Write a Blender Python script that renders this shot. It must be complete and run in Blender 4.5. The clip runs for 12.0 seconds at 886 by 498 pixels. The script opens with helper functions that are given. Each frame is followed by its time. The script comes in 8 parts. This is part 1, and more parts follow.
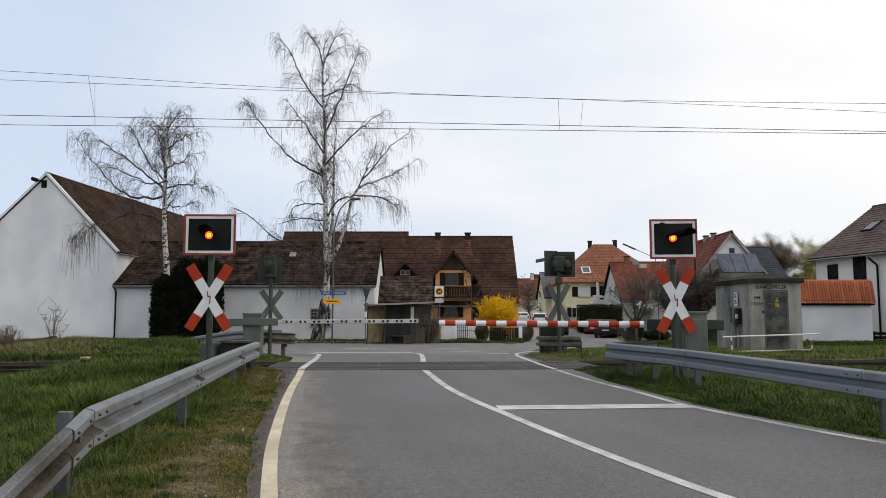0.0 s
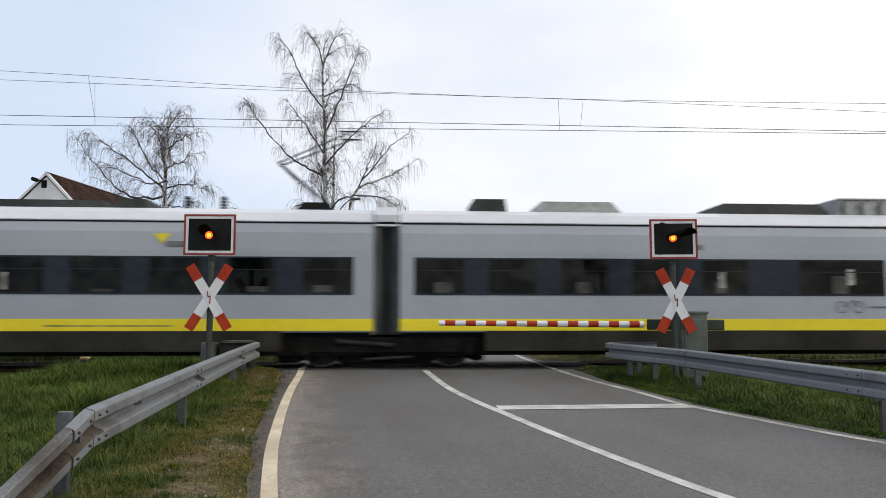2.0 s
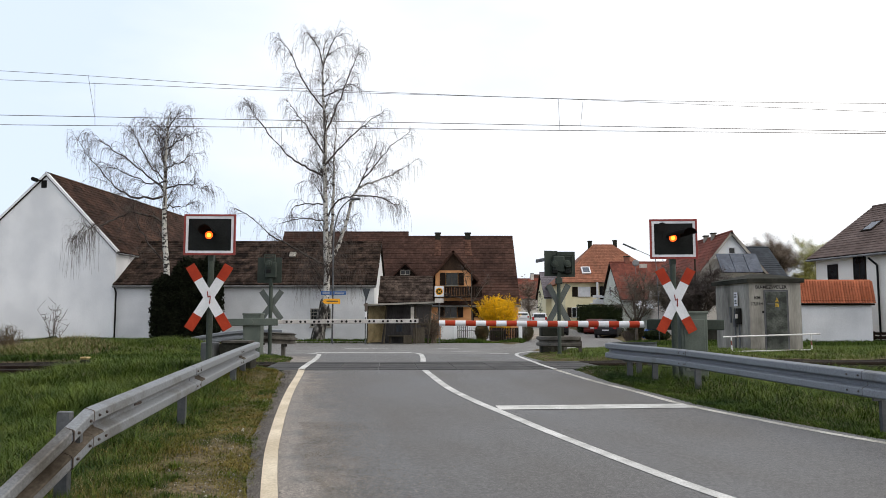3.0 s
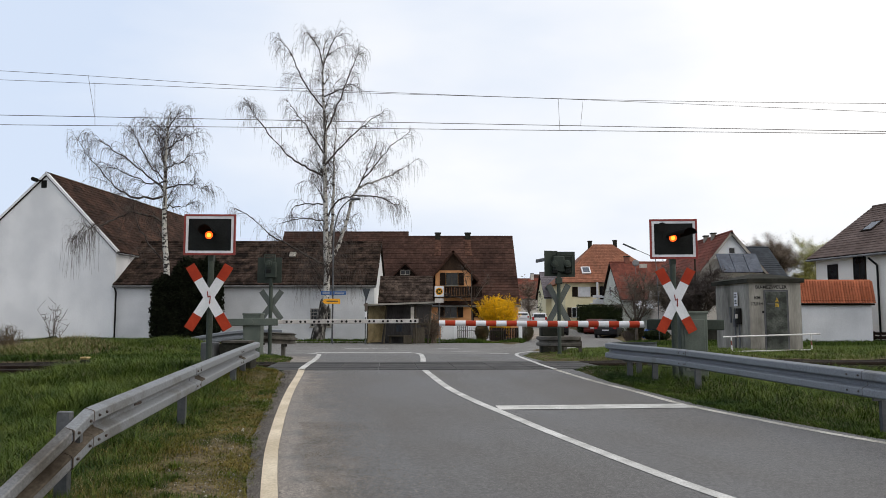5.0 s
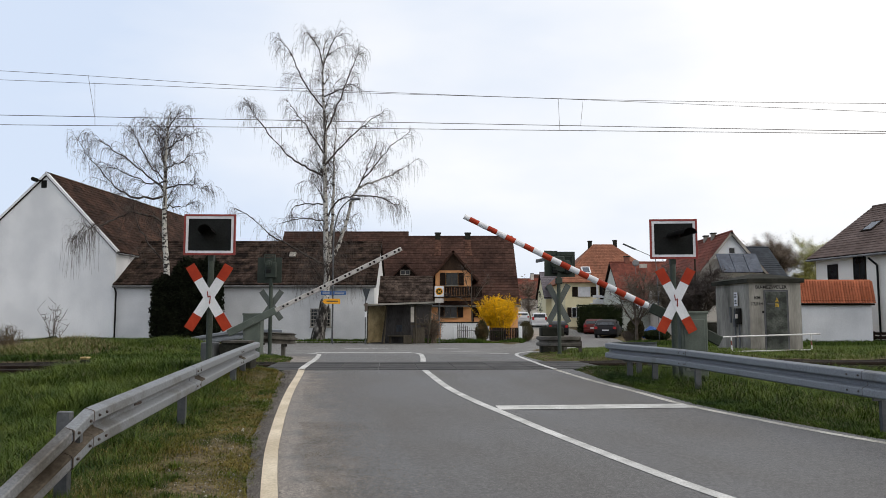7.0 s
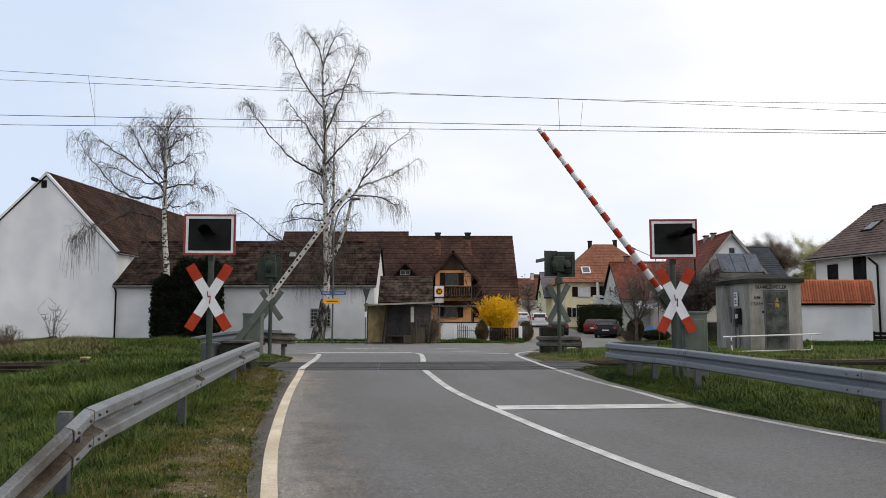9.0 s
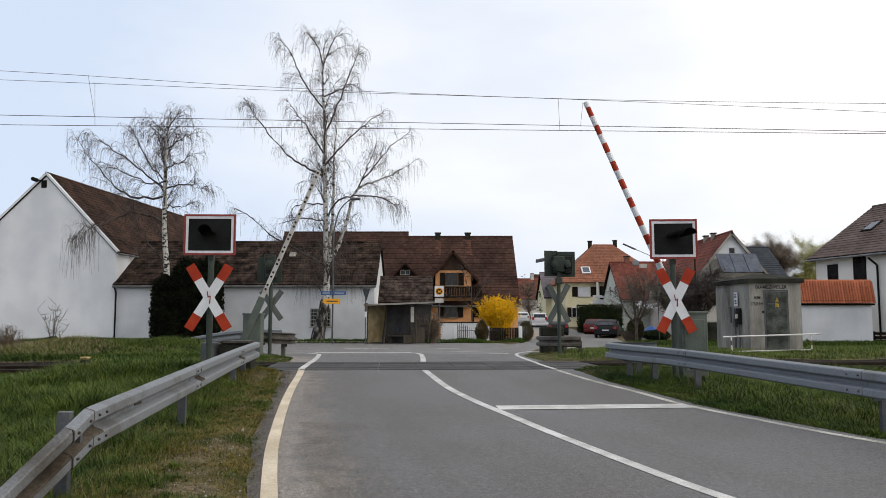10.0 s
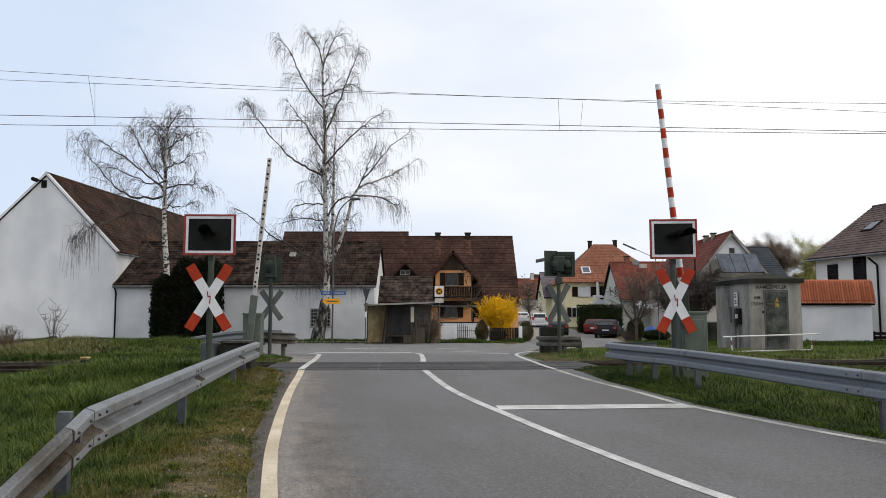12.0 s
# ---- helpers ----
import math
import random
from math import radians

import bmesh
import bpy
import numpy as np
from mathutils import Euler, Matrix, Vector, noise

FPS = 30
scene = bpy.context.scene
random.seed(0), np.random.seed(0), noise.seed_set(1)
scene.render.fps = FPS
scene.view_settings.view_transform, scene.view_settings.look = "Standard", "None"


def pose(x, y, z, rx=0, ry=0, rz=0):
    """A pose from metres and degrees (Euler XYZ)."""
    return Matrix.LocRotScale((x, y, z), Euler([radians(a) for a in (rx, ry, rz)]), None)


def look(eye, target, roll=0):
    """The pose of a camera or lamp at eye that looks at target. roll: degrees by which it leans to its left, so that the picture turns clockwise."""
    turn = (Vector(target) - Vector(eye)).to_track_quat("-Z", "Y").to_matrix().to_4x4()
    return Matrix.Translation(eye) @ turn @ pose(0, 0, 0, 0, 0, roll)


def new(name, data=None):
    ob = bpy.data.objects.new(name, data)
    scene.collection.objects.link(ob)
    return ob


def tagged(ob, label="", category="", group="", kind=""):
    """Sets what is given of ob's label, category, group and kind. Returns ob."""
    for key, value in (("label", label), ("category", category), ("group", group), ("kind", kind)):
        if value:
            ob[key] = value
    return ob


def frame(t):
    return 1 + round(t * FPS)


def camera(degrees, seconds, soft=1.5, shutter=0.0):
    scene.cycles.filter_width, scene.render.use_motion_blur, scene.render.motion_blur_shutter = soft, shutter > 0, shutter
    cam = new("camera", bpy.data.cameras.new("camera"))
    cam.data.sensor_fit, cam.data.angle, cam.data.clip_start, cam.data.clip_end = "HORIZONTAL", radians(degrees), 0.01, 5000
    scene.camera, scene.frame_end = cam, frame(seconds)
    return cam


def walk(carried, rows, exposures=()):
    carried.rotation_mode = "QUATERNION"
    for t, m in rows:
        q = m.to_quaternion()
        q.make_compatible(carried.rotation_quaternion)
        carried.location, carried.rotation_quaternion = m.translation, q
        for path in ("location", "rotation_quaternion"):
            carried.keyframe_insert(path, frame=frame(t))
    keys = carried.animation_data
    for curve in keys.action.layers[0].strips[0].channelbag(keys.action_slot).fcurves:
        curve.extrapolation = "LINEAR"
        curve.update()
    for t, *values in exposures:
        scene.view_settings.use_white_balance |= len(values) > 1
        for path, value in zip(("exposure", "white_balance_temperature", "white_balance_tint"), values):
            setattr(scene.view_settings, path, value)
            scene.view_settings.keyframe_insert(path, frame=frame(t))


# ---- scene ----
cam = camera(60.3, 12.0, soft=0.85, shutter=0.17)
EYE = (0.0, 0.0, 1.04)
walk(cam, [(0.0, look(EYE, (0, 10, 1.973))), (12.0, look(EYE, (0, 10, 1.973)))], exposures=[(0.0, 0.0), (0.5, -0.03), (0.7, -0.07), (0.9, -0.09), (1.15, -0.06), (1.5, 0.08), (2.0, 0.10), (2.4, 0.20), (2.7, 0.27), (3.1, 0.33), (4.0, 0.20), (5.0, 0.09), (12.0, 0.10)])

# ---- daylight: bright thin overcast ----
world = bpy.data.worlds.new("sky")
scene.world = world
world.use_nodes = True
wt = world.node_tree
wt.nodes.clear()
w_out = wt.nodes.new("ShaderNodeOutputWorld")
w_bg = wt.nodes.new("ShaderNodeBackground")
w_sky = wt.nodes.new("ShaderNodeTexSky")
w_sky.sky_type, w_sky.sun_disc = "NISHITA", False
w_sky.sun_elevation, w_sky.sun_rotation = radians(34), radians(105)
w_sky.air_density, w_sky.dust_density, w_sky.ozone_density = 1.0, 3.0, 1.0
w_scale = wt.nodes.new("ShaderNodeVectorMath")
w_scale.operation = "SCALE"
w_scale.inputs["Scale"].default_value = 0.10
w_co = wt.nodes.new("ShaderNodeTexCoord")
w_map = wt.nodes.new("ShaderNodeMapping")
w_map.inputs["Scale"].default_value = (1.0, 1.0, 2.6)
w_noise = wt.nodes.new("ShaderNodeTexNoise")
w_noise.inputs["Scale"].default_value, w_noise.inputs["Detail"].default_value = 1.6, 5.0
SUN_WAY = Vector((0.80, -0.22, 0.56)).normalized()
w_dot = wt.nodes.new("ShaderNodeVectorMath")
w_dot.operation = "DOT_PRODUCT"
w_dot.inputs[1].default_value = SUN_WAY
w_add = wt.nodes.new("ShaderNodeMath")
w_add.operation = "MULTIPLY_ADD"
w_add.inputs[1].default_value = 0.55
w_ramp = wt.nodes.new("ShaderNodeValToRGB")
w_ramp.color_ramp.elements[0].position, w_ramp.color_ramp.elements[0].color = 0.34, (0.695, 0.795, 0.965, 1)
w_ramp.color_ramp.elements[1].position, w_ramp.color_ramp.elements[1].color = 0.80, (1.12, 1.10, 1.08, 1)
w_mix = wt.nodes.new("ShaderNodeMixRGB")
w_mix.inputs[0].default_value = 0.88
for a, b in ((w_sky.outputs[0], w_scale.inputs[0]), (w_co.outputs["Generated"], w_map.inputs[0]), (w_map.outputs[0], w_noise.inputs["Vector"]),
             (w_co.outputs["Generated"], w_dot.inputs[0]), (w_dot.outputs["Value"], w_add.inputs[0]), (w_noise.outputs["Fac"], w_add.inputs[2]),
             (w_add.outputs[0], w_ramp.inputs[0]), (w_scale.outputs[0], w_mix.inputs[1]), (w_ramp.outputs[0], w_mix.inputs[2]),
             (w_mix.outputs[0], w_bg.inputs[0]), (w_bg.outputs[0], w_out.inputs[0])):
    wt.links.new(a, b)
w_bg.inputs[1].default_value = 1.0
sun = new("sun", bpy.data.lights.new("sun", "SUN"))
sun.data.energy, sun.data.angle, sun.data.color = 1.1, radians(30), (1.0, 0.93, 0.82)
sun.matrix_world = look(tuple(SUN_WAY * 40), (0, 0, 0))


# ---- materials ----
def surface(name, c1, c2, scale=2.0, fine=40.0, rough=0.8, metal=0.0, bump=0.25, depth=0.01, low=0.35, high=0.65, grain=0.25,
            vary=0.0, island=0.0, stretch=(1, 1, 1), spec=0.4, coat=0.0):
    """Two colours mixed by large blotches, a fine grain over them, and a fine relief."""
    m = bpy.data.materials.new(name)
    m.use_nodes = True
    nt = m.node_tree
    n, l = nt.nodes, nt.links
    bsdf = n["Principled BSDF"]
    bsdf.inputs["Roughness"].default_value, bsdf.inputs["Metallic"].default_value = rough, metal
    bsdf.inputs["Specular IOR Level"].default_value = spec
    bsdf.inputs["Coat Weight"].default_value = coat
    co, mp = n.new("ShaderNodeTexCoord"), n.new("ShaderNodeMapping")
    mp.inputs["Scale"].default_value = stretch
    l.new(co.outputs["Object"], mp.inputs[0])
    big, small = n.new("ShaderNodeTexNoise"), n.new("ShaderNodeTexNoise")
    big.inputs["Scale"].default_value, big.inputs["Detail"].default_value = scale, 5
    small.inputs["Scale"].default_value, small.inputs["Detail"].default_value = fine, 3
    l.new(mp.outputs[0], big.inputs["Vector"]), l.new(mp.outputs[0], small.inputs["Vector"])
    ramp = n.new("ShaderNodeValToRGB")
    ramp.color_ramp.elements[0].position, ramp.color_ramp.elements[0].color = low, (*c1, 1)
    ramp.color_ramp.elements[1].position, ramp.color_ramp.elements[1].color = high, (*c2, 1)
    l.new(big.outputs["Fac"], ramp.inputs[0])
    span = n.new("ShaderNodeMapRange")
    span.inputs["From Min"].default_value, span.inputs["From Max"].default_value = 0.3, 0.7
    span.inputs["To Min"].default_value, span.inputs["To Max"].default_value = 1 - grain, 1 + grain
    l.new(small.outputs["Fac"], span.inputs[0])
    tone = n.new("ShaderNodeVectorMath")
    tone.operation = "SCALE"
    l.new(ramp.outputs[0], tone.inputs[0]), l.new(span.outputs[0], tone.inputs["Scale"])
    last = tone.outputs[0]
    if vary or island:
        src = n.new("ShaderNodeNewGeometry").outputs["Random Per Island"] if island else n.new("ShaderNodeObjectInfo").outputs["Random"]
        r2 = n.new("ShaderNodeMapRange")
        r2.inputs["To Min"].default_value, r2.inputs["To Max"].default_value = 1 - (vary or island), 1 + (vary or island)
        l.new(src, r2.inputs[0])
        t2 = n.new("ShaderNodeVectorMath")
        t2.operation = "SCALE"
        l.new(last, t2.inputs[0]), l.new(r2.outputs[0], t2.inputs["Scale"])
        last = t2.outputs[0]
    l.new(last, bsdf.inputs["Base Color"])
    if bump:
        bn = n.new("ShaderNodeBump")
        bn.inputs["Strength"].default_value, bn.inputs["Distance"].default_value = bump, depth
        l.new(small.outputs["Fac"], bn.inputs["Height"]), l.new(bn.outputs[0], bsdf.inputs["Normal"])
    return m


def road_surface(name, fresh, pale, grit, edge):
    """Asphalt by its own map: u is metres from the left road edge, v metres along. Pale worn wheel tracks, blotches, aggregate, and a grit-strewn left margin where edge is set."""
    m = bpy.data.materials.new(name)
    m.use_nodes = True
    nt = m.node_tree
    n, l = nt.nodes, nt.links
    bsdf = n["Principled BSDF"]
    bsdf.inputs["Roughness"].default_value, bsdf.inputs["Specular IOR Level"].default_value = 0.72, 0.4
    co = n.new("ShaderNodeTexCoord")
    sep = n.new("ShaderNodeSeparateXYZ")
    l.new(co.outputs["UV"], sep.inputs[0])

    def tex(scale, detail, stretch=None, src="Object"):
        t = n.new("ShaderNodeTexNoise")
        t.inputs["Scale"].default_value, t.inputs["Detail"].default_value = scale, detail
        mp = n.new("ShaderNodeMapping")
        mp.inputs["Scale"].default_value = stretch or (1, 1, 1)
        l.new(co.outputs[src], mp.inputs[0]), l.new(mp.outputs[0], t.inputs["Vector"])
        return t.outputs["Fac"]

    def span(a, lo, hi, to0=0.0, to1=1.0):
        q = n.new("ShaderNodeMapRange")
        for k, val in zip(("From Min", "From Max", "To Min", "To Max"), (lo, hi, to0, to1)):
            q.inputs[k].default_value = val
        l.new(a, q.inputs[0])
        return q.outputs[0]

    def calc(op, a, b):
        q = n.new("ShaderNodeMath")
        q.operation = op
        for i, val in enumerate((a, b)):
            if isinstance(val, (int, float)):
                q.inputs[i].default_value = val
            else:
                l.new(val, q.inputs[i])
        return q.outputs[0]

    def mix(fac, a, b):
        q = n.new("ShaderNodeMixRGB")
        l.new(fac, q.inputs[0])
        for i, val in ((1, a), (2, b)):
            if isinstance(val, tuple):
                q.inputs[i].default_value = (*val, 1)
            else:
                l.new(val, q.inputs[i])
        return q.outputs[0]

    blotch, fine, stone, long = tex(0.55, 6), tex(95, 2), tex(260, 1), tex(1.0, 4, (0.9, 0.10, 1), "UV")
    worn = calc("ADD", calc("MULTIPLY", long, 0.6), calc("MULTIPLY", blotch, 0.5))
    colour = mix(span(worn, 0.38, 0.78), fresh, pale)
    if edge:
        ragged = calc("ADD", sep.outputs[0], calc("MULTIPLY", span(tex(2.4, 6), 0.3, 0.7, -1.0, 1.0), 0.30))
        strew = calc("MULTIPLY", span(ragged, edge, edge - 0.55), span(fine, 0.36, 0.56, 0.35, 1.0))
        colour = mix(strew, colour, grit)
    tone = n.new("ShaderNodeVectorMath")
    tone.operation = "SCALE"
    l.new(colour, tone.inputs[0])
    l.new(calc("MULTIPLY", span(fine, 0.36, 0.64, 0.66, 1.36), calc("MULTIPLY", span(stone, 0.35, 0.68, 0.62, 1.5), span(tex(30, 3), 0.34, 0.66, 0.80, 1.22))), tone.inputs["Scale"])
    l.new(tone.outputs[0], bsdf.inputs["Base Color"])
    bn = n.new("ShaderNodeBump")
    bn.inputs["Strength"].default_value, bn.inputs["Distance"].default_value = 0.35, 0.004
    l.new(fine, bn.inputs["Height"]), l.new(bn.outputs[0], bsdf.inputs["Normal"])
    return m


def glow(name, colour, strength):
    m = bpy.data.materials.new(name)
    m.use_nodes = True
    b = m.node_tree.nodes["Principled BSDF"]
    b.inputs["Base Color"].default_value = (*colour, 1)
    b.inputs["Emission Color"].default_value, b.inputs["Emission Strength"].default_value = (*colour, 1), strength
    return m


ASPHALT = road_surface("asphalt", (0.086, 0.081, 0.076), (0.116, 0.119, 0.1245), (0.205, 0.180, 0.156), 0.88)
ASPHALT_PLAIN = road_surface("plain_asphalt", (0.112, 0.108, 0.103), (0.166, 0.162, 0.157), (0.20, 0.18, 0.16), 0)
ASPHALT_EDGE = surface("gritty_asphalt", (0.075, 0.070, 0.066), (0.125, 0.112, 0.100), 2.6, 70, 0.95, bump=0.6, depth=0.008, grain=0.5, spec=0.2)
PANEL = surface("rubber_panel", (0.026, 0.026, 0.027), (0.056, 0.054, 0.053), 1.6, 40, 0.8, bump=0.3, vary=0.18, grain=0.25, spec=0.3)
WHITE_LINE = surface("road_paint", (0.36, 0.36, 0.345), (0.58, 0.58, 0.565), 3.0, 60, 0.75, grain=0.22, bump=0.3, depth=0.003)
WEATHERED = surface("mossy_weathered_steel", (0.042, 0.038, 0.033), (0.115, 0.108, 0.096), 2.2, 30, 0.85, bump=0.2, grain=0.3, spec=0.2)
BACK_SHEET = surface("dull_rear_sheet", (0.065, 0.075, 0.069), (0.125, 0.14, 0.13), 2, 40, 0.45, bump=0.05, grain=0.2, spec=0.4)
GRIME = surface("brown_grime", (0.030, 0.024, 0.018), (0.085, 0.072, 0.058), 2.5, 30, 0.95, bump=0.3, grain=0.3, spec=0.1)
SHELTER_WALL = surface("grey_boarding", (0.040, 0.037, 0.037), (0.070, 0.066, 0.065), 1.5, 20, 0.9, bump=0.2, stretch=(1, 1, 0.2), spec=0.15)
DRY_STALK = surface("dry_stalks", (0.060, 0.046, 0.030), (0.135, 0.108, 0.070), 2, 9, 0.95, bump=0, grain=0.2, spec=0.1)
GRIT = surface("road_grit", (0.15, 0.132, 0.110), (0.25, 0.22, 0.185), 3, 30, 0.95, island=0.4, bump=0)
PALE_STONE = surface("pale_limestone", (0.26, 0.24, 0.21), (0.46, 0.44, 0.40), 3, 30, 0.95, island=0.4, bump=0)
EARTH_STONE = surface("earthy_stone", (0.10, 0.088, 0.068), (0.25, 0.228, 0.19), 3, 30, 0.95, island=0.5, bump=0)
LILAC_ROOF = surface("lilac_grey_tiles", (0.10, 0.088, 0.10), (0.15, 0.135, 0.15), 0.5, 8, 0.9, bump=0.2, island=0.15)
YELLOWED_LINE = surface("worn_cream_paint", (0.44, 0.37, 0.265), (0.60, 0.525, 0.405), 1.6, 50, 0.8, grain=0.22, bump=0.3, depth=0.003)
CREAM_CAP = surface("old_cream_paint", (0.30, 0.22, 0.09), (0.42, 0.33, 0.16), 6, 40, 0.85)
SOIL = surface("grassy_soil", (0.058, 0.052, 0.020), (0.150, 0.116, 0.070), 1.9, 22, 0.98, bump=0.8, depth=0.05, grain=0.5, spec=0.1)
GRASS = surface("grass_blades", (0.013, 0.034, 0.003), (0.066, 0.100, 0.012), 1.0, 5, 0.75, bump=0, grain=0.3, island=0.55, spec=0.15, low=0.36, high=0.66)
DRY_GRASS = surface("dry_grass", (0.17, 0.135, 0.062), (0.30, 0.25, 0.14), 2, 9, 0.85, bump=0, grain=0.2, island=0.4, spec=0.15)
BALLAST = surface("ballast", (0.013, 0.011, 0.010), (0.034, 0.029, 0.025), 3, 22, 0.95, bump=1.0, depth=0.05, grain=0.45, spec=0.15)
RAIL = surface("rusty_rail", (0.018, 0.012, 0.009), (0.034, 0.022, 0.016), 4, 50, 0.75, 0.2, spec=0.2)
STEEL = surface("galvanised_steel", (0.105, 0.102, 0.098), (0.182, 0.196, 0.214), 1.6, 50, 0.6, 0.2, bump=0.1, grain=0.2, low=0.25, high=0.42)
# darker copy of STEEL: stains and shade of the near ramp together
STEEL_SHADED_WORN = surface("stained_shaded_galvanised_steel", (0.075, 0.070, 0.064), (0.160, 0.167, 0.178), 2.2, 50, 0.65, 0.2, bump=0.1, grain=0.25, low=0.30, high=0.60)
STEEL_DARK = surface("weathered_zinc", (0.055, 0.059, 0.065), (0.105, 0.11, 0.118), 2.4, 40, 0.6, 0.3, bump=0.1, grain=0.15)
BOLT = surface("bolt_iron", (0.06, 0.05, 0.045), (0.1, 0.08, 0.07), 8, 60, 0.7, 0.6)
GREEN_GREY = surface("grey_green_paint", (0.019, 0.027, 0.022), (0.038, 0.048, 0.040), 2, 40, 0.65, bump=0.06, grain=0.15, spec=0.25)
GREEN_LIGHT = surface("pale_green_grey_paint", (0.066, 0.082, 0.070), (0.110, 0.128, 0.111), 1.6, 40, 0.65, bump=0.06, grain=0.15, spec=0.3)
MAST = surface("dark_green_mast", (0.028, 0.038, 0.03), (0.05, 0.062, 0.05), 2, 50, 0.6, bump=0.06, spec=0.3)
WHITE = surface("white_enamel", (0.56, 0.575, 0.61), (0.69, 0.70, 0.73), 2.5, 30, 0.4, bump=0.03, grain=0.06)
RED = surface("signal_red", (0.29, 0.027, 0.009), (0.39, 0.043, 0.014), 3, 40, 0.6, bump=0.04, grain=0.1, spec=0.2)
RED_RIM = surface("faded_red_rim", (0.20, 0.035, 0.03), (0.27, 0.055, 0.05), 3, 40, 0.6, bump=0.04, grain=0.1, spec=0.2)
BLACK = surface("black_enamel", (0.006, 0.007, 0.0065), (0.011, 0.012, 0.012), 3, 40, 0.6, bump=0.02, spec=0.12)
MATT_BLACK = surface("matt_black", (0.007, 0.007, 0.007), (0.015, 0.014, 0.013), 3, 40, 0.9, bump=0.2, spec=0.15)
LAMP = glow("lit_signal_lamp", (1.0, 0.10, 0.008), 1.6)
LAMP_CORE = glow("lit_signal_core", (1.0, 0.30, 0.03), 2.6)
CONCRETE = surface("stained_concrete", (0.19, 0.178, 0.155), (0.36, 0.342, 0.305), 0.9, 14, 0.9, bump=0.2, grain=0.08, stretch=(1, 1, 0.45), spec=0.25)
CONCRETE_DARK = surface("mossy_concrete", (0.016, 0.017, 0.013), (0.042, 0.041, 0.034), 1.5, 26, 0.98, bump=0.4, grain=0.3, spec=0.12)
STEEL_DOOR = surface("worn_green_door", (0.022, 0.027, 0.023), (0.085, 0.094, 0.082), 2.6, 22, 0.6, low=0.4, high=0.66, bump=0.1, grain=0.3, spec=0.3)
LIME = surface("whitewash", (0.63, 0.65, 0.675), (0.76, 0.775, 0.795), 0.45, 12, 0.9, bump=0.25, depth=0.02, grain=0.05)
STABLE_WALL = surface("grey_whitewash", (0.50, 0.52, 0.545), (0.66, 0.675, 0.70), 0.45, 12, 0.9, bump=0.25, depth=0.02, grain=0.06)
ROOF_BROWN = surface("mossy_brown_tiles", (0.009, 0.006, 0.0045), (0.060, 0.040, 0.031), 1.6, 9, 0.95, bump=0.3, island=0.4, grain=0.6, spec=0.1)
ROOF_RUST = surface("rust_brown_tiles", (0.020, 0.0115, 0.0085), (0.062, 0.033, 0.023), 0.9, 5, 0.95, bump=0.3, island=0.35, grain=0.4, spec=0.12)
ROOF_HOUSE = surface("dark_red_brown_tiles", (0.034, 0.0185, 0.0145), (0.064, 0.034, 0.026), 0.5, 5, 0.95, bump=0.2, island=0.28, grain=0.3, spec=0.12)
ROOF_ORANGE = surface("orange_clay_tiles", (0.34, 0.105, 0.052), (0.44, 0.145, 0.075), 0.8, 8, 0.85, bump=0.2, island=0.2, grain=0.15, spec=0.2)
ROOF_RED = surface("red_clay_tiles", (0.115, 0.038, 0.027), (0.185, 0.060, 0.043), 0.6, 8, 0.9, bump=0.2, island=0.22, grain=0.15, spec=0.15)
ROOF_TERRA = surface("terracotta_tiles", (0.185, 0.080, 0.050), (0.25, 0.107, 0.066), 0.4, 8, 0.9, bump=0.2, island=0.2, grain=0.2, spec=0.15)
ROOF_GREY = surface("grey_brown_tiles", (0.088, 0.063, 0.055), (0.140, 0.104, 0.093), 0.5, 8, 0.9, bump=0.2, island=0.15, grain=0.15, spec=0.15)
ROOF_SLATE = surface("blue_grey_tiles", (0.022, 0.027, 0.034), (0.04, 0.046, 0.055), 0.5, 8, 0.85, bump=0.2, island=0.15, spec=0.2)
ORANGE_WALL = surface("apricot_render", (0.60, 0.29, 0.125), (0.72, 0.37, 0.17), 0.8, 20, 0.9, bump=0.1, grain=0.06)
CREAM_WALL = surface("cream_render", (0.62, 0.56, 0.36), (0.72, 0.66, 0.45), 0.6, 20, 0.9, bump=0.1, grain=0.05)
MINT_WALL = surface("pale_mint_render", (0.52, 0.56, 0.50), (0.62, 0.65, 0.60), 0.6, 20, 0.9, bump=0.1, grain=0.05)
GREY_WALL = surface("grey_white_render", (0.45, 0.425, 0.39), (0.57, 0.54, 0.50), 0.6, 20, 0.9, bump=0.1, grain=0.06)
HOUSE_WALL = surface("warm_white_render", (0.65, 0.61, 0.56), (0.76, 0.72, 0.665), 0.6, 20, 0.9, bump=0.1, grain=0.06)
MOSS_TILE = surface("mossy_grey_tiles", (0.016, 0.011, 0.009), (0.085, 0.064, 0.054), 1.6, 10, 0.95, bump=0.3, island=0.45, grain=0.5, spec=0.12)
LIMB_BARK = surface("dark_birch_limb_bark", (0.022, 0.018, 0.017), (0.080, 0.072, 0.067), 3, 12, 0.9, bump=0.3, grain=0.3, spec=0.15)
PALE_TWIG = surface("pale_dry_twigs", (0.10, 0.086, 0.07), (0.19, 0.165, 0.135), 2, 9, 0.95, bump=0, spec=0.1)
DUSTY_LINE = surface("dusty_road_paint", (0.26, 0.25, 0.22), (0.50, 0.485, 0.44), 3.5, 40, 0.85, grain=0.3, bump=0.3, depth=0.003)
BELLOWS = surface("grey_bellows", (0.062, 0.066, 0.072), (0.115, 0.120, 0.128), 1.5, 10, 0.7, bump=0.1, spec=0.2)
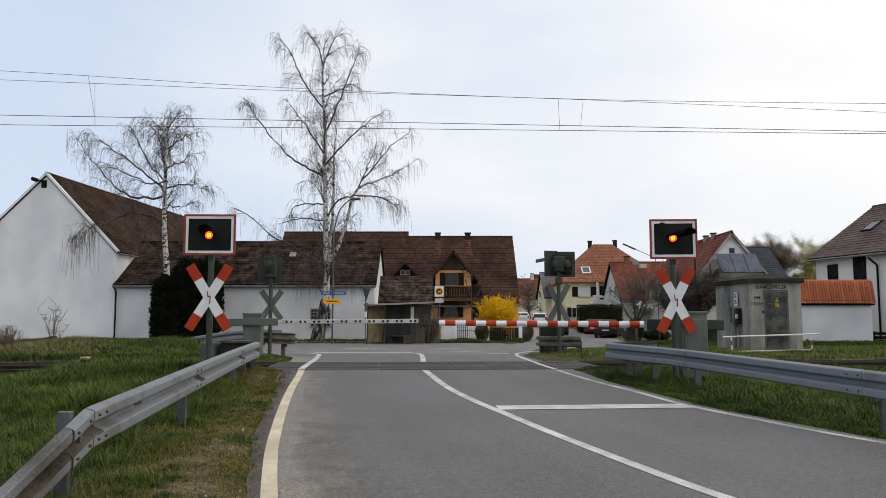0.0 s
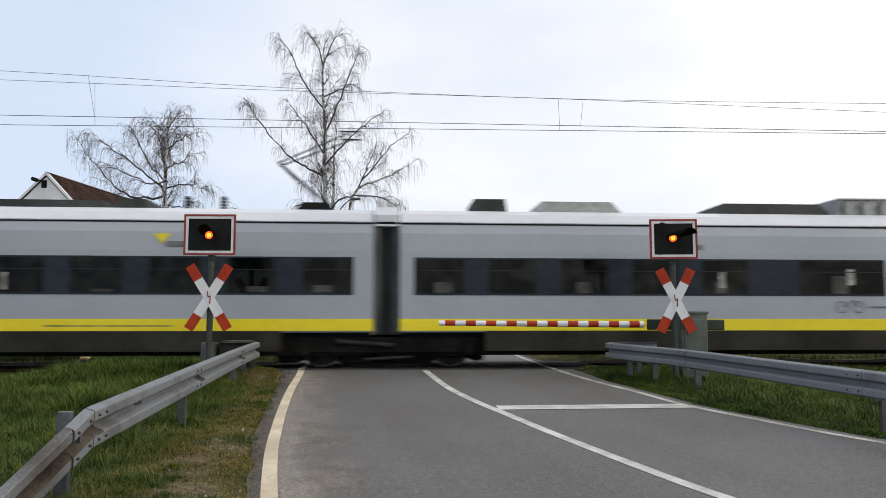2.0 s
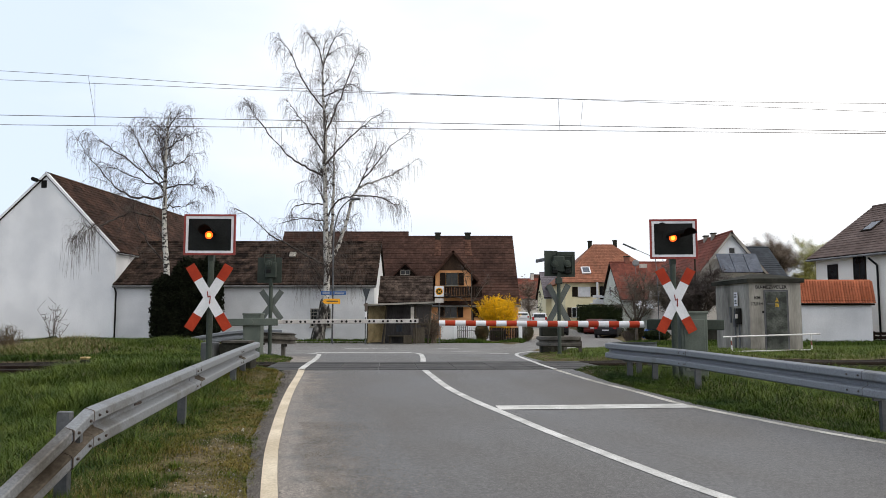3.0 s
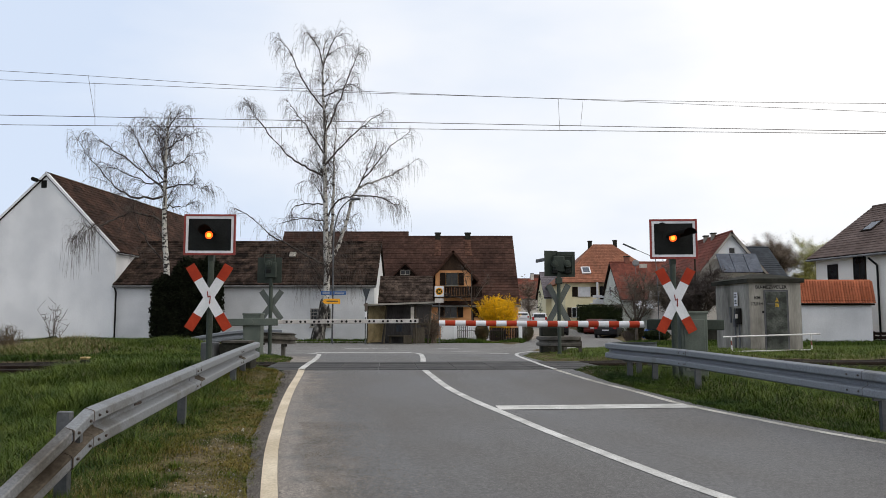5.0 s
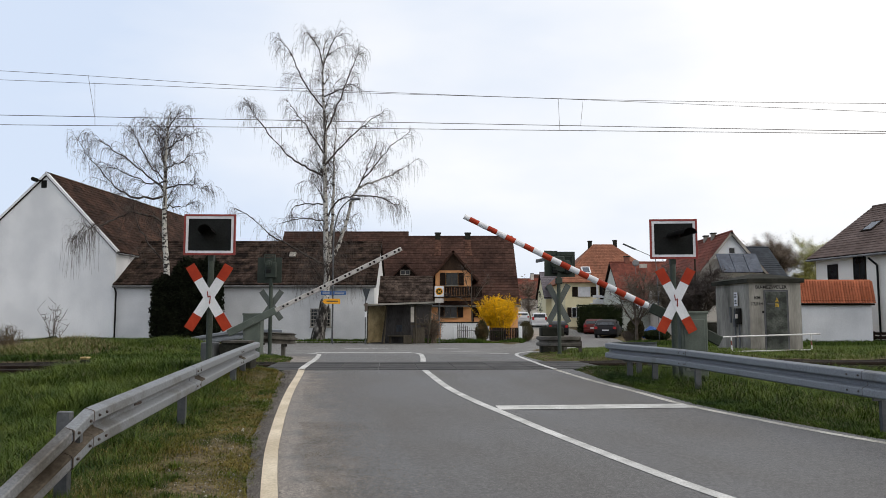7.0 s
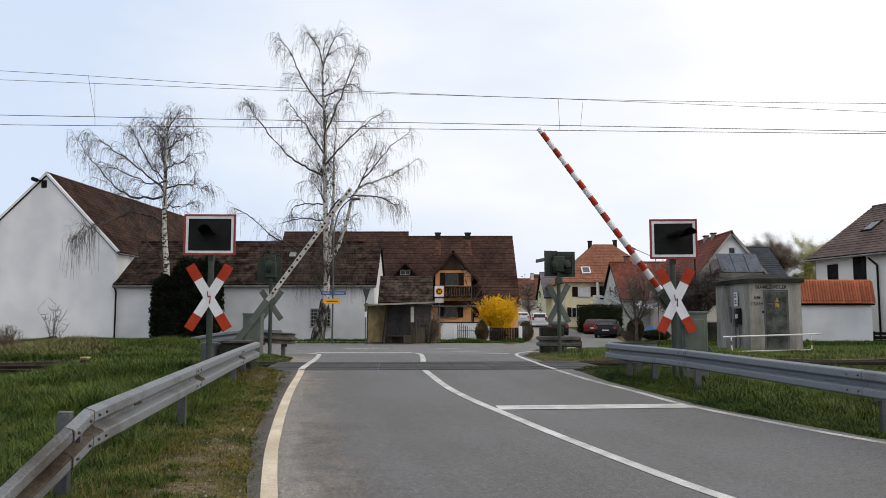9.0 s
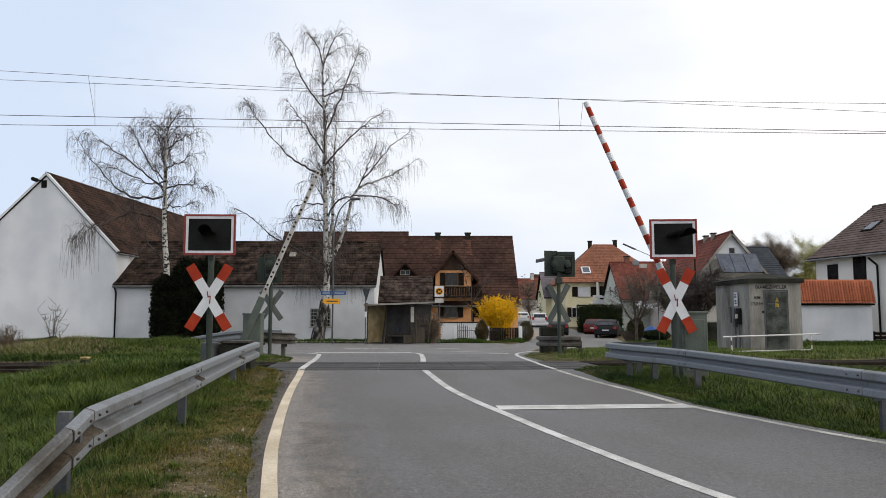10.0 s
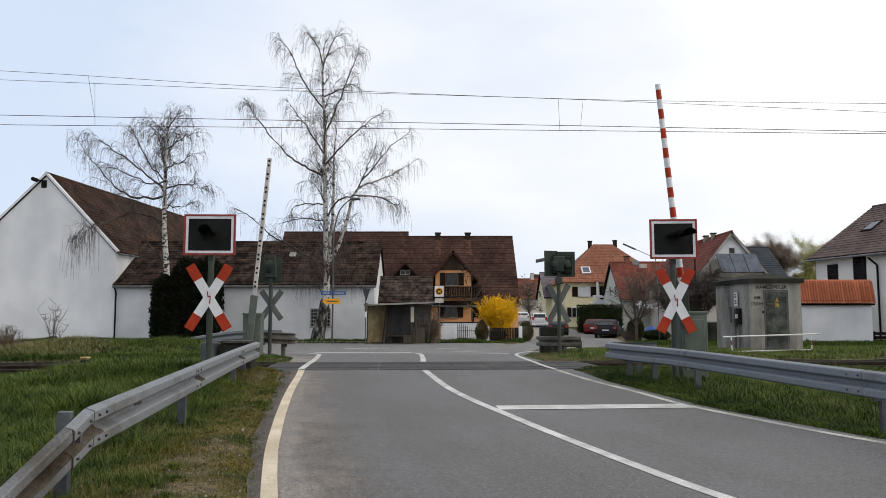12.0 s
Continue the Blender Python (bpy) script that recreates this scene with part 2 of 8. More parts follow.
FADED_SIGN = surface("faded_yellow_sign", (0.10, 0.085, 0.03), (0.46, 0.30, 0.03), 14, 30, 0.8, bump=0, grain=0.3, low=0.40, high=0.58)
FLAKED_PAINT = surface("flaking_white_paint", (0.16, 0.09, 0.06), (0.62, 0.61, 0.60), 3.2, 30, 0.7, low=0.30, high=0.40, bump=0.1, grain=0.12)
BROWN_BOARD = surface("brown_boarding", (0.030, 0.019, 0.013), (0.060, 0.038, 0.026), 3, 30, 0.85, bump=0.3, stretch=(1, 1, 0.2), spec=0.15)
TURF = surface("short_turf", (0.058, 0.080, 0.011), (0.180, 0.132, 0.040), 1.5, 8, 0.85, bump=0, island=0.5, grain=0.25, spec=0.1)
GRASS_LIGHT = surface("light_grass_blades", (0.045, 0.080, 0.009), (0.112, 0.145, 0.026), 2, 6, 0.7, bump=0, island=0.5, spec=0.2)
ROOF_WASHED = surface("washed_tiles", (0.056, 0.029, 0.021), (0.086, 0.043, 0.030), 0.9, 5, 0.95, bump=0.2, island=0.35, grain=0.4, spec=0.12)
GRIMY_YELLOW = surface("grimy_yellow_paint", (0.13, 0.095, 0.012), (0.62, 0.50, 0.014), 1.1, 8, 0.5, bump=0, grain=0.2, spec=0.25, low=0.38, high=0.60, stretch=(0.7, 1, 2.5))
# tones for plates that paint see-through light onto the train windows
GLIMPSE_DIM = surface("glimpse_dim", (0.020, 0.022, 0.020), (0.070, 0.072, 0.066), 3, 8, 0.8, bump=0)
GLIMPSE_BRIGHT = surface("glimpse_bright", (0.12, 0.122, 0.11), (0.38, 0.385, 0.36), 3.5, 8, 0.7, bump=0)
# paler blotches in the colour imitate sky reflected in the panes
SKY_PALE_GLASS = surface("sky_pale_glass", (0.012, 0.016, 0.02), (0.06, 0.07, 0.085), 3, 9, 0.1, bump=0, spec=0.4)
WORN_STEEL = surface("dusty_steel", (0.010, 0.009, 0.008), (0.032, 0.030, 0.027), 3, 20, 0.8, 0.2, bump=0.1)
DIRTY_WHITE = surface("dirty_white_paint", (0.34, 0.315, 0.30), (0.55, 0.53, 0.51), 2.5, 30, 0.6, bump=0.05, grain=0.12)
ROOT_BARK = surface("fissured_birch_bark", (0.014, 0.012, 0.011), (0.21, 0.20, 0.185), 2.2, 9, 0.95, low=0.48, high=0.66, grain=0.4, bump=0.6, depth=0.03, stretch=(2, 2, 0.9))
HUT_WALL = surface("sooty_concrete", (0.085, 0.080, 0.071), (0.30, 0.288, 0.258), 1.1, 14, 0.9, low=0.30, high=0.58, bump=0.2, grain=0.14, stretch=(1.6, 1.6, 0.32), spec=0.25)
DARK_WOOD = surface("dark_stained_wood", (0.009, 0.006, 0.0045), (0.020, 0.013, 0.0095), 3, 30, 0.85, bump=0.3, stretch=(1, 1, 0.2), spec=0.12)
OLD_WOOD = surface("weathered_boards", (0.05, 0.042, 0.032), (0.10, 0.085, 0.065), 2, 25, 0.95, bump=0.3, stretch=(1, 1, 0.2), spec=0.15)
GLASS_DARK = surface("dark_window_glass", (0.008, 0.009, 0.010), (0.02, 0.022, 0.024), 1.2, 3, 0.1, bump=0, spec=0.35)
FROSTED = surface("yellowed_glass", (0.10, 0.078, 0.038), (0.20, 0.16, 0.088), 2, 14, 0.45, bump=0.05, spec=0.3)
ZINC = surface("zinc_gutter", (0.12, 0.12, 0.12), (0.2, 0.2, 0.2), 2, 30, 0.5, 0.4)
BRICK = surface("chimney_brick", (0.16, 0.065, 0.045), (0.25, 0.10, 0.07), 3, 20, 0.9)
BIRCH = surface("birch_bark", (0.030, 0.027, 0.025), (0.46, 0.45, 0.425), 2.4, 9, 0.85, low=0.39, high=0.49, grain=0.3, stretch=(1.6, 1.6, 2.6), spec=0.15)
TWIG = surface("twigs", (0.048, 0.038, 0.034), (0.105, 0.088, 0.080), 2, 9, 0.95, bump=0, spec=0.1)
BARK = surface("dark_bark", (0.05, 0.04, 0.032), (0.11, 0.09, 0.075), 3, 14, 0.95, bump=0.5, depth=0.03)
THUJA = surface("dark_conifer_leaves", (0.0045, 0.006, 0.0035), (0.011, 0.0135, 0.0075), 2, 9, 0.95, bump=0, island=0.4, spec=0.05)
BUSH_LEAF = surface("brown_green_leaves", (0.030, 0.028, 0.012), (0.075, 0.064, 0.030), 2, 9, 0.85, bump=0, island=0.45, spec=0.1)
HEDGE = surface("dark_hedge_leaves", (0.010, 0.017, 0.006), (0.024, 0.034, 0.012), 2, 9, 0.85, bump=0, island=0.4, spec=0.12)
FORSYTHIA = surface("forsythia_blossom", (0.60, 0.33, 0.004), (0.76, 0.45, 0.010), 2, 9, 0.8, bump=0, island=0.3, spec=0.1)
FRESH_LEAF = surface("fresh_yellow_green_leaves", (0.20, 0.20, 0.05), (0.34, 0.325, 0.10), 2, 9, 0.8, bump=0, island=0.3, spec=0.1)
BROWN_LEAF = surface("brown_buds", (0.105, 0.082, 0.063), (0.19, 0.15, 0.118), 2, 9, 0.9, bump=0, island=0.3, spec=0.1)
BODY_SILVER = surface("silver_train_paint", (0.280, 0.312, 0.352), (0.322, 0.355, 0.396), 0.3, 6, 0.30, bump=0, grain=0.03, spec=0.5)
ROOF_WHITE = surface("white_train_paint", (0.54, 0.56, 0.60), (0.62, 0.64, 0.68), 0.4, 6, 0.35, bump=0, grain=0.03)
TRAIN_YELLOW = surface("yellow_train_paint", (0.68, 0.56, 0.012), (0.76, 0.64, 0.02), 0.5, 8, 0.3, bump=0, grain=0.04)
TRAIN_SKIRT = surface("grimy_grey_skirt", (0.019, 0.019, 0.0165), (0.037, 0.036, 0.030), 0.8, 8, 0.8, bump=0.05, grain=0.15, spec=0.08)
TRAIN_CAB = surface("anthracite_cab_paint", (0.036, 0.041, 0.049), (0.05, 0.055, 0.064), 0.6, 8, 0.4, bump=0, grain=0.05, spec=0.3)
TRAIN_BAND = surface("dark_window_band", (0.015, 0.0205, 0.029), (0.023, 0.030, 0.041), 0.6, 8, 0.25, bump=0, spec=0.14)
TRAIN_GLASS = surface("tinted_train_glass", (0.002, 0.0025, 0.0025), (0.020, 0.021, 0.019), 2.2, 3.5, 0.06, bump=0, spec=0.10, low=0.45, high=0.70)
ROOF_KIT = surface("dark_roof_equipment", (0.020, 0.022, 0.022), (0.042, 0.045, 0.045), 1.0, 10, 0.7, bump=0.1, spec=0.2)
ROOF_KIT_PALE = surface("grey_roof_equipment", (0.20, 0.21, 0.205), (0.28, 0.29, 0.285), 1.0, 10, 0.55, bump=0.1)
BOGIE = surface("bogie_grime", (0.004, 0.004, 0.004), (0.013, 0.012, 0.011), 1.5, 12, 0.9, bump=0.3, spec=0.12)
GREY_MARK = surface("dark_grey_print", (0.11, 0.115, 0.125), (0.15, 0.155, 0.165), 2, 10, 0.4, bump=0)
BLUE_MARK = surface("pale_blue_print", (0.30, 0.42, 0.60), (0.36, 0.48, 0.66), 2, 10, 0.4, bump=0)
OLIVE_MARK = surface("olive_yellow_print", (0.23, 0.215, 0.045), (0.35, 0.33, 0.07), 2, 10, 0.4, bump=0)
WIRE = surface("catenary_wire", (0.075, 0.06, 0.052), (0.12, 0.095, 0.08), 2, 10, 0.7, 0.4, bump=0)
SIGN_YELLOW = surface("direction_sign_yellow", (0.74, 0.33, 0.008), (0.80, 0.38, 0.012), 2, 10, 0.5, bump=0)
SIGN_BLUE = surface("direction_sign_blue", (0.025, 0.075, 0.20), (0.04, 0.10, 0.26), 2, 10, 0.6, bump=0, spec=0.2)
SOLAR = surface("solar_glass", (0.05, 0.06, 0.085), (0.08, 0.095, 0.125), 1.2, 10, 0.2, bump=0, spec=0.4)
TYRE = surface("tyre", (0.012, 0.012, 0.012), (0.02, 0.02, 0.02), 3, 30, 0.8)
CAR_RED = surface("dark_red_car_paint", (0.085, 0.010, 0.008), (0.11, 0.014, 0.012), 1, 10, 0.35, bump=0, grain=0.03, spec=0.25)
CAR_BLACK = surface("black_car_paint", (0.006, 0.006, 0.008), (0.010, 0.010, 0.012), 1, 10, 0.35, bump=0, grain=0.03, spec=0.2)
CAR_WHITE = surface("white_car_paint", (0.66, 0.67, 0.69), (0.72, 0.73, 0.75), 1, 10, 0.3, bump=0, grain=0.03, coat=0.6)
TAIL_RED = surface("tail_light_red", (0.40, 0.02, 0.02), (0.48, 0.03, 0.03), 1, 10, 0.2, bump=0)
TARP = surface("blue_tarpaulin", (0.012, 0.055, 0.22), (0.035, 0.12, 0.38), 3, 20, 0.5, bump=0.3, depth=0.03)


# ---- mesh helpers ----
def mesh_of(name, bm):
    me = bpy.data.meshes.new(name)
    bm.normal_update()
    bm.to_mesh(me)
    bm.free()
    return me


def part(name, bm, material, parent=None, label="", smooth=False):
    """One mesh object, under a thing or a part, or a thing of its own."""
    me = mesh_of(name, bm)
    me.materials.append(material)
    if smooth:
        me.shade_smooth()
    ob = new(name, me)
    if parent:
        ob.parent = parent
    return tagged(ob, label)


def thing(name, m, label, category, group="", kind=""):
    ob = new(name)
    ob.empty_display_size = 0.2
    ob.matrix_basis = m
    return tagged(ob, label, category, group, kind)


def raw(name, verts, faces, material, parent=None, label="", smooth=False):
    me = bpy.data.meshes.new(name)
    me.from_pydata(verts, [], faces)
    me.materials.append(material)
    if smooth:
        me.shade_smooth()
    ob = new(name, me)
    if parent:
        ob.parent = parent
    return tagged(ob, label)


def box(bm, x0, y0, z0, x1, y1, z1, bevel=0.0, m=None):
    r = bmesh.ops.create_cube(bm, size=1.0)["verts"]
    t = Matrix.Translation(((x0 + x1) / 2, (y0 + y1) / 2, (z0 + z1) / 2)) @ Matrix.Diagonal((abs(x1 - x0), abs(y1 - y0), abs(z1 - z0), 1))
    bmesh.ops.transform(bm, matrix=(m @ t) if m else t, verts=r)
    if bevel:
        bmesh.ops.bevel(bm, geom=list({e for v in r for e in v.link_edges}), offset=bevel, segments=1, affect="EDGES")
    return bm


def B(*a, **k):
    return box(bmesh.new(), *a, **k)


def tube(bm, p, q, r0, r1=None, seg=10, caps=True):
    p, q = Vector(p), Vector(q)
    d = q - p
    vs = bmesh.ops.create_cone(bm, cap_ends=caps, segments=seg, radius1=r0, radius2=r0 if r1 is None else r1, depth=d.length)["verts"]
    bmesh.ops.transform(bm, matrix=Matrix.Translation((p + q) / 2) @ d.to_track_quat("Z", "Y").to_matrix().to_4x4(), verts=vs)
    return bm


def T(*a, **k):
    return tube(bmesh.new(), *a, **k)


def prism(bm, outline, axis, a0, a1):
    """An outline of (u, v) drawn out along an axis from a0 to a1. x: (y, z); y: (x, z); z: (x, y)."""
    put = {"x": lambda u, v, a: (a, u, v), "y": lambda u, v, a: (u, a, v), "z": lambda u, v, a: (u, v, a)}[axis]
    lo = [bm.verts.new(put(u, v, a0)) for u, v in outline]
    hi = [bm.verts.new(put(u, v, a1)) for u, v in outline]
    n = len(outline)
    made = [bm.faces.new(lo), bm.faces.new(hi[::-1])]
    for i in range(n):
        made.append(bm.faces.new((lo[i], hi[i], hi[(i + 1) % n], lo[(i + 1) % n])))
    bmesh.ops.recalc_face_normals(bm, faces=made)
    return bm


def sweep(bm, profile, path, closed=True, caps=True):
    """A profile of (side, up) carried along a path of points; side is to the right of the way."""
    rings = []
    for i, p in enumerate(path):
        a, b = Vector(path[max(i - 1, 0)]), Vector(path[min(i + 1, len(path) - 1)])
        d = b - a
        side = Vector((d.y, -d.x, 0)).normalized()
        rings.append([bm.verts.new(Vector(p) + side * u + Vector((0, 0, v))) for u, v in profile])
    n = len(profile)
    made = []
    for r, s in zip(rings, rings[1:]):
        for i in range(n if closed else n - 1):
            made.append(bm.faces.new((r[i], r[(i + 1) % n], s[(i + 1) % n], s[i])))
    if closed and caps:
        made += [bm.faces.new(rings[0]), bm.faces.new(rings[-1][::-1])]
    bmesh.ops.recalc_face_normals(bm, faces=made)
    return bm


def loft(bm, rings):
    """Skins rings of equal length and closes both ends."""
    vs = [[bm.verts.new(p) for p in r] for r in rings]
    n = len(vs[0])
    made = [bm.faces.new(vs[0]), bm.faces.new(vs[-1][::-1])]
    for r, s in zip(vs, vs[1:]):
        for i in range(n):
            made.append(bm.faces.new((r[i], r[(i + 1) % n], s[(i + 1) % n], s[i])))
    bmesh.ops.recalc_face_normals(bm, faces=made)
    return bm


def lettering(name, words, size, m, material, parent, depth=0.002):
    """Raised letters in the built-in font, as a mesh; m places the left end of the base line."""
    cu = bpy.data.curves.new(name, "FONT")
    cu.body, cu.size, cu.extrude, cu.offset = words, size, depth, size * 0.018
    tmp = bpy.data.objects.new(name, cu)
    me = bpy.data.meshes.new_from_object(tmp)
    bpy.data.objects.remove(tmp)
    me.materials.append(material)
    ob = new(name, me)
    ob.parent, ob.matrix_basis = parent, m
    return ob


# ---- lie of the land ----
SLOPE = 0.0716
CT = 1 / math.sqrt(1 + SLOPE ** 2)
TRACK_TURN = math.degrees(math.atan(SLOPE))


def across(x, y):
    """Metres from the track's centre line, positive beyond it."""
    return (y - 17.7 - SLOPE * x) * CT


def on_track(s, off=0.0, z=0.0):
    """A point s metres along the track and off metres beyond it."""
    return Vector((s * CT - off * SLOPE * CT, 17.7 + s * SLOPE * CT + off * CT, z))


def level(x, y):
    """Height of the road surface; the crossing sits on a low hump."""
    return np.interp(17.7 + across(x, y), [-40, 2, 5, 9, 12, 15, 16, 20, 24, 32, 46, 62, 75, 84, 95, 130, 200, 400], [-0.7, -0.38, -0.32, -0.22, -0.12, -0.03, 0, 0, -0.05, -0.17, -0.35, -0.42, 0.0, 0.28, 0.6, 1.3, 2.2, 4.0])


LEFT_Y = [-40, -10, 0, 3, 5.7, 8.5, 11, 13.3, 17.5, 22, 23.5, 24.6, 25.2]
LEFT_X = [21, 4.2, 0.59, -0.50, -1.39, -2.03, -2.43, -2.79, -3.53, -4.3, -5.0, -7.5, -12]
RIGHT_Y = [-40, -10, 0, 5, 8.2, 10.8, 14, 18, 22, 24, 25.2]
RIGHT_X = [40, 17, 9.6, 6.6, 4.85, 3.7, 3.0, 2.62, 2.45, 2.5, 3.6]


def road_left(y):
    return np.interp(y, LEFT_Y, LEFT_X)


def road_right(y):
    return np.interp(y, RIGHT_Y, RIGHT_X)


def side_road(y):
    return np.interp(y, [25, 32, 44, 62, 75, 84, 110, 200], [1.0, 3.5, 7.6, 10.6, 10.1, 10.3, 11.5, 16])


def smooth_step(v, a, b):
    t = np.clip((v - a) / (b - a), 0, 1)
    return t * t * (3 - 2 * t)


def ground_height(x, y):
    x, y = np.asarray(x, float), np.asarray(y, float)
    z = level(x, y) + 0.0
    n = across(x, y)
    near_in = smooth_step(x, road_left(y) - 0.25, road_left(y) + 0.12) * (1 - smooth_step(x, road_right(y) - 0.12, road_right(y) + 0.25)) * (y < 25.3)
    main = smooth_step(y, 25.0, 25.4) * (1 - smooth_step(y, 46.3, 46.8)) * (1 - smooth_step(x, 3.0, 4.0))
    back = (1 - smooth_step(np.abs(x - side_road(y)), 3.1, 3.6)) * smooth_step(y, 30, 31)
    road = np.clip(near_in + main + back, 0, 1)
    verge = 0.05 + 0.025 * np.sin(x * 1.7 + y * 0.9) + 0.02 * np.sin(x * 0.6 - y * 1.9)
    verge = verge - 0.12 * np.exp(-((y - 9) / 3.5) ** 2) * (1 - smooth_step(x, -3.2, -2.2))
    verge = verge - 0.10 * (1 - smooth_step(x, -8.0, -6.8)) * np.exp(-((n + 3.4) / 3.2) ** 2) - 0.09 * smooth_step(x, 3.0, 4.0) * np.exp(-((n + 4.5) / 4.0) ** 2)
    near_hump = 0.16 * np.exp(-((n + 2.9) / 1.2) ** 2) * (1 - smooth_step(x, -4.2, -3.2)) * smooth_step(x, -7.6, -6.2)
    far_hump = 0.41 * np.exp(-((n - 7.5) / 2.4) ** 2) * smooth_step(x, -15.5, -11.0) * (1 - smooth_step(x, -8.5, -5.2))
    right_far = 0.05 * np.exp(-((n - 6) / 3.0) ** 2) * smooth_step(x, 3, 5)
    bed = np.exp(-(np.clip(np.abs(n) - 1.1, 0, 9) / 0.35) ** 2)
    off = verge + near_hump + far_hump + right_far
    off = off * (1 - bed) + (-0.20) * bed
    return z + off * (1 - road) - 0.07 * road


def spread_axis(lo, hi, step, far, n):
    core = np.arange(lo, hi + 1e-6, step)
    out = np.geomspace(step, far, n).cumsum()
    out = out / out[-1] * far
    return np.concatenate([lo - out[::-1], core, hi + out])


gx = spread_axis(-15, 14, 0.25, 1500, 34)
gy = np.concatenate([-np.geomspace(1, 300, 14)[::-1], np.arange(0, 34, 0.25), 34 + np.geomspace(0.5, 2200, 44)])
GX, GY = np.meshgrid(gx, gy)
GZ = ground_height(GX, GY)
nx, ny = len(gx), len(gy)
raw("ground", np.stack([GX, GY, GZ], -1).reshape(-1, 3).tolist(),
    [(j * nx + i, j * nx + i + 1, (j + 1) * nx + i + 1, (j + 1) * nx + i) for j in range(ny - 1) for i in range(nx - 1)], SOIL, smooth=True)
tagged(bpy.data.objects["ground"], "grassy ground with bare earthy patches", "ground", kind="structure")


def strip(name, ys, left, right, cols, lift, material, label):
    """A sheet between two edges that are functions of y, laid on the road's level."""
    verts, faces = [], []
    for y in ys:
        a, b = float(left(y)), float(right(y))
        for k in range(cols + 1):
            x = a + (b - a) * k / cols
            verts.append((x, float(y), float(level(x, y)) + lift))
    n = cols + 1
    for j in range(len(ys) - 1):
        for k in range(cols):
            faces.append((j * n + k, j * n + k + 1, (j + 1) * n + k + 1, (j + 1) * n + k))
    ob = raw(name, verts, faces, material, smooth=True)
    uv = ob.data.uv_layers.new(name="along")
    for loop in ob.data.loops:
        x, y, _ = verts[loop.vertex_index]
        uv.data[loop.index].uv = (x - float(left(y)), y)
    return tagged(ob, label, "road", kind="structure")


strip("road", np.concatenate([np.arange(-40, 25, 0.5), [25.0, 25.2]]), road_left, road_right, 10, 0.0, ASPHALT, "worn grey asphalt road bending up to the level crossing")
strip("junction_road", np.arange(25.2, 47.0, 0.6), lambda y: -70, lambda y: np.interp(y, [25.2, 30, 47.0], [3.6, 5.5, 8.0]), 30, 0.0, ASPHALT_PLAIN, "grey asphalt junction beyond the crossing")
strip("side_street", np.arange(29, 200, 3.0), lambda y: side_road(y) - 3.2, lambda y: side_road(y) + 3.2, 4, 0.005, ASPHALT_PLAIN, "asphalt side street between the houses")
strip("gritty_road_edge", np.arange(4.6, 16.2, 0.12), lambda y: road_left(y) - 0.05 + 0.012 * math.sin(y * 5.1) * math.sin(y * 1.7), lambda y: np.interp(y, [4.6, 5.89, 7.52, 8.79, 10.49, 12.66, 14.92, 16.25], [-1.0, -1.31, -1.66, -1.89, -2.17, -2.49, -2.78, -2.98]), 3, 0.005, ASPHALT_EDGE, "crumbling gritty asphalt edge")


def bend(pts, n=4):
    """A path through the points with its corners eased."""
    out = []
    for i in range(len(pts) - 1):
        p0, p1, p2, p3 = (Vector(pts[max(i - 1, 0)]), Vector(pts[i]), Vector(pts[i + 1]), Vector(pts[min(i + 2, len(pts) - 1)]))
        for k in range(n):
            t = k / n
            out.append(0.5 * ((2 * p1) + (p2 - p0) * t + (2 * p0 - 5 * p1 + 4 * p2 - p3) * t * t + (3 * p1 - p0 - 3 * p2 + p3) * t ** 3))
    return out + [Vector(pts[-1])]


def line_on_road(name, pts, width, material, label, lift=0.005):
    """A painted line of a width along a polyline on the road."""
    fine = [tuple(q)[:2] for q in bend([(x, y, 0) for x, y in pts], 8)]
    verts, faces = [], []
    for i, p in enumerate(fine):
        a, b = Vector(fine[max(i - 2, 0)]), Vector(fine[min(i + 2, len(fine) - 1)])
        d = (b - a).normalized()
        for s in (-0.5, 0.5):
            x, y = p[0] + d.y * s * width, p[1] - d.x * s * width
            verts.append((x, y, float(level(x, y)) + lift))
    for i in range(len(fine) - 1):
        faces.append((2 * i, 2 * i + 1, 2 * i + 3, 2 * i + 2))
    return tagged(raw(name, verts, faces, material), label, "road marking", kind="structure")


line_on_road("edge_line_left", [(-1.0, 4.6), (-1.31, 5.89), (-1.66, 7.52), (-1.89, 8.79), (-2.17, 10.49), (-2.49, 12.66), (-2.78, 14.92), (-2.98, 16.25)], 0.13, YELLOWED_LINE, "broad yellowed edge line of the road", 0.012)
line_on_road("edge_line_beyond", [(-3.26, 19.2), (-3.55, 21.6), (-3.84, 23.8), (-4.0, 24.8), (-4.25, 25.6), (-4.6, 26.3), (-5.1, 26.75)], 0.14, WHITE_LINE, "white edge line curving into the junction")
line_on_road("centre_line", [(3.0, 4.0), (2.14, 5.92), (1.67, 7.29), (1.24, 8.71), (0.85, 10.05), (0.46, 11.36), (0.06, 13.11), (-0.38, 16.05)], 0.13, WHITE_LINE, "solid white centre line")
line_on_road("centre_line_beyond", [(-0.50, 19.3), (-0.56, 21.5), (-0.67, 24.08), (-0.76, 25.4), (-1.0, 26.4), (-1.4, 26.8)], 0.14, WHITE_LINE, "white line curving across the junction")
line_on_road("edge_line_right", [(6.6, 4.8), (4.65, 8.17), (3.98, 9.66), (3.45, 10.96), (3.13, 12.39), (2.68, 14.32), (2.36, 16.3)], 0.11, DUSTY_LINE, "white edge line beside the verge")
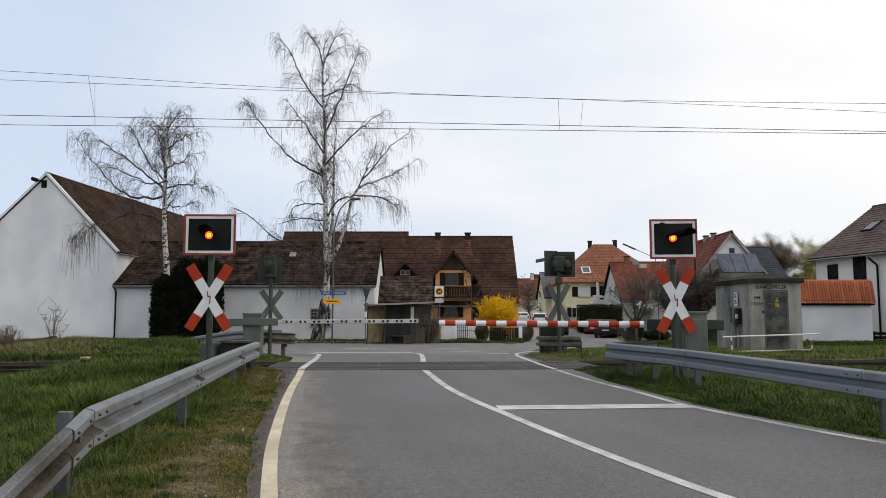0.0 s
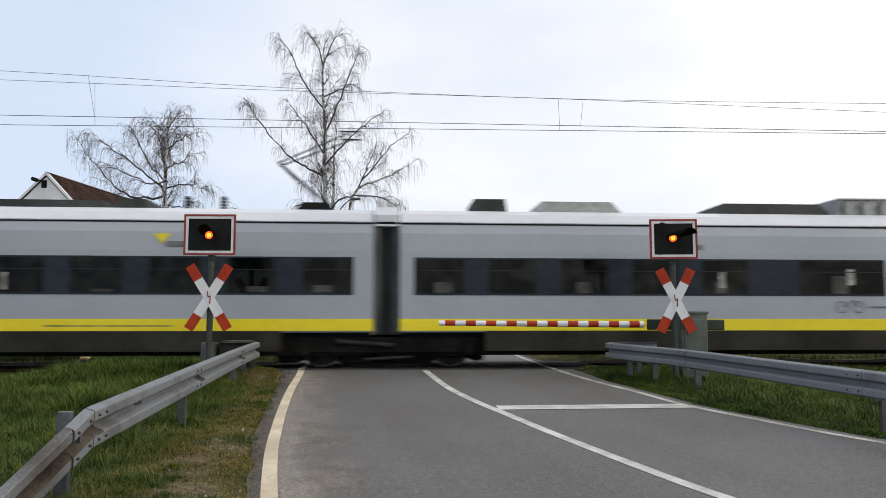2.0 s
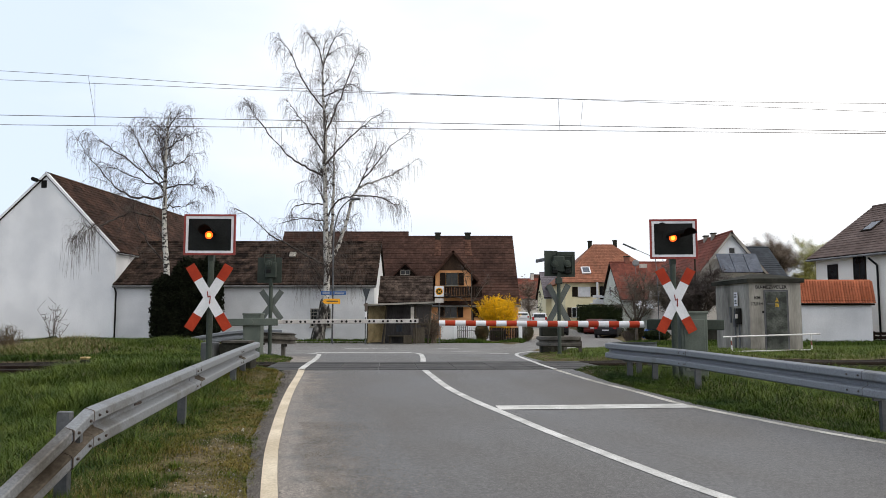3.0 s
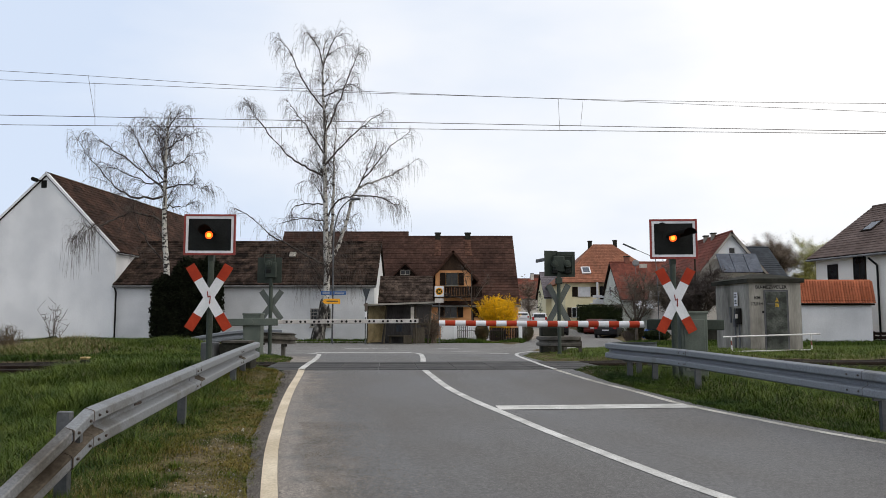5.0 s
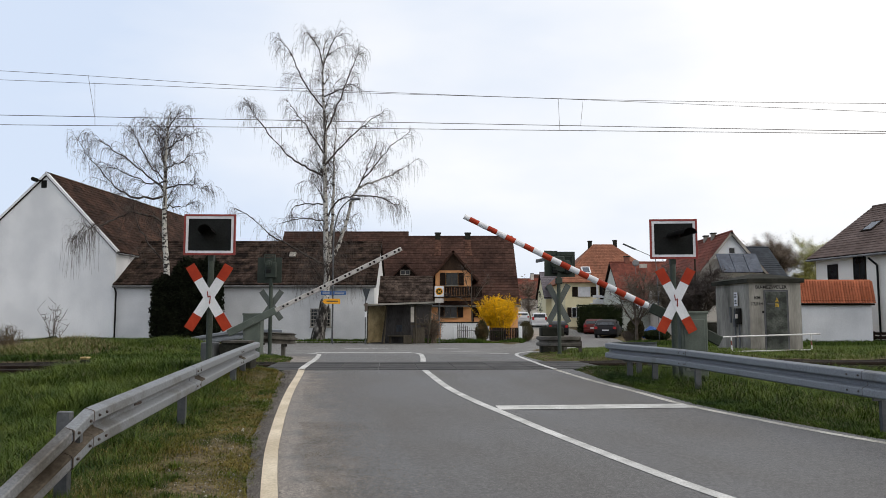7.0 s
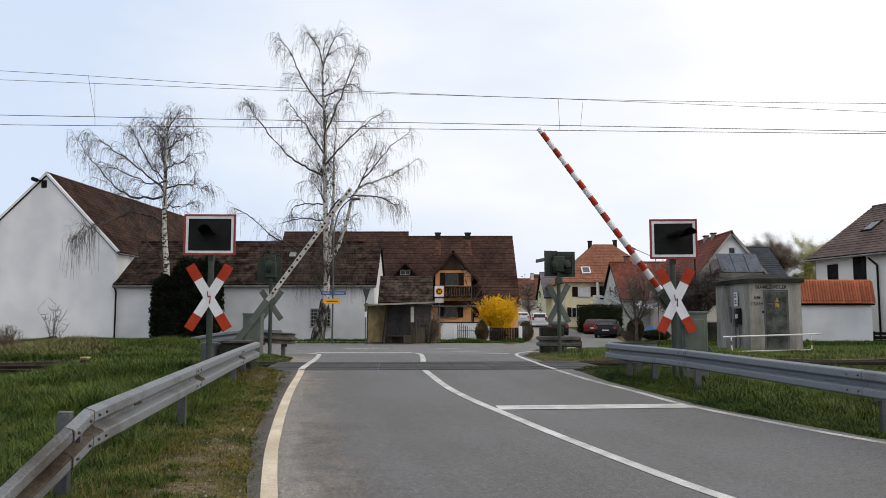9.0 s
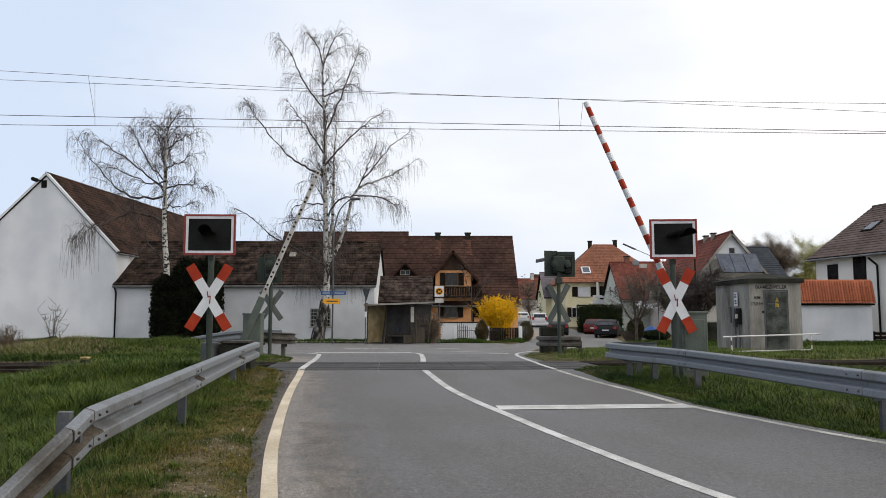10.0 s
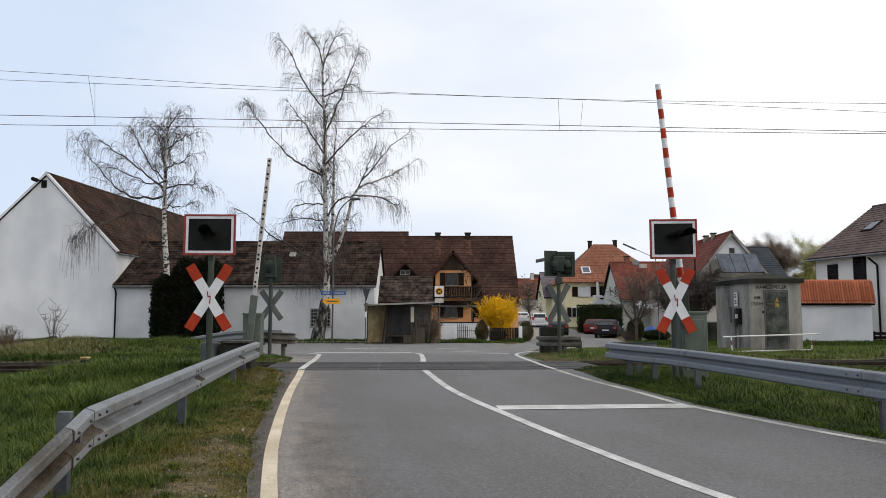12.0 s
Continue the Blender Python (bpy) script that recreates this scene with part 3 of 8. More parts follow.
line_on_road("edge_line_right_beyond", [(2.24, 19.2), (2.24, 21.6), (2.3, 24.0), (2.6, 26.3), (3.3, 28.5)], 0.12, WHITE_LINE, "white edge line curving round the corner")
line_on_road("deck_line", [(-2.98, 16.2), (-3.12, 17.6), (-3.27, 19.25)], 0.14, WHITE_LINE, "white edge line over the crossing deck", 0.018)
line_on_road("deck_line", [(2.36, 16.25), (2.27, 17.6), (2.24, 19.25)], 0.11, WHITE_LINE, "white edge line over the crossing deck", 0.018)
line_on_road("stop_line", [(0.75, 10.67), (3.46, 10.90)], 0.38, WHITE_LINE, "white stop line across one lane", 0.007)
line_on_road("stop_line_beyond", [(-4.45, 26.8), (-1.1, 26.65)], 0.55, WHITE_LINE, "white stop line of the opposite lane", 0.010)
for a, b in (((-2.4, 32.8), (-4.2, 33.2)), ((0.3, 28.9), (1.3, 28.85)), ((1.6, 25.9), (2.2, 25.85)), ((-0.2, 33.0), (1.4, 33.0)), ((2.6, 33.4), (4.2, 33.8))):
    line_on_road("dashed_line", [a, b], 0.40, WHITE_LINE, "short white dash on the junction")

# ---- track ----
track = thing("railway_track", Matrix.Identity(4), "single railway track with dark rusty rails on ballast", "railway track")
for off in (-0.75, 0.75):
    part("rail", sweep(bmesh.new(), [(-0.035, 0.0), (0.035, 0.0), (0.035, -0.04), (0.012, -0.06), (0.012, -0.13), (0.07, -0.15), (0.07, -0.17), (-0.07, -0.17), (-0.07, -0.15), (-0.012, -0.13), (-0.012, -0.06), (-0.035, -0.04)],
                       [on_track(s, off) for s in (-600, -60, -20, 0, 20, 60, 600)]), RAIL, track)
sleeper = mesh_of("sleeper", B(-0.13, -1.3, -0.33, 0.13, 1.3, -0.155, bevel=0.02))
sleeper.materials.append(CONCRETE_DARK)
for k in range(-60, 61):
    if -5.6 < k * 0.6 < 4.4:
        continue
    ob = new("sleeper", sleeper)
    ob.parent, ob.matrix_basis = track, Matrix.Translation(on_track(k * 0.6)) @ pose(0, 0, 0, 0, 0, TRACK_TURN)

# dark bed of the track on both sides of the deck
for s0, s1 in ((-300, -3.98), (3.55, 300)):
    ss = np.concatenate([np.linspace(s0, max(s0, -20), 6)[:-1], np.linspace(max(s0, -20), min(s1, 20), 40), np.linspace(min(s1, 20), s1, 6)[1:]])
    ss = np.unique(np.round(ss, 3))
    bv, bf = [], []
    for s in ss:
        for o in np.linspace(-1.55, 1.55, 9):
            p = on_track(float(s), float(o))
            bv.append((p.x, p.y, float(ground_height(p.x, p.y)) + 0.03))
    for j in range(len(ss) - 1):
        bf += [(j * 9 + k, j * 9 + k + 1, j * 9 + k + 10, j * 9 + k + 9) for k in range(8)]
    tagged(raw("track_bed", bv, bf, BALLAST), "dark ballast bed under the rails", "track bed", kind="structure")

rng = np.random.default_rng(5)


def pebbles(name, n, place, size, material, label):
    """Many small broken stones as one mesh."""
    verts, faces = [], []
    base = np.array([(1, 0, 0), (-1, 0, 0), (0, 1, 0), (0, -1, 0), (0, 0, 1), (0, 0, -1)], float)
    tri = [(0, 2, 4), (2, 1, 4), (1, 3, 4), (3, 0, 4), (2, 0, 5), (1, 2, 5), (3, 1, 5), (0, 3, 5)]
    for i in range(n):
        p = place()
        v = base * rng.uniform(0.5, 1.2, (6, 3)) * size * rng.uniform(0.5, 1.3)
        k = len(verts)
        verts += (v + p).tolist()
        faces += [(a + k, b + k, c + k) for a, b, c in tri]
    return tagged(raw(name, verts, faces, material), label, "stones", kind="stuff")


def bed_place():
    s = rng.uniform(-14, 14)
    while -4.9 < s < 4.2:
        s = rng.uniform(-14, 14)
    p = on_track(s, rng.uniform(-2.0, 2.0))
    return np.array((p.x, p.y, -0.19))


pebbles("ballast", 16000, bed_place, 0.035, BALLAST, "grey brown track ballast stones")

# crossing panels between and beside the rails
crossing = thing("crossing_deck", Matrix.Identity(4), "dark rubber panels of the level crossing between the rails", "crossing panels", kind="structure")
for o0, o1 in ((-1.48, -0.80), (-0.68, -0.005), (0.005, 0.68), (0.80, 1.48)):
    for k in range(9):
        s0 = -3.95 + k * 0.83
        me = mesh_of("panel", B(s0 + 0.006, o0, -0.12, s0 + 0.824, o1, 0.012, bevel=0.008))
        me.materials.append(PANEL)
        ob = new("panel", me)
        ob.parent, ob.matrix_basis = crossing, Matrix.Translation(on_track(0)) @ pose(0, 0, 0, 0, 0, TRACK_TURN)

# ---- guard rails ----
BEAM = [(0.012, 0), (0.075, -0.018), (0.083, -0.03), (0.083, -0.095), (0.075, -0.108), (0.004, -0.135), (0.0, -0.155), (0.004, -0.175), (0.075, -0.202), (0.083, -0.215), (0.083, -0.28), (0.075, -0.292), (0.012, -0.31),
        (0.006, -0.305), (0.066, -0.285), (0.074, -0.275), (0.074, -0.22), (0.066, -0.21), (-0.004, -0.183), (-0.009, -0.155), (-0.004, -0.127), (0.066, -0.10), (0.074, -0.09), (0.074, -0.035), (0.066, -0.025), (0.006, -0.005)]


def guard_rail(label, runs, posts, flip, splices, group="guard rails at the crossing", steel=None):
    """Beams along paths at the height of their upper edge, posts beneath, overlapping joints with bolts."""
    rail = thing("guard_rail", Matrix.Identity(4), label, "guard rail", group)
    prof = BEAM
    for k, path in enumerate(runs):
        # the near ramp takes the copy with shade in its colour
        part("beam", sweep(bmesh.new(), prof, path), steel or (STEEL_SHADED_WORN if len(runs) > 1 and k == 0 else STEEL), rail)
    f = -1 if flip else 1
    for k, (x, y, z) in enumerate(posts):
        z -= 0.0 if k == 0 and not flip else 0.11
        g = float(ground_height(x, y)) - 0.25
        a = B(x - f * 0.16 - 0.05, y - 0.03, g, x - f * 0.16 + 0.05, y + 0.03, z - 0.02, bevel=0.006)
        box(a, x - f * 0.12, y - 0.02, z - 0.24, x - f * 0.035, y + 0.02, z - 0.08)
        part("post", a, steel or STEEL_DARK, rail, "grey steel post")
    for p, d in splices:
        p, d = Vector(p), Vector(d).normalized()
        side = Vector((d.y, -d.x, 0))
        over = [p - d * 0.14 + side * 0.004, p + d * 0.14 + side * 0.004]
        part("splice", sweep(bmesh.new(), prof, over), STEEL, rail)
        part("seam", sweep(bmesh.new(), prof, [p + d * 0.139 + side * 0.006, p + d * 0.147 + side * 0.006]), BOLT, rail)
        grime = [(0.002, -0.152), (0.008, -0.171), (0.074, -0.197), (0.086, -0.212), (0.074, -0.206), (0.004, -0.180)]
        if not flip:
            part("valley_grime", sweep(bmesh.new(), grime, [p + d * 0.15, p + d * 0.42]), GRIME, rail, "brown grime in the valley of the beam")
        for a in (-0.09, 0.09):
            for v in (-0.065, -0.245):
                c = p + d * a + Vector((0, 0, v)) + side * 0.083
                part("bolt", T(c, c + side * 0.016, 0.013, 0.010, 6), BOLT, rail)
    return rail


verge_rail = guard_rail("galvanised steel guard rail sloping to the ground on the grass verge",
           [[(-2.95, 4.60, -0.25), (-2.81, 4.95, -0.01), (-2.67, 5.45, 0.29)], [(-2.67, 5.45, 0.29), (-2.67, 5.75, 0.39)],
            bend([(-2.67, 5.75, 0.39), (-3.03, 9.3, 0.50), (-3.45, 12.9, 0.58), (-3.60, 14.75, 0.63)])],
           [(-2.58, 5.62, 0.40), (-3.06, 9.55, 0.5), (-3.50, 13.45, 0.59), (-3.56, 14.3, 0.61)], False,
           [((-3.03, 9.3, 0.5), (-0.11, 1, 0.025)), ((-3.45, 12.9, 0.58), (-0.1, 1, 0.02))])
link_a, link_b = Vector((-2.67, 5.45, 0.29)), Vector((-2.67, 5.75, 0.39))
link_d = (link_b - link_a).normalized()
for p in (link_a, link_b):
    part("seam", sweep(bmesh.new(), [(u + 0.002, v) for u, v in BEAM], [p - link_d * 0.005, p + link_d * 0.005]), BOLT, verge_rail, "dark seam of the joint")
for k in (0.06, 0.25, 0.40, 0.56):
    for v in (-0.065, -0.245):
        c = (link_a + link_d * k if k < 0.3 else link_b + Vector((-0.1, 1, 0.03)).normalized() * (k - 0.3)) + Vector((0.083, 0, v))
        part("bolt", T(c, c + Vector((0.016, 0, 0)), 0.012, 0.009, 6), BOLT, verge_rail)
MUCK = [(0.002, -0.152), (0.008, -0.171), (0.074, -0.197), (0.086, -0.212), (0.074, -0.206), (0.004, -0.180)]
for p, q in ((Vector((-2.95, 4.60, -0.25)), Vector((-2.81, 4.95, -0.01))), (Vector((-2.81, 4.95, -0.01)), link_a), (link_a, link_b), (link_b, link_b + Vector((-0.011, 0.1, 0.003)) * 2.2)):
    part("valley_grime", sweep(bmesh.new(), MUCK, [p, q]), GRIME, verge_rail, "brown grime in the valley of the beam")
part("hole", T((-2.80, 7.0, 0.285), (-2.79, 7.12, 0.29), 0.02, seg=8), BOLT, verge_rail)
guard_rail("galvanised steel guard rail with a turned-back end beside the road",
           [bend([(4.35, 15.55, 0.60), (3.7, 15.5, 0.60), (3.33, 15.3, 0.60), (3.32, 14.95, 0.60), (3.60, 14.3, 0.58), (4.17, 13.2, 0.54), (4.80, 8.9, 0.48), (5.5, 5.6, 0.42), (7.2, 2.0, 0.36)])],
           [(4.17, 13.1, 0.54), (4.83, 8.75, 0.48), (3.42, 14.75, 0.6), (3.72, 14.1, 0.57), (5.6, 5.4, 0.4), (3.75, 15.35, 0.6)], True,
           [((4.17, 13.2, 0.54), (0.2, -1, -0.01)), ((4.80, 8.9, 0.48), (0.2, -1, -0.01))])
guard_rail("galvanised steel guard rail rising from the grass bank",
           [bend([(-9.4, 25.7, 0.28), (-8.4, 25.4, 0.46), (-7.2, 25.2, 0.66), (-6.3, 25.1, 0.74), (-5.2, 24.9, 0.74)])], [(-8.0, 25.3, 0.5), (-6.2, 25.1, 0.74)], False, [])
guard_rail("weathered steel guard rail with a rounded end beyond the track",
           [bend([(-5.6, 24.6, 0.66), (-4.95, 24.2, 0.65), (-4.45, 23.45, 0.62), (-4.62, 22.8, 0.64), (-5.42, 22.3, 0.70)])],
           [(-4.75, 23.7, 0.62), (-4.62, 22.95, 0.6), (-5.2, 22.55, 0.66)], False, [], steel=WEATHERED)
guard_rail("weathered steel guard rail with a rounded end beyond the track",
           [bend([(4.05, 24.6, 0.52), (3.28, 24.2, 0.54), (2.95, 23.6, 0.56), (3.08, 23.0, 0.56), (3.48, 22.75, 0.56), (4.07, 22.8, 0.56)])],
           [(3.13, 23.1, 0.56), (3.93, 22.9, 0.56), (3.73, 24.4, 0.54)], True, [], steel=WEATHERED)


# ---- signals with St Andrew's crosses ----
def signal(label, m, board, cross, back=False):
    """A flashing light board over a saltire on a mast; faces the local -y. board: (x0, z0, x1, z1); cross: (x, z, half width, half height)."""
    s = thing("crossing_signal", m, label, "crossing signal", "signals at the crossing")
    x0, z0, x1, z1 = board
    part("mast", tube(T((0, 0.06, -0.6), (0, 0.06, z1 - 0.15), 0.055, seg=14), (0, 0.06, -0.1), (0, 0.06, 0.12), 0.075, seg=14), MAST, s, smooth=False)
    part("backboard", B(x0 + 0.02, -0.015, z0 + 0.02, x1 - 0.02, 0.0, z1 - 0.02), BLACK, s, "black signal board")
    for nm, mt, o, w, d in (("red_rim", RED_RIM, 0.0, 0.035, 0.03), ("white_rim", WHITE, 0.035, 0.045, 0.024)):
        a = bmesh.new()
        X0, X1, Z0, Z1 = x0 + o, x1 - o, z0 + o, z1 - o
        for q in ((X0, Z0, X1, Z0 + w), (X0, Z1 - w, X1, Z1), (X0, Z0 + w, X0 + w, Z1 - w), (X1 - w, Z0 + w, X1, Z1 - w)):
            box(a, q[0], -d, q[1], q[2], 0.002, q[3])
        if not back:
            part(nm, a, mt, s)
    part("back_plate", B(x0 + 0.004, 0.003, z0 + 0.004, x1 - 0.004, 0.02, z1 - 0.004), GREEN_GREY, s, "grey-green rear plate")
    case = B(-0.17, 0.02, z0 + 0.14, 0.17, 0.17, z1 - 0.14, bevel=0.03)
    box(case, -0.05, 0.0, z0 - 0.1, 0.05, 0.14, z1 - 0.05)
    part("lamp_case", case, GREEN_GREY, s, "grey-green lamp housing")
    cx, cz, hw, hh = cross
    ang = math.atan2(hw - 0.06, hh - 0.04)
    half = math.hypot(hw - 0.06, hh - 0.04)
    for i, sg in enumerate((1, -1)):
        r = pose(cx, -0.03 - 0.008 * i, cz, 0, math.degrees(ang) * sg, 0)
        arm = part("cross_arm", B(-0.085, -0.006, -half, 0.085, 0.0, half), GREEN_LIGHT if back else WHITE, s, "white enamelled arm of the saltire")
        arm.matrix_basis = r
        for e in (() if back else (-1, 1)):
            part("red_tip", B(-0.088, -0.0075, e * half * 0.56, 0.088, 0.0015, e * (half + 0.002)), RED, arm)
        part("rear_sheet", B(-0.08, 0.002, -half + 0.01, 0.08, 0.007, half - 0.01), BACK_SHEET, arm)
    if not back:
        zig = bmesh.new()
        for a, b in (((-0.028, 0.11), (-0.012, 0.0)), ((-0.012, 0.0), (0.03, 0.03)), ((0.03, 0.03), (0.02, -0.09))):
            pa, pb = Vector((cx + a[0], -0.0465, cz + a[1])), Vector((cx + b[0], -0.0465, cz + b[1]))
            tube(zig, pa, pb, 0.010, seg=5)
        tube(zig, (cx + 0.02, -0.0465, cz - 0.08), (cx + 0.018, -0.0465, cz - 0.125), 0.02, 0.001, seg=5)
        part("flash_symbol", zig, RED_RIM, s, "small red lightning arrow")
    return s


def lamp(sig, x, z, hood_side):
    """The round lamp, its long hood and an added dark disc that swings down over it to imitate switching off."""
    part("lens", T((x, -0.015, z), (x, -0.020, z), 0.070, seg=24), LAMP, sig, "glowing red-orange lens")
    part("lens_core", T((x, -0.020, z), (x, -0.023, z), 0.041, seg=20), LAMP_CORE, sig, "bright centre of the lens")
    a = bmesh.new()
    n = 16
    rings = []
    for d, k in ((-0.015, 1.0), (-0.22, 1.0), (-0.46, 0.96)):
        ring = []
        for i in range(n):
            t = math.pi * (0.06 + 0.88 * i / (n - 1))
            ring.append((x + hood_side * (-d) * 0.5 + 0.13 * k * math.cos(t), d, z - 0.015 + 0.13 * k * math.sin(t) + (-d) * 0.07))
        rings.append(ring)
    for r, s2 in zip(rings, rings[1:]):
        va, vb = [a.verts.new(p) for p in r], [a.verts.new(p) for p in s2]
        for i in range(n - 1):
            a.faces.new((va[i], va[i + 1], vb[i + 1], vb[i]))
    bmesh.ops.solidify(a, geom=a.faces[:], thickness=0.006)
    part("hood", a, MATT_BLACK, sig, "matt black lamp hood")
    # made-up disc, no real part: it hides the ever-glowing lens
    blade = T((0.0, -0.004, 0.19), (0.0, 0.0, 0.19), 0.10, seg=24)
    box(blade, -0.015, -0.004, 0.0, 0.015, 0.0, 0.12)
    sh = part("shutter", blade, MATT_BLACK, sig, "added black disc that blanks the lamp")
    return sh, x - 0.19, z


sig_left = signal("flashing light board above a red and white saltire on a mast", pose(-4.22, 13.8, -0.05, 0, 0, 2), (-0.485, 2.265, 0.445, 3.01), (0.0, 1.50, 0.41, 0.61))
sig_right = signal("flashing light board above a red and white saltire beside a barrier", pose(4.27, 14.1, -0.08, 0, 0, -3), (-0.425, 2.25, 0.445, 2.99), (0.02, 1.48, 0.35, 0.61))
cover_disc_left = lamp(sig_left, -0.035, 2.63, 0.15)
cover_disc_right = lamp(sig_right, 0.0, 2.64, 0.9)
far_left = signal("rear of a grey-green signal board and saltire on a mast", pose(-5.06, 22.5, -0.05, 0, 0, 180), (-0.30, 2.18, 0.42, 2.94), (0.0, 1.53, 0.36, 0.46), back=True)
far_right = signal("rear of a grey-green signal board and saltire on a mast", pose(3.42, 22.6, -0.05, 0, 0, 180), (-0.50, 2.36, 0.02, 3.12), (0.0, 1.58, 0.36, 0.60), back=True)
wing = B(0.02, -0.012, 2.38, 0.44, 0.008, 3.14)
part("side_board", wing, GREEN_GREY, far_right, "grey-green side board").matrix_basis = pose(0.0, 0, 0, 0, 0, 16)
for sgl, xs in ((far_left, (0.06,)), (far_right, (-0.26, 0.12))):
    for x in xs:
        part("lamp_back", tube(T((x, 0.02, 2.74), (x, 0.20, 2.74), 0.13, 0.10, 16), (x, 0.20, 2.74), (x, 0.24, 2.74), 0.05, seg=10), MAST, sgl, "round lamp back")
        part("frame", box(box(B(x - 0.17, 0.02, 2.46, x - 0.14, 0.06, 3.02), x + 0.14, 0.02, 2.46, x + 0.17, 0.06, 3.02), x - 0.17, 0.02, 3.0, x + 0.17, 0.06, 3.03), MAST, sgl, "dark angle-iron frame")
        part("terminal_box", B(x - 0.08, 0.06, 2.46, x + 0.08, 0.19, 2.58, bevel=0.015), BLACK, sgl, "black terminal box")
        part("bracket", box(B(x - 0.16, 0.02, 2.50, x + 0.16, 0.05, 2.53), x - 0.16, 0.02, 2.95, x + 0.16, 0.05, 2.98), MAST, sgl)
fh = bmesh.new()
hood_rings = [[Vector((0.40 + 0.22 * k, -0.05 - 0.22 * k + 0.11 * math.cos(math.pi * i / 8), 2.84 - 0.03 * k + 0.10 * math.sin(math.pi * i / 8))) for i in range(9)] for k in (0.0, 0.5, 1.0)]
for r, q in zip(hood_rings, hood_rings[1:]):
    va, vb = [fh.verts.new(p) for p in r], [fh.verts.new(p) for p in q]
    for i in range(8):
        fh.faces.new((va[i], va[i + 1], vb[i + 1], vb[i]))
bmesh.ops.solidify(fh, geom=fh.faces[:], thickness=0.012)
part("far_hood", fh, ZINC, far_right, "pale grey curved lamp hood")
part("clamp", B(-0.1, 0.02, 2.15, 0.1, 0.16, 2.34, bevel=0.02), MAST, far_right, "dark mast clamp")


# ---- half barriers ----
def barrier(label, m, reach, sign, striped, shift=0.0):
    """A drive housing with a boom that pivots on it; sign: the way the boom points along local x."""
    b = thing("level_crossing_barrier", m, label, "barrier", "half barriers")
    h = B(-0.25, 0.02 + shift, -1.25, 0.25, 0.42 + shift, 0.22, bevel=0.02)
    box(h, -0.27, 0.0 + shift, 0.2, 0.27, 0.44 + shift, 0.25, bevel=0.01)
    part("housing", h, GREEN_LIGHT, b, "pale grey-green drive housing")
    part("plinth", B(-0.3, -0.03 + shift, -1.6, 0.3, 0.47 + shift, -1.0, bevel=0.02), CONCRETE, b, "concrete footing")
    part("door_panel", B(-0.19, 0.004 + shift, -0.85, 0.19, 0.019 + shift, 0.1, bevel=0.006), GREEN_LIGHT, b)
    arm = B(-sign * 0.72, -0.075, -0.1, sign * 0.75, -0.005, 0.1, bevel=0.015)
    tube(arm, (0, -0.11, 0), (0, 0.05, 0), 0.07, seg=14)
    boom = part("boom", arm, GREEN_GREY if striped else GREEN_LIGHT, b, "grey-green boom carrier with counterweight")
    r0, r1 = 0.063, 0.05
    cuts = [0.82, 0.905] + [0.905 + (reach - 0.117 - 0.905) * k / 19 for k in range(1, 20)] + [reach]
    if striped:
        for k, (a, c) in enumerate(zip(cuts, cuts[1:])):
            ra, rb = (r0 + (r1 - r0) * (q - 0.8) / (reach - 0.8) for q in (a, c))
            part("red_band" if k % 2 else "white_band", T((sign * a, -0.045, 0), (sign * c, -0.045, 0), ra, rb, seg=14), RED if k % 2 else WHITE, boom)
    else:
        part("pole", box(bmesh.new(), sign * 0.75, -0.075, -0.06, sign * reach, -0.015, 0.06, bevel=0.012), DIRTY_WHITE, boom, "off-white boom with dark round reflectors")
        k = 1.0
        while k < reach - 0.1:
            for d in (0, 0.13):
                part("reflector", T((sign * (k + d), -0.083, 0), (sign * (k + d), -0.074, 0), 0.033, seg=10), MATT_BLACK, boom)
            k += 0.385
    return b, boom


near_barrier, near_boom = barrier("grey-green barrier drive with a red and white banded boom", pose(4.645, 14.67, 0.953), 4.72, -1, True, -0.52)
far_barrier, far_boom = barrier("grey-green barrier drive with a white boom beyond the track", pose(-5.37, 21.5, 0.985), 4.68, 1, False)

# ---- overhead line ----
def wire(name, pts, r, label):
    cu = bpy.data.curves.new(name, "CURVE")
    cu.dimensions, cu.bevel_depth, cu.bevel_resolution = "3D", r, 2
    sp = cu.splines.new("POLY")
    sp.points.add(len(pts) - 1)
    for p, q in zip(sp.points, pts):
        p.co = (*q, 1)
    cu.materials.append(WIRE)
    tmp = bpy.data.objects.new(name, cu)
    me = bpy.data.meshes.new_from_object(tmp)
    bpy.data.objects.remove(tmp)
    return tagged(new(name, me), label, "wire")


def two_points(a, b, far=(-40, 40), n=40, sag=0.0):
    a, b = Vector(a), Vector(b)
    out = []
    for i in range(n + 1):
        t = far[0] + (far[1] - far[0]) * i / n
        k = (t - a.x) / (b.x - a.x)
        p = a + (b - a) * k
        out.append((p.x, p.y, p.z + sag * (k - 0.5) ** 2))
    return out


wire("contact_wire", two_points((-9.67, 16.31, 5.5), (10.51, 17.77, 5.5)), 0.007, "dark copper contact wire over the track")
wire("contact_wire", two_points((-10.1, 17.06, 5.48), (10.6, 17.95, 5.49)), 0.007, "dark copper contact wire over the track")


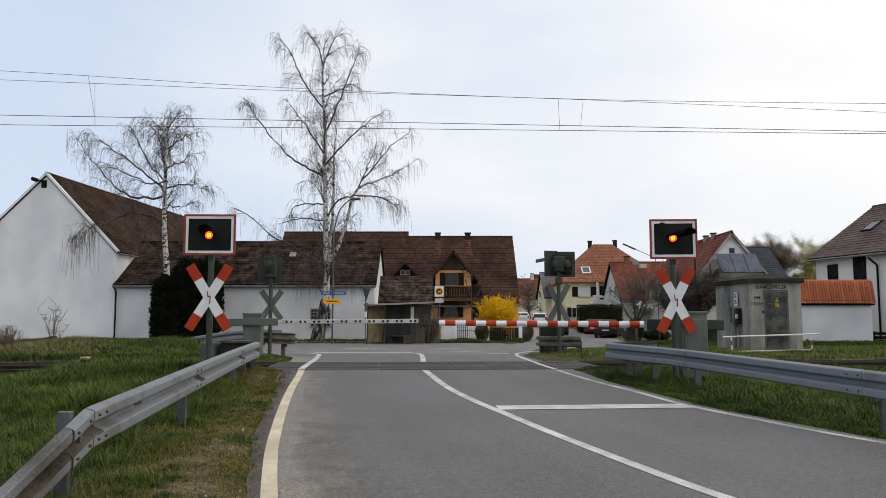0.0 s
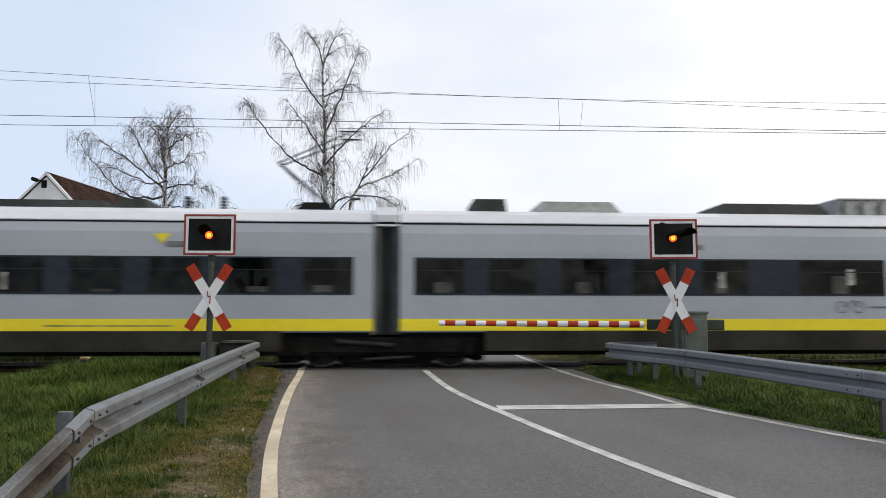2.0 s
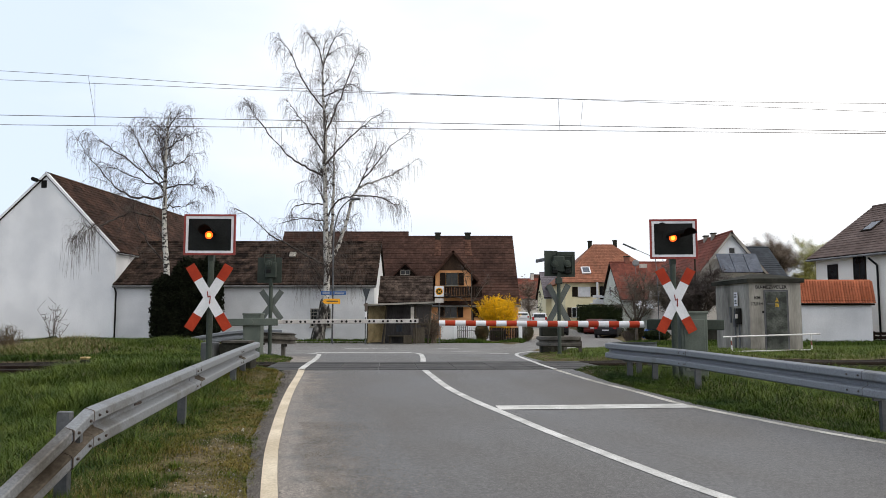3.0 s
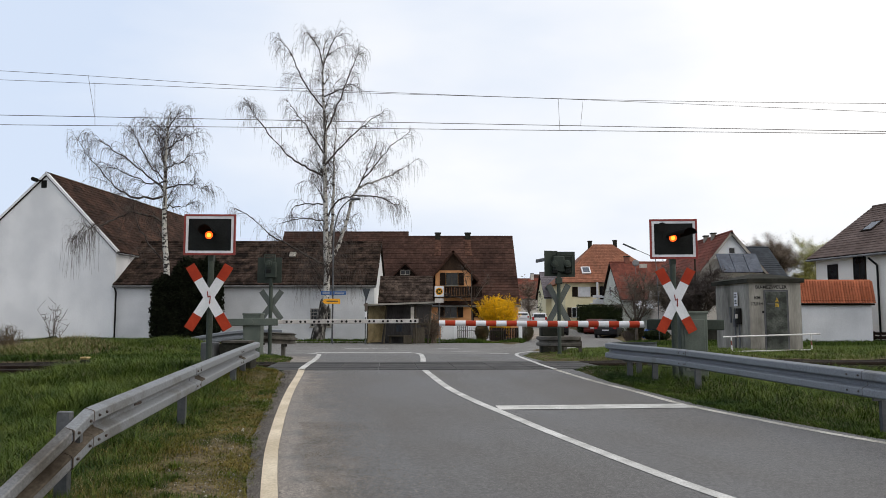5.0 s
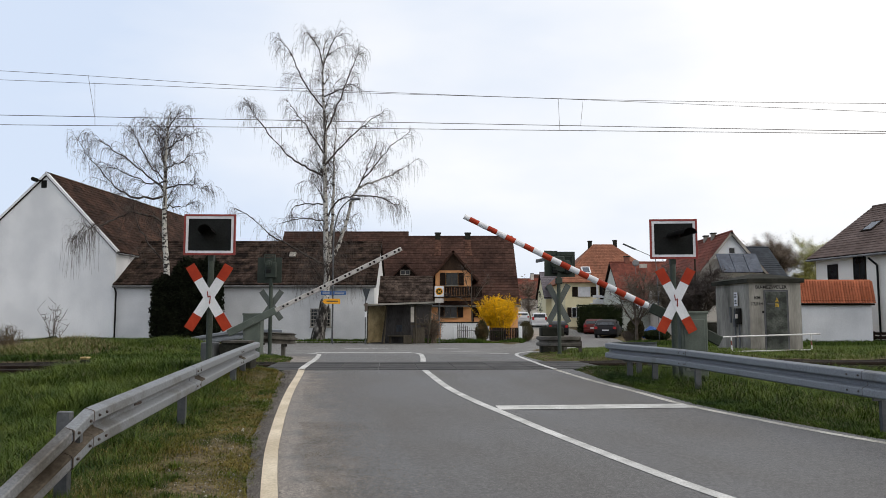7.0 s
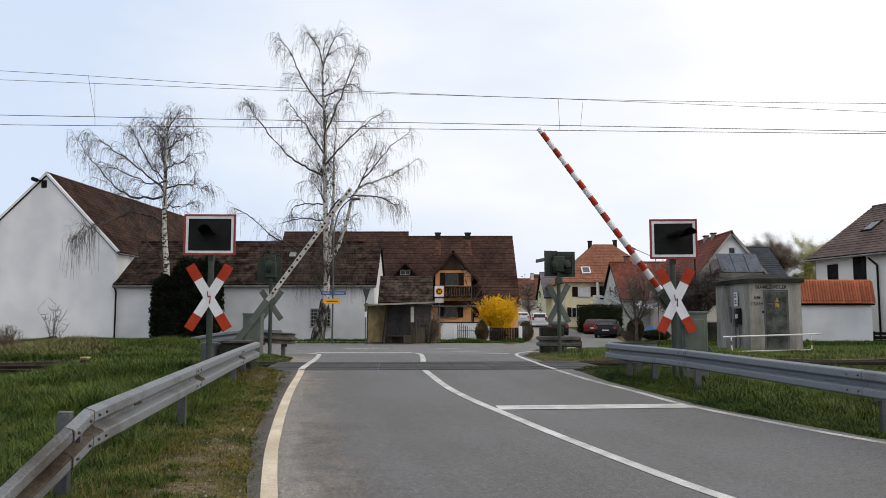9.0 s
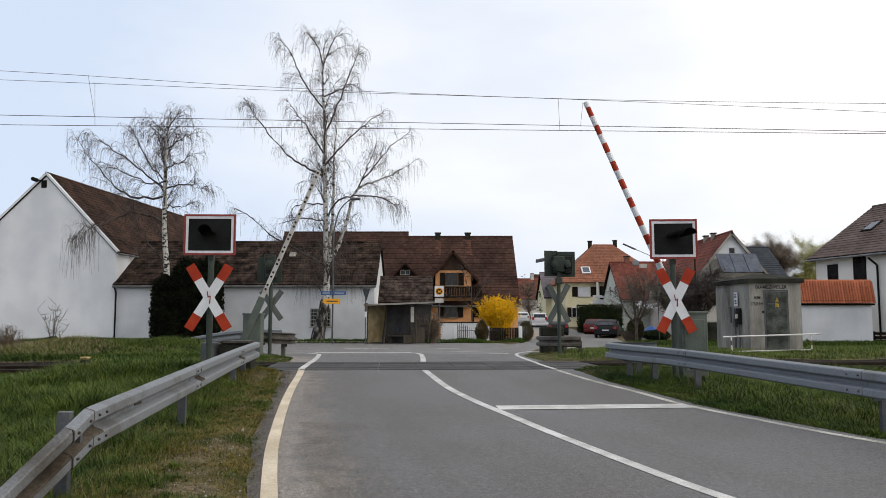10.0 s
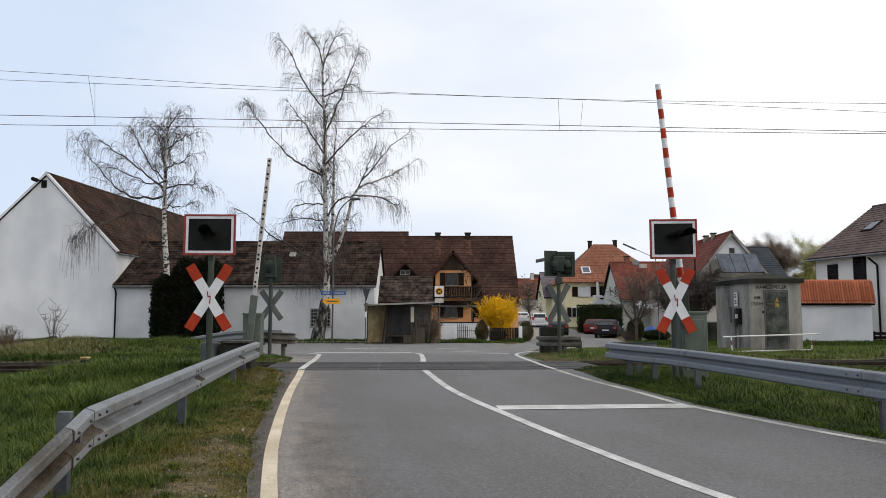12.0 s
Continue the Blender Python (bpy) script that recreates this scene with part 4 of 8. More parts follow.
# ---- houses ----
def tiles(parent, p0, p1, q0, q1, cols, rows, material, lift=0.03, label="overlapping roof tiles"):
    """Roof tiles in courses between the eave p0-p1 and the ridge q0-q1."""
    p0, p1, q0, q1 = (Vector(v) for v in (p0, p1, q0, q1))
    up = (p1 - p0).cross(q0 - p0).normalized()
    if up.z < 0:
        up = -up
    verts, faces = [], []
    rnd = random.Random(cols * 31 + rows)
    for r in range(rows):
        a, b = r / rows, (r + 1.06) / rows
        for c in range(cols):
            u0, u1 = c / cols, (c + 0.985) / cols
            k = len(verts)
            h = lift * rnd.uniform(0.75, 1.25)
            for t, uu, hh in ((a, u0, h), (a, u1, h), (b, u1, 0.004), (b, u0, 0.004), (a, u0, -0.01), (a, u1, -0.01)):
                e = (p0 + (q0 - p0) * t) * (1 - uu) + (p1 + (q1 - p1) * t) * uu
                verts.append(e + up * hh)
            faces += [(k, k + 1, k + 2, k + 3), (k + 4, k + 5, k + 1, k), (k + 4, k, k + 3), (k + 1, k + 5, k + 2)]
    ob = raw("roof_tiles", [tuple(v) for v in verts], faces, material, parent, label)
    return tagged(ob, kind="stuff")


def slab(bm, p0, p1, q1, q0, thick):
    """A flat slab under four corners."""
    p0, p1, q1, q0 = (Vector(v) for v in (p0, p1, q1, q0))
    up = (p1 - p0).cross(q0 - p0).normalized()
    if up.z < 0:
        up = -up
    loft(bm, [[p0, p1, q1, q0], [v - up * thick for v in (p0, p1, q1, q0)]])
    return bm


def window(parent, m, w, h, frame_mat, bars=(1, 0), depth=0.05, thin=0.025, shutters=None, sill=True, glass=None):
    """A window on a wall; m places its lower middle, local -y looks out."""
    a = bmesh.new()
    f = 0.06
    for q in ((-w / 2, 0, w / 2, f), (-w / 2, h - f, w / 2, h), (-w / 2, f, -w / 2 + f, h - f), (w / 2 - f, f, w / 2, h - f)):
        box(a, q[0], -depth, q[1], q[2], 0.01, q[3])
    for i in range(bars[0]):
        x = -w / 2 + w * (i + 1) / (bars[0] + 1)
        box(a, x - thin, -depth * 0.9, f, x + thin, 0.0, h - f)
    for i in range(bars[1]):
        z = h * (i + 1) / (bars[1] + 1)
        box(a, -w / 2 + f, -depth * 0.8, z - 0.02, w / 2 - f, 0.0, z + 0.02)
    win = part("window", a, frame_mat, parent)
    win.matrix_basis = m
    part("pane", B(-w / 2 + 0.02, -depth * 0.5, 0.02, w / 2 - 0.02, -depth * 0.3, h - 0.02), glass or GLASS_DARK, win, "dark window pane")
    if sill:
        part("sill", B(-w / 2 - 0.06, -depth - 0.05, -0.05, w / 2 + 0.06, 0.01, -0.004), CONCRETE, win)
    if shutters:
        for e in (-1, 1):
            c = e * (w / 2 + w * 0.26)
            sh = B(c - w * 0.23, -depth, 0.0, c + w * 0.23, -0.005, h, bevel=0.01)
            part("shutter", sh, shutters, win, "dark louvred shutter")
    return win


def house(name, label, m, L, D, eave, ridge, wall_mat, roof_mat, tile=0.30, over=0.35, verge=0.25, back=False, base=0.0, category="house", mid=None, pipe=None):
    """A gabled house: the ridge runs along local x, the front eave is at y = 0."""
    hs = thing(name, m, label, category)
    mid = mid or D / 2
    w = prism(bmesh.new(), [(0, base), (D, base), (D, eave), (mid, ridge), (0, eave)], "x", 0, L)
    part("wall", w, wall_mat, hs)
    z_over = eave - (ridge - eave) / mid * over
    t = 0.16
    for nm, ye, ze, side in (("roof_front", -over, z_over, 0), ("roof_back", D + over, eave - (ridge - eave) / (D - mid) * over, 1)):
        p0, p1, q0, q1 = (-verge, ye, ze + t), (L + verge, ye, ze + t), (-verge, mid, ridge + t), (L + verge, mid, ridge + t)
        part("roof", slab(bmesh.new(), p0, p1, q1, q0, t - 0.02), DARK_WOOD, hs, "dark boarded roof deck")
        if side == 0 or back:
            slope = math.hypot(mid + over, ridge - z_over)
            tiles(hs, (p0[0], p0[1], p0[2] + 0.012), (p1[0], p1[1], p1[2] + 0.012), (q0[0], q0[1], q0[2] + 0.012), (q1[0], q1[1], q1[2] + 0.012), max(4, int((L + 2 * verge) / (tile * 0.8))), max(4, int(slope / tile)), roof_mat)
    part("ridge_cap", T((-verge, mid, ridge + t - 0.01), (L + verge, mid, ridge + t - 0.01), 0.11, seg=10), roof_mat, hs)
    g = T((-verge, -over - 0.06, z_over + 0.04), (L + verge, -over - 0.06, z_over + 0.04), 0.07, seg=8)
    part("gutter", g, pipe or ZINC, hs)
    return hs


def chimney(parent, x, y, z0, z1, w=0.5, material=None):
    c = B(x - w / 2, y - w / 2, z0, x + w / 2, y + w / 2, z1, bevel=0.02)
    ch = part("chimney", c, material or BRICK, parent)
    part("chimney_cap", B(x - w / 2 - 0.05, y - w / 2 - 0.05, z1 - 0.05, x + w / 2 + 0.05, y + w / 2 + 0.05, z1 + 0.06), CONCRETE_DARK, ch)


barn = house("barn", "tall whitewashed barn gable with a rust-brown tiled roof", pose(-21.5, 50, -0.45, 0, 0, 85.3), 28, 10.5, 5.95, 11.13, LIME, ROOF_RUST, 0.32, 0.15, 0.08, category="barn", mid=5.05)
bv = bmesh.new()
for e in (1, -1):
    a0, a1 = (-0.10, 5.05 - e * (5.23 if e > 0 else 5.63), 5.95 - 0.18 + 0.10), (-0.10, 5.05, 11.13 + 0.10)
    slab(bv, (a0[0], a0[1], a0[2] + 0.15), (0.14, a0[1], a0[2] + 0.15), (0.14, a1[1], a1[2] + 0.15), (a1[0], a1[1], a1[2] + 0.15), 0.15)
part("verge_board", bv, LIME, barn, "white verge board")
part("owl_hole", B(-0.02, 5.02, 10.3, 0.05, 5.40, 10.82), MATT_BLACK, barn, "small dark opening under the ridge")
part("bracket", tube(T((-0.5, 5.62, 10.80), (0.1, 5.25, 10.75), 0.05), (-0.5, 5.75, 10.85), (-0.5, 5.40, 10.72), 0.13, seg=10), MATT_BLACK, barn, "small black lamp bracket")
part("corner_pipe", tube(tube(T((-0.12, -0.15, 0.1), (-0.12, -0.15, 3.3), 0.05), (-0.12, -0.15, 3.3), (-0.1, 0.05, 3.75), 0.05), (-0.12, -0.15, 3.72), (-0.12, -0.2, 3.9), 0.06), MATT_BLACK, barn, "dark downpipe")

stable = house("stable", "long low whitewashed stable with a mossy brown tiled roof", pose(-21.42, 50.06, -0.45), 16.92, 8.4, 3.85, 6.87, STABLE_WALL, ROOF_BROWN, 0.32, 0.3, 0.14, category="stable")
sw = thing("stable_window", pose(-8.0, 50.05, 0.60), "dark barred window in the stable wall", "window")
window(sw, pose(0, 0, 0), 1.32, 1.2, CONCRETE, (5, 4), thin=0.011)
sk = part("skylight", B(-0.22, -0.28, -0.02, 0.22, 0.28, 0.07), CONCRETE, stable, "pale roof light")
sk.matrix_basis = pose(11.03, 2.55, 6.0, 37, 0, 0)

farm = house("farmhouse", "farmhouse with a big dark red-brown tiled roof and apricot walls", pose(-5.0, 60, -0.5), 10.85, 12, 2.95, 8.60, ORANGE_WALL, ROOF_HOUSE, 0.33, 0.4, 0.2)
for x in (4.55, 7.15):
    chimney(farm, x, 5.9, 8.2, 9.05, 0.45, CONCRETE_DARK)
    tiles(farm, (x - 0.30, 4.0, 6.939), (x + 0.30, 4.0, 6.939), (x - 0.24, 5.6, 8.446), (x + 0.24, 5.6, 8.446), 3, 7, ROOF_WASHED, label="paler tiles washed clean below a chimney")
# cross gable with its balcony
g = prism(bmesh.new(), [(4.4, 0.3), (7.2, 0.3), (7.2, 5.1), (5.8, 6.5), (4.4, 5.1)], "y", -0.12, 3.6)
part("cross_gable", g, ORANGE_WALL, farm, "apricot rendered cross gable")
part("gable_boards", prism(bmesh.new(), [(4.5, 5.45), (7.1, 5.45), (5.8, 6.75)], "y", -0.16, -0.125), BROWN_BOARD, farm, "dark boarded gable triangle")
for e in (1, -1):
    part("gable_roof", slab(bmesh.new(), (5.8 - e * 2.05, -0.5, 4.62), (5.8 - e * 2.05, 3.6, 4.62), (5.8, 3.6, 7.0), (5.8, -0.5, 7.0), 0.16), ROOF_HOUSE, farm)
window(farm, pose(5.7, -0.125, 4.25), 0.95, 1.0, OLD_WOOD, (1, 1), shutters=DARK_WOOD)
window(farm, pose(5.6, -0.125, 1.75), 1.0, 1.0, OLD_WOOD, (1, 1), shutters=DARK_WOOD)
window(farm, pose(8.35, -0.005, 1.75), 1.0, 1.0, DARK_WOOD, (1, 0), shutters=DARK_WOOD)
part("wall_beam", B(7.28, -0.16, 0.3, 7.42, -0.005, 3.0), DARK_WOOD, farm)
part("balcony_deck", B(4.3, -0.95, 3.30, 8.0, -0.13, 3.42), DARK_WOOD, farm, "dark wooden balcony deck")
for k in range(19):
    part("baluster", B(4.32 + k * 0.195, -0.94, 3.43, 4.50 + k * 0.195, -0.90, 4.05), DARK_WOOD, farm)
part("balcony_rail", B(4.28, -0.97, 4.05, 8.02, -0.88, 4.14), DARK_WOOD, farm)
small = prism(bmesh.new(), [(-0.70, 4.95), (0.70, 4.95), (0.70, 5.40), (0.0, 6.05), (-0.70, 5.40)], "y", 1.95, 3.2)
dm = part("dormer", small, DARK_WOOD, farm, "small dark dormer")
dm.location = (1.93, 0, 0)
for e in (1, -1):
    part("dormer_roof", slab(bmesh.new(), (e * 1.0, 1.7, 5.16), (e * 1.0, 3.4, 5.16), (0, 3.4, 6.22), (0, 1.7, 6.22), 0.10), ROOF_HOUSE, dm)
window(farm, pose(1.93, 1.945, 5.18), 0.80, 0.44, CONCRETE, (1, 0), sill=False)

house("rear_barn", "rear barn with a dark brown tiled roof", pose(-17.5, 80, -0.5), 13.4, 10, 6.5, 11.2, GREY_WALL, ROOF_HOUSE, 0.4, category="barn")
shed = house("garden_shed", "low shed with a mossy tiled roof", pose(-4.5, 53, -0.4), 3.65, 3.6, 2.75, 4.35, SHELTER_WALL, MOSS_TILE, 0.3, 0.3, 0.15, category="shed")

# made-up panel, placed to fit the camera's view through the shelter
part("pale_panel", B(2.15, -0.03, 1.3, 2.5, -0.005, 2.35), GREY_WALL, shed, "pale panel standing in for the bright view through the shelter")

# ---- houses along the side street ----
cream = thing("villa", pose(13.6, 85, -0.55), "cream villa with a terracotta hipped roof and white balcony", "house")
part("wall", B(0, 0, 0, 11, 12, 5.9), CREAM_WALL, cream)
hip = bmesh.new()
loft(hip, [[Vector(v) for v in ((-0.6, -0.6, 5.75), (11.6, -0.6, 5.75), (11.6, 12.6, 5.75), (-0.6, 12.6, 5.75))], [Vector(v) for v in ((4.3, 5.7, 10.55), (6.6, 5.7, 10.55), (6.6, 6.3, 10.55), (4.3, 6.3, 10.55))]])
part("roof", hip, ROOF_TERRA, cream)
tiles(cream, (-0.6, -0.6, 5.8), (11.6, -0.6, 5.8), (4.3, 5.7, 10.6), (6.6, 5.7, 10.6), 40, 24, ROOF_TERRA)
chimney(cream, 4.0, 6, 9.6, 11.0, 0.42, CONCRETE_DARK)
chimney(cream, 7.0, 6, 9.5, 11.1, 0.42, CONCRETE_DARK)
window(cream, pose(2.12, -0.005, 4.2), 1.35, 1.1, WHITE, (0, 0), shutters=DARK_WOOD, glass=WHITE)
window(cream, pose(4.25, -0.005, 3.6), 0.85, 1.75, DARK_WOOD, (1, 0), sill=False)
part("column", B(3.22, -1.45, 3.3, 3.42, -1.25, 5.75, bevel=0.02), WHITE, cream, "white balcony column")
window(cream, pose(1.2, -0.005, 1.9), 1.0, 1.1, WHITE, (1, 0), shutters=DARK_WOOD)
part("roof_window", B(-0.5, -0.65, -0.05, 0.5, 0.65, 0.12), WHITE, cream, "pale-framed roof window").matrix_basis = pose(2.55, 1.05, 7.17, 37, 0, 0)
part("roof_pane", B(-0.36, -0.5, 0.12, 0.36, 0.5, 0.13), SOLAR, cream).matrix_basis = pose(2.55, 1.05, 7.17, 37, 0, 0)
part("balcony", box(box(B(2.75, -1.6, 3.35, 7.4, 0, 3.5, bevel=0.02), 2.75, -1.62, 4.02, 7.4, -1.52, 4.3, bevel=0.02), 2.75, -1.60, 3.5, 7.4, -1.56, 3.85), WHITE, cream, "white balcony")

mint = house("cottage", "pale mint cottage with a red tiled roof", pose(17.6, 75, -0.1), 9.0, 9, 3.3, 7.0, MINT_WALL, ROOF_RED, 0.35, 0.4, 0.25)
chimney(mint, 1.6, 4.5, 6.6, 7.75, 0.5)
part("dish", tube(T((2.1, 2.8, 5.3), (2.1, 2.8, 6.85), 0.03), (2.1, 2.75, 6.95), (2.07, 2.65, 6.97), 0.36, 0.30, seg=16), ZINC, mint, "grey satellite dish")
part("solar_heater", B(2.45, 2.6, 6.45, 3.2, 2.8, 6.85), GREY_WALL, mint)
for y in (2.6, 5.2):
    window(mint, pose(-0.005, y, 3.6, 0, 0, -90), 0.7, 1.1, WHITE, (0, 0))
part("lean_to", slab(bmesh.new(), (1.0, -2.6, 2.3), (6.5, -2.6, 2.3), (6.5, -0.1, 3.1), (1.0, -0.1, 3.1), 0.08), WHITE, mint, "white lean-to roof")

# wall greyed to stand for its shade; only the gable plate stays white
third = house("gabled_house", "white gabled house, wall greyed for shade, with red tiles and solar panels", pose(25.5, 60, -0.5, 0, 0, 90), 14, 5.5, 5.0, 8.35, GREY_WALL, ROOF_RED, 0.35, 0.35, 0.3, back=True)
part("unshaded_gable", prism(bmesh.new(), [(1.15, 6.35), (4.35, 6.35), (2.75, 8.32)], "x", -0.006, 0.02), LIME, third, "white upper gable, left without the wall's painted shade")
window(third, pose(-0.01, 2.70, 6.72, 0, 0, -90), 0.55, 0.55, WHITE, (0, 0), sill=False)
chimney(third, 5.2, 2.9, 8.0, 8.72, 0.34, CONCRETE)
chimney(third, 3.4, 2.9, 8.0, 8.75, 0.34, CONCRETE)
for e in (1, -1):
    part("verge_board", slab(bmesh.new(), (-0.36, 2.75 - e * 3.1, 4.72), (-0.24, 2.75 - e * 3.1, 4.72), (-0.24, 2.75, 8.50), (-0.36, 2.75, 8.50), 0.17), CONCRETE, third, "grey verge board")
sol = thing("solar_panels", pose(22.9, 59.0, 4.95, 0, 0, 0), "row of tilted solar panels on the gable", "solar panels")
for k in range(3):
    p = part("panel", B(-1.50 + k * 1.06, -0.05, -1.0, -0.48 + k * 1.06, 0.05, 1.0, bevel=0.01), SOLAR, sol)
    p.matrix_basis = pose(0, 0, 0.5, -40, 0, 0)
part("bracket", box(B(-1.4, 0.1, 0.0, -1.3, 1.6, 0.1), 1.4, 0.1, 0.0, 1.5, 1.6, 0.1), ZINC, sol)
house("slate_roof_house", "house with a blue-grey tiled roof", pose(23.5, 68, -0.5), 7.3, 9, 4.9, 8.3, HOUSE_WALL, ROOF_SLATE, 0.35)

right_house = house("corner_house", "grey-white rendered house with a grey-brown tiled roof", pose(24.5, 50, -0.4, 0, 0, -74), 13, 10.4, 5.6, 9.0, HOUSE_WALL, ROOF_GREY, 0.33, 0.5, 0.25)
window(right_house, pose(1.45, -0.005, 4.0), 0.85, 0.98, DARK_WOOD, (0, 0))
window(right_house, pose(3.6, -0.005, 3.85), 0.95, 1.65, DARK_WOOD, (1, 0))
rwm = pose(2.2, 2.55, 7.38, 33, 0, 0)
part("roof_window", B(-0.45, -0.6, 0.0, 0.45, 0.6, 0.14, bevel=0.02), DARK_WOOD, right_house, "roof window with a dark frame").matrix_basis = rwm
part("roof_window_pane", B(-0.33, -0.48, 0.14, 0.33, 0.48, 0.15), SOLAR, right_house).matrix_basis = rwm
part("downpipe", tube(T((5.0, -0.12, 0.0), (5.0, -0.12, 4.7), 0.06), (5.0, -0.12, 4.7), (4.7, -0.45, 5.15), 0.06), MATT_BLACK, right_house)

def pantiles(parent, p0, p1, q0, q1, cols, rows, material):
    """Arched clay tiles in courses, each with a rounded section."""
    p0, p1, q0, q1 = (Vector(v) for v in (p0, p1, q0, q1))
    up = (p1 - p0).cross(q0 - p0).normalized()
    up = up if up.z > 0 else -up
    w = (p1 - p0).length / cols
    for r in range(rows):
        verts, faces = [], []
        for c in range(cols):
            k = len(verts)
            for t, lift in ((r / rows, 0.035), ((r + 1.08) / rows, 0.0), (r / rows, 0.0)):
                for s in range(6):
                    u = (c + s / 5) / cols
                    h = lift + w * 0.30 * math.sin(math.pi * min(1, s / 3.4)) if s < 4 else lift - w * 0.04 * (s - 3)
                    verts.append(tuple((p0 + (q0 - p0) * t) * (1 - u) + (p1 + (q1 - p1) * t) * u + up * h))
            for s in range(5):
                faces += [(k + s, k + s + 1, k + 7 + s, k + 6 + s), (k + 12 + s, k + 13 + s, k + 1 + s, k + s)]
        raw("tile_course", verts, faces, material, parent)


garage = house("garage", "white garage with a steep band of bright orange clay tiles", pose(19.7, 42, -0.4), 3.85, 0.62, 2.62, 3.42, STABLE_WALL, ROOF_ORANGE, 0.24, 0.06, 0.12, category="garage", pipe=DARK_WOOD)
# dark strip added in place of the eave's shadow
part("eave_shade", B(-0.10, -0.17, 2.25, 3.95, -0.03, 2.352), DARK_WOOD, garage, "dark strip painted as the shadow under the eave")
part("rear_block", B(0.02, 0.6, 0, 3.83, 5.6, 2.45, bevel=0.02), STABLE_WALL, garage, "flat-roofed white rear part")
for o in [o for o in garage.children if o.name.startswith("roof_tiles")]:
    bpy.data.objects.remove(o)
pantiles(garage, (-0.12, -0.21, 2.36), (3.97, -0.21, 2.36), (-0.12, 0.06, 3.57), (3.97, 0.06, 3.57), 27, 8, ROOF_ORANGE)

yard_fence = thing("yard_fence", pose(24.15, 43, -0.35), "dark horizontal board fence beside the garage", "fence")
for x in (0.05, 2.0, 3.95):
    part("post", B(x - 0.05, 0.03, -0.3, x + 0.05, 0.12, 0.76, bevel=0.01), DARK_WOOD, yard_fence)
for z in (0.12, 0.34, 0.56):
    part("board", B(0, 0, z, 4.0, 0.028, z + 0.16, bevel=0.005), DARK_WOOD, yard_fence)

hut = thing("relay_hut", pose(10.42, 26, -0.05), "weathered concrete relay hut with a low mossy roof and steel door", "relay hut")
hb = prism(bmesh.new(), [(0, 0), (1.76, 0), (1.76, 2.6), (-0.2, 2.6)], "z", 0, 2.38)
part("wall", hb, HUT_WALL, hut, "stained grey concrete walls")
hr = prism(bmesh.new(), [(-0.10, -0.10), (1.86, -0.10), (1.86, 2.7), (-0.33, 2.7)], "z", 2.36, 2.50)
loft(hr, [[Vector(v) for v in ((-0.10, -0.10, 2.5), (1.86, -0.10, 2.5), (1.86, 2.7, 2.5), (-0.33, 2.7, 2.5))], [Vector(v) for v in ((0.7, 1.1, 2.74), (1.0, 1.1, 2.74), (1.0, 1.5, 2.74), (0.65, 1.5, 2.74))]])
part("roof", hr, CONCRETE_DARK, hut, "dark mossy concrete roof slab")
door = part("door", B(0.55, -0.03, 0.06, 1.26, 0.01, 2.05, bevel=0.01), STEEL_DOOR, hut, "worn dark green steel door")
part("door_frame", box(box(B(0.49, -0.02, 0.04, 0.546, 0.01, 2.12), 1.264, -0.02, 0.04, 1.32, 0.01, 2.12), 0.546, -0.02, 2.056, 1.264, 0.01, 2.12), STEEL_DARK, hut)
part("handle", B(0.60, -0.07, 1.62, 0.82, -0.035, 1.67), STEEL_DARK, door)
lettering("lettering", "BÜ-MEZWEILER", 0.155, pose(0.22, -0.004, 2.16, 90), MATT_BLACK, hut)
lettering("lettering", "KM", 0.15, pose(0.17, -0.004, 1.80, 90), MATT_BLACK, hut)
lettering("lettering", "12,514", 0.15, pose(0.05, -0.004, 1.60, 90), MATT_BLACK, hut)

barrier_rail = thing("handrail", pose(8.58, 23.5, 0.0), "white painted pipe rail with flaking rust", "handrail")
for a, b, r in (((0, 0, 0.53), (3.02, 0.1, 0.62), 0.024), ((0.25, 0, 0.08), (2.75, 0.1, 0.14), 0.019), ((0.26, 0, -0.1), (0.24, 0, 0.53), 0.02), ((2.75, 0.08, -0.1), (2.72, 0.08, 0.6), 0.02)):
    part("pipe", T(a, b, r, seg=10), FLAKED_PAINT, barrier_rail)
for x, y in ((0.25, 0.0), (2.735, 0.08)):
    for z in (0.02, 0.28):
        part("rust_band", T((x, y, z), (x - 0.008, y, z + 0.13), 0.022, seg=10), BRICK, barrier_rail, "rusty red band on the post")


# ---- plants ----
def tubes(lines, sides):
    """Round branches along polylines of (points, first radius, last radius), as plain arrays."""
    verts, faces = [], []
    for pts, r0, r1 in lines:
        k0, m = len(verts), len(pts)
        for i, p in enumerate(pts):
            d = (pts[min(i + 1, m - 1)] - pts[max(i - 1, 0)]).normalized()
            a = d.orthogonal().normalized()
            b = d.cross(a)
            r = r0 + (r1 - r0) * i / (m - 1)
            for s in range(sides):
                t = 2 * math.pi * s / sides
                verts.append(p + (a * math.cos(t) + b * math.sin(t)) * r)
        for i in range(m - 1):
            for s in range(sides):
                j = (s + 1) % sides
                faces.append((k0 + i * sides + s, k0 + i * sides + j, k0 + (i + 1) * sides + j, k0 + (i + 1) * sides + s))
    return [tuple(v) for v in verts], faces


def eased(pts, n=5):
    return bend(pts, n)


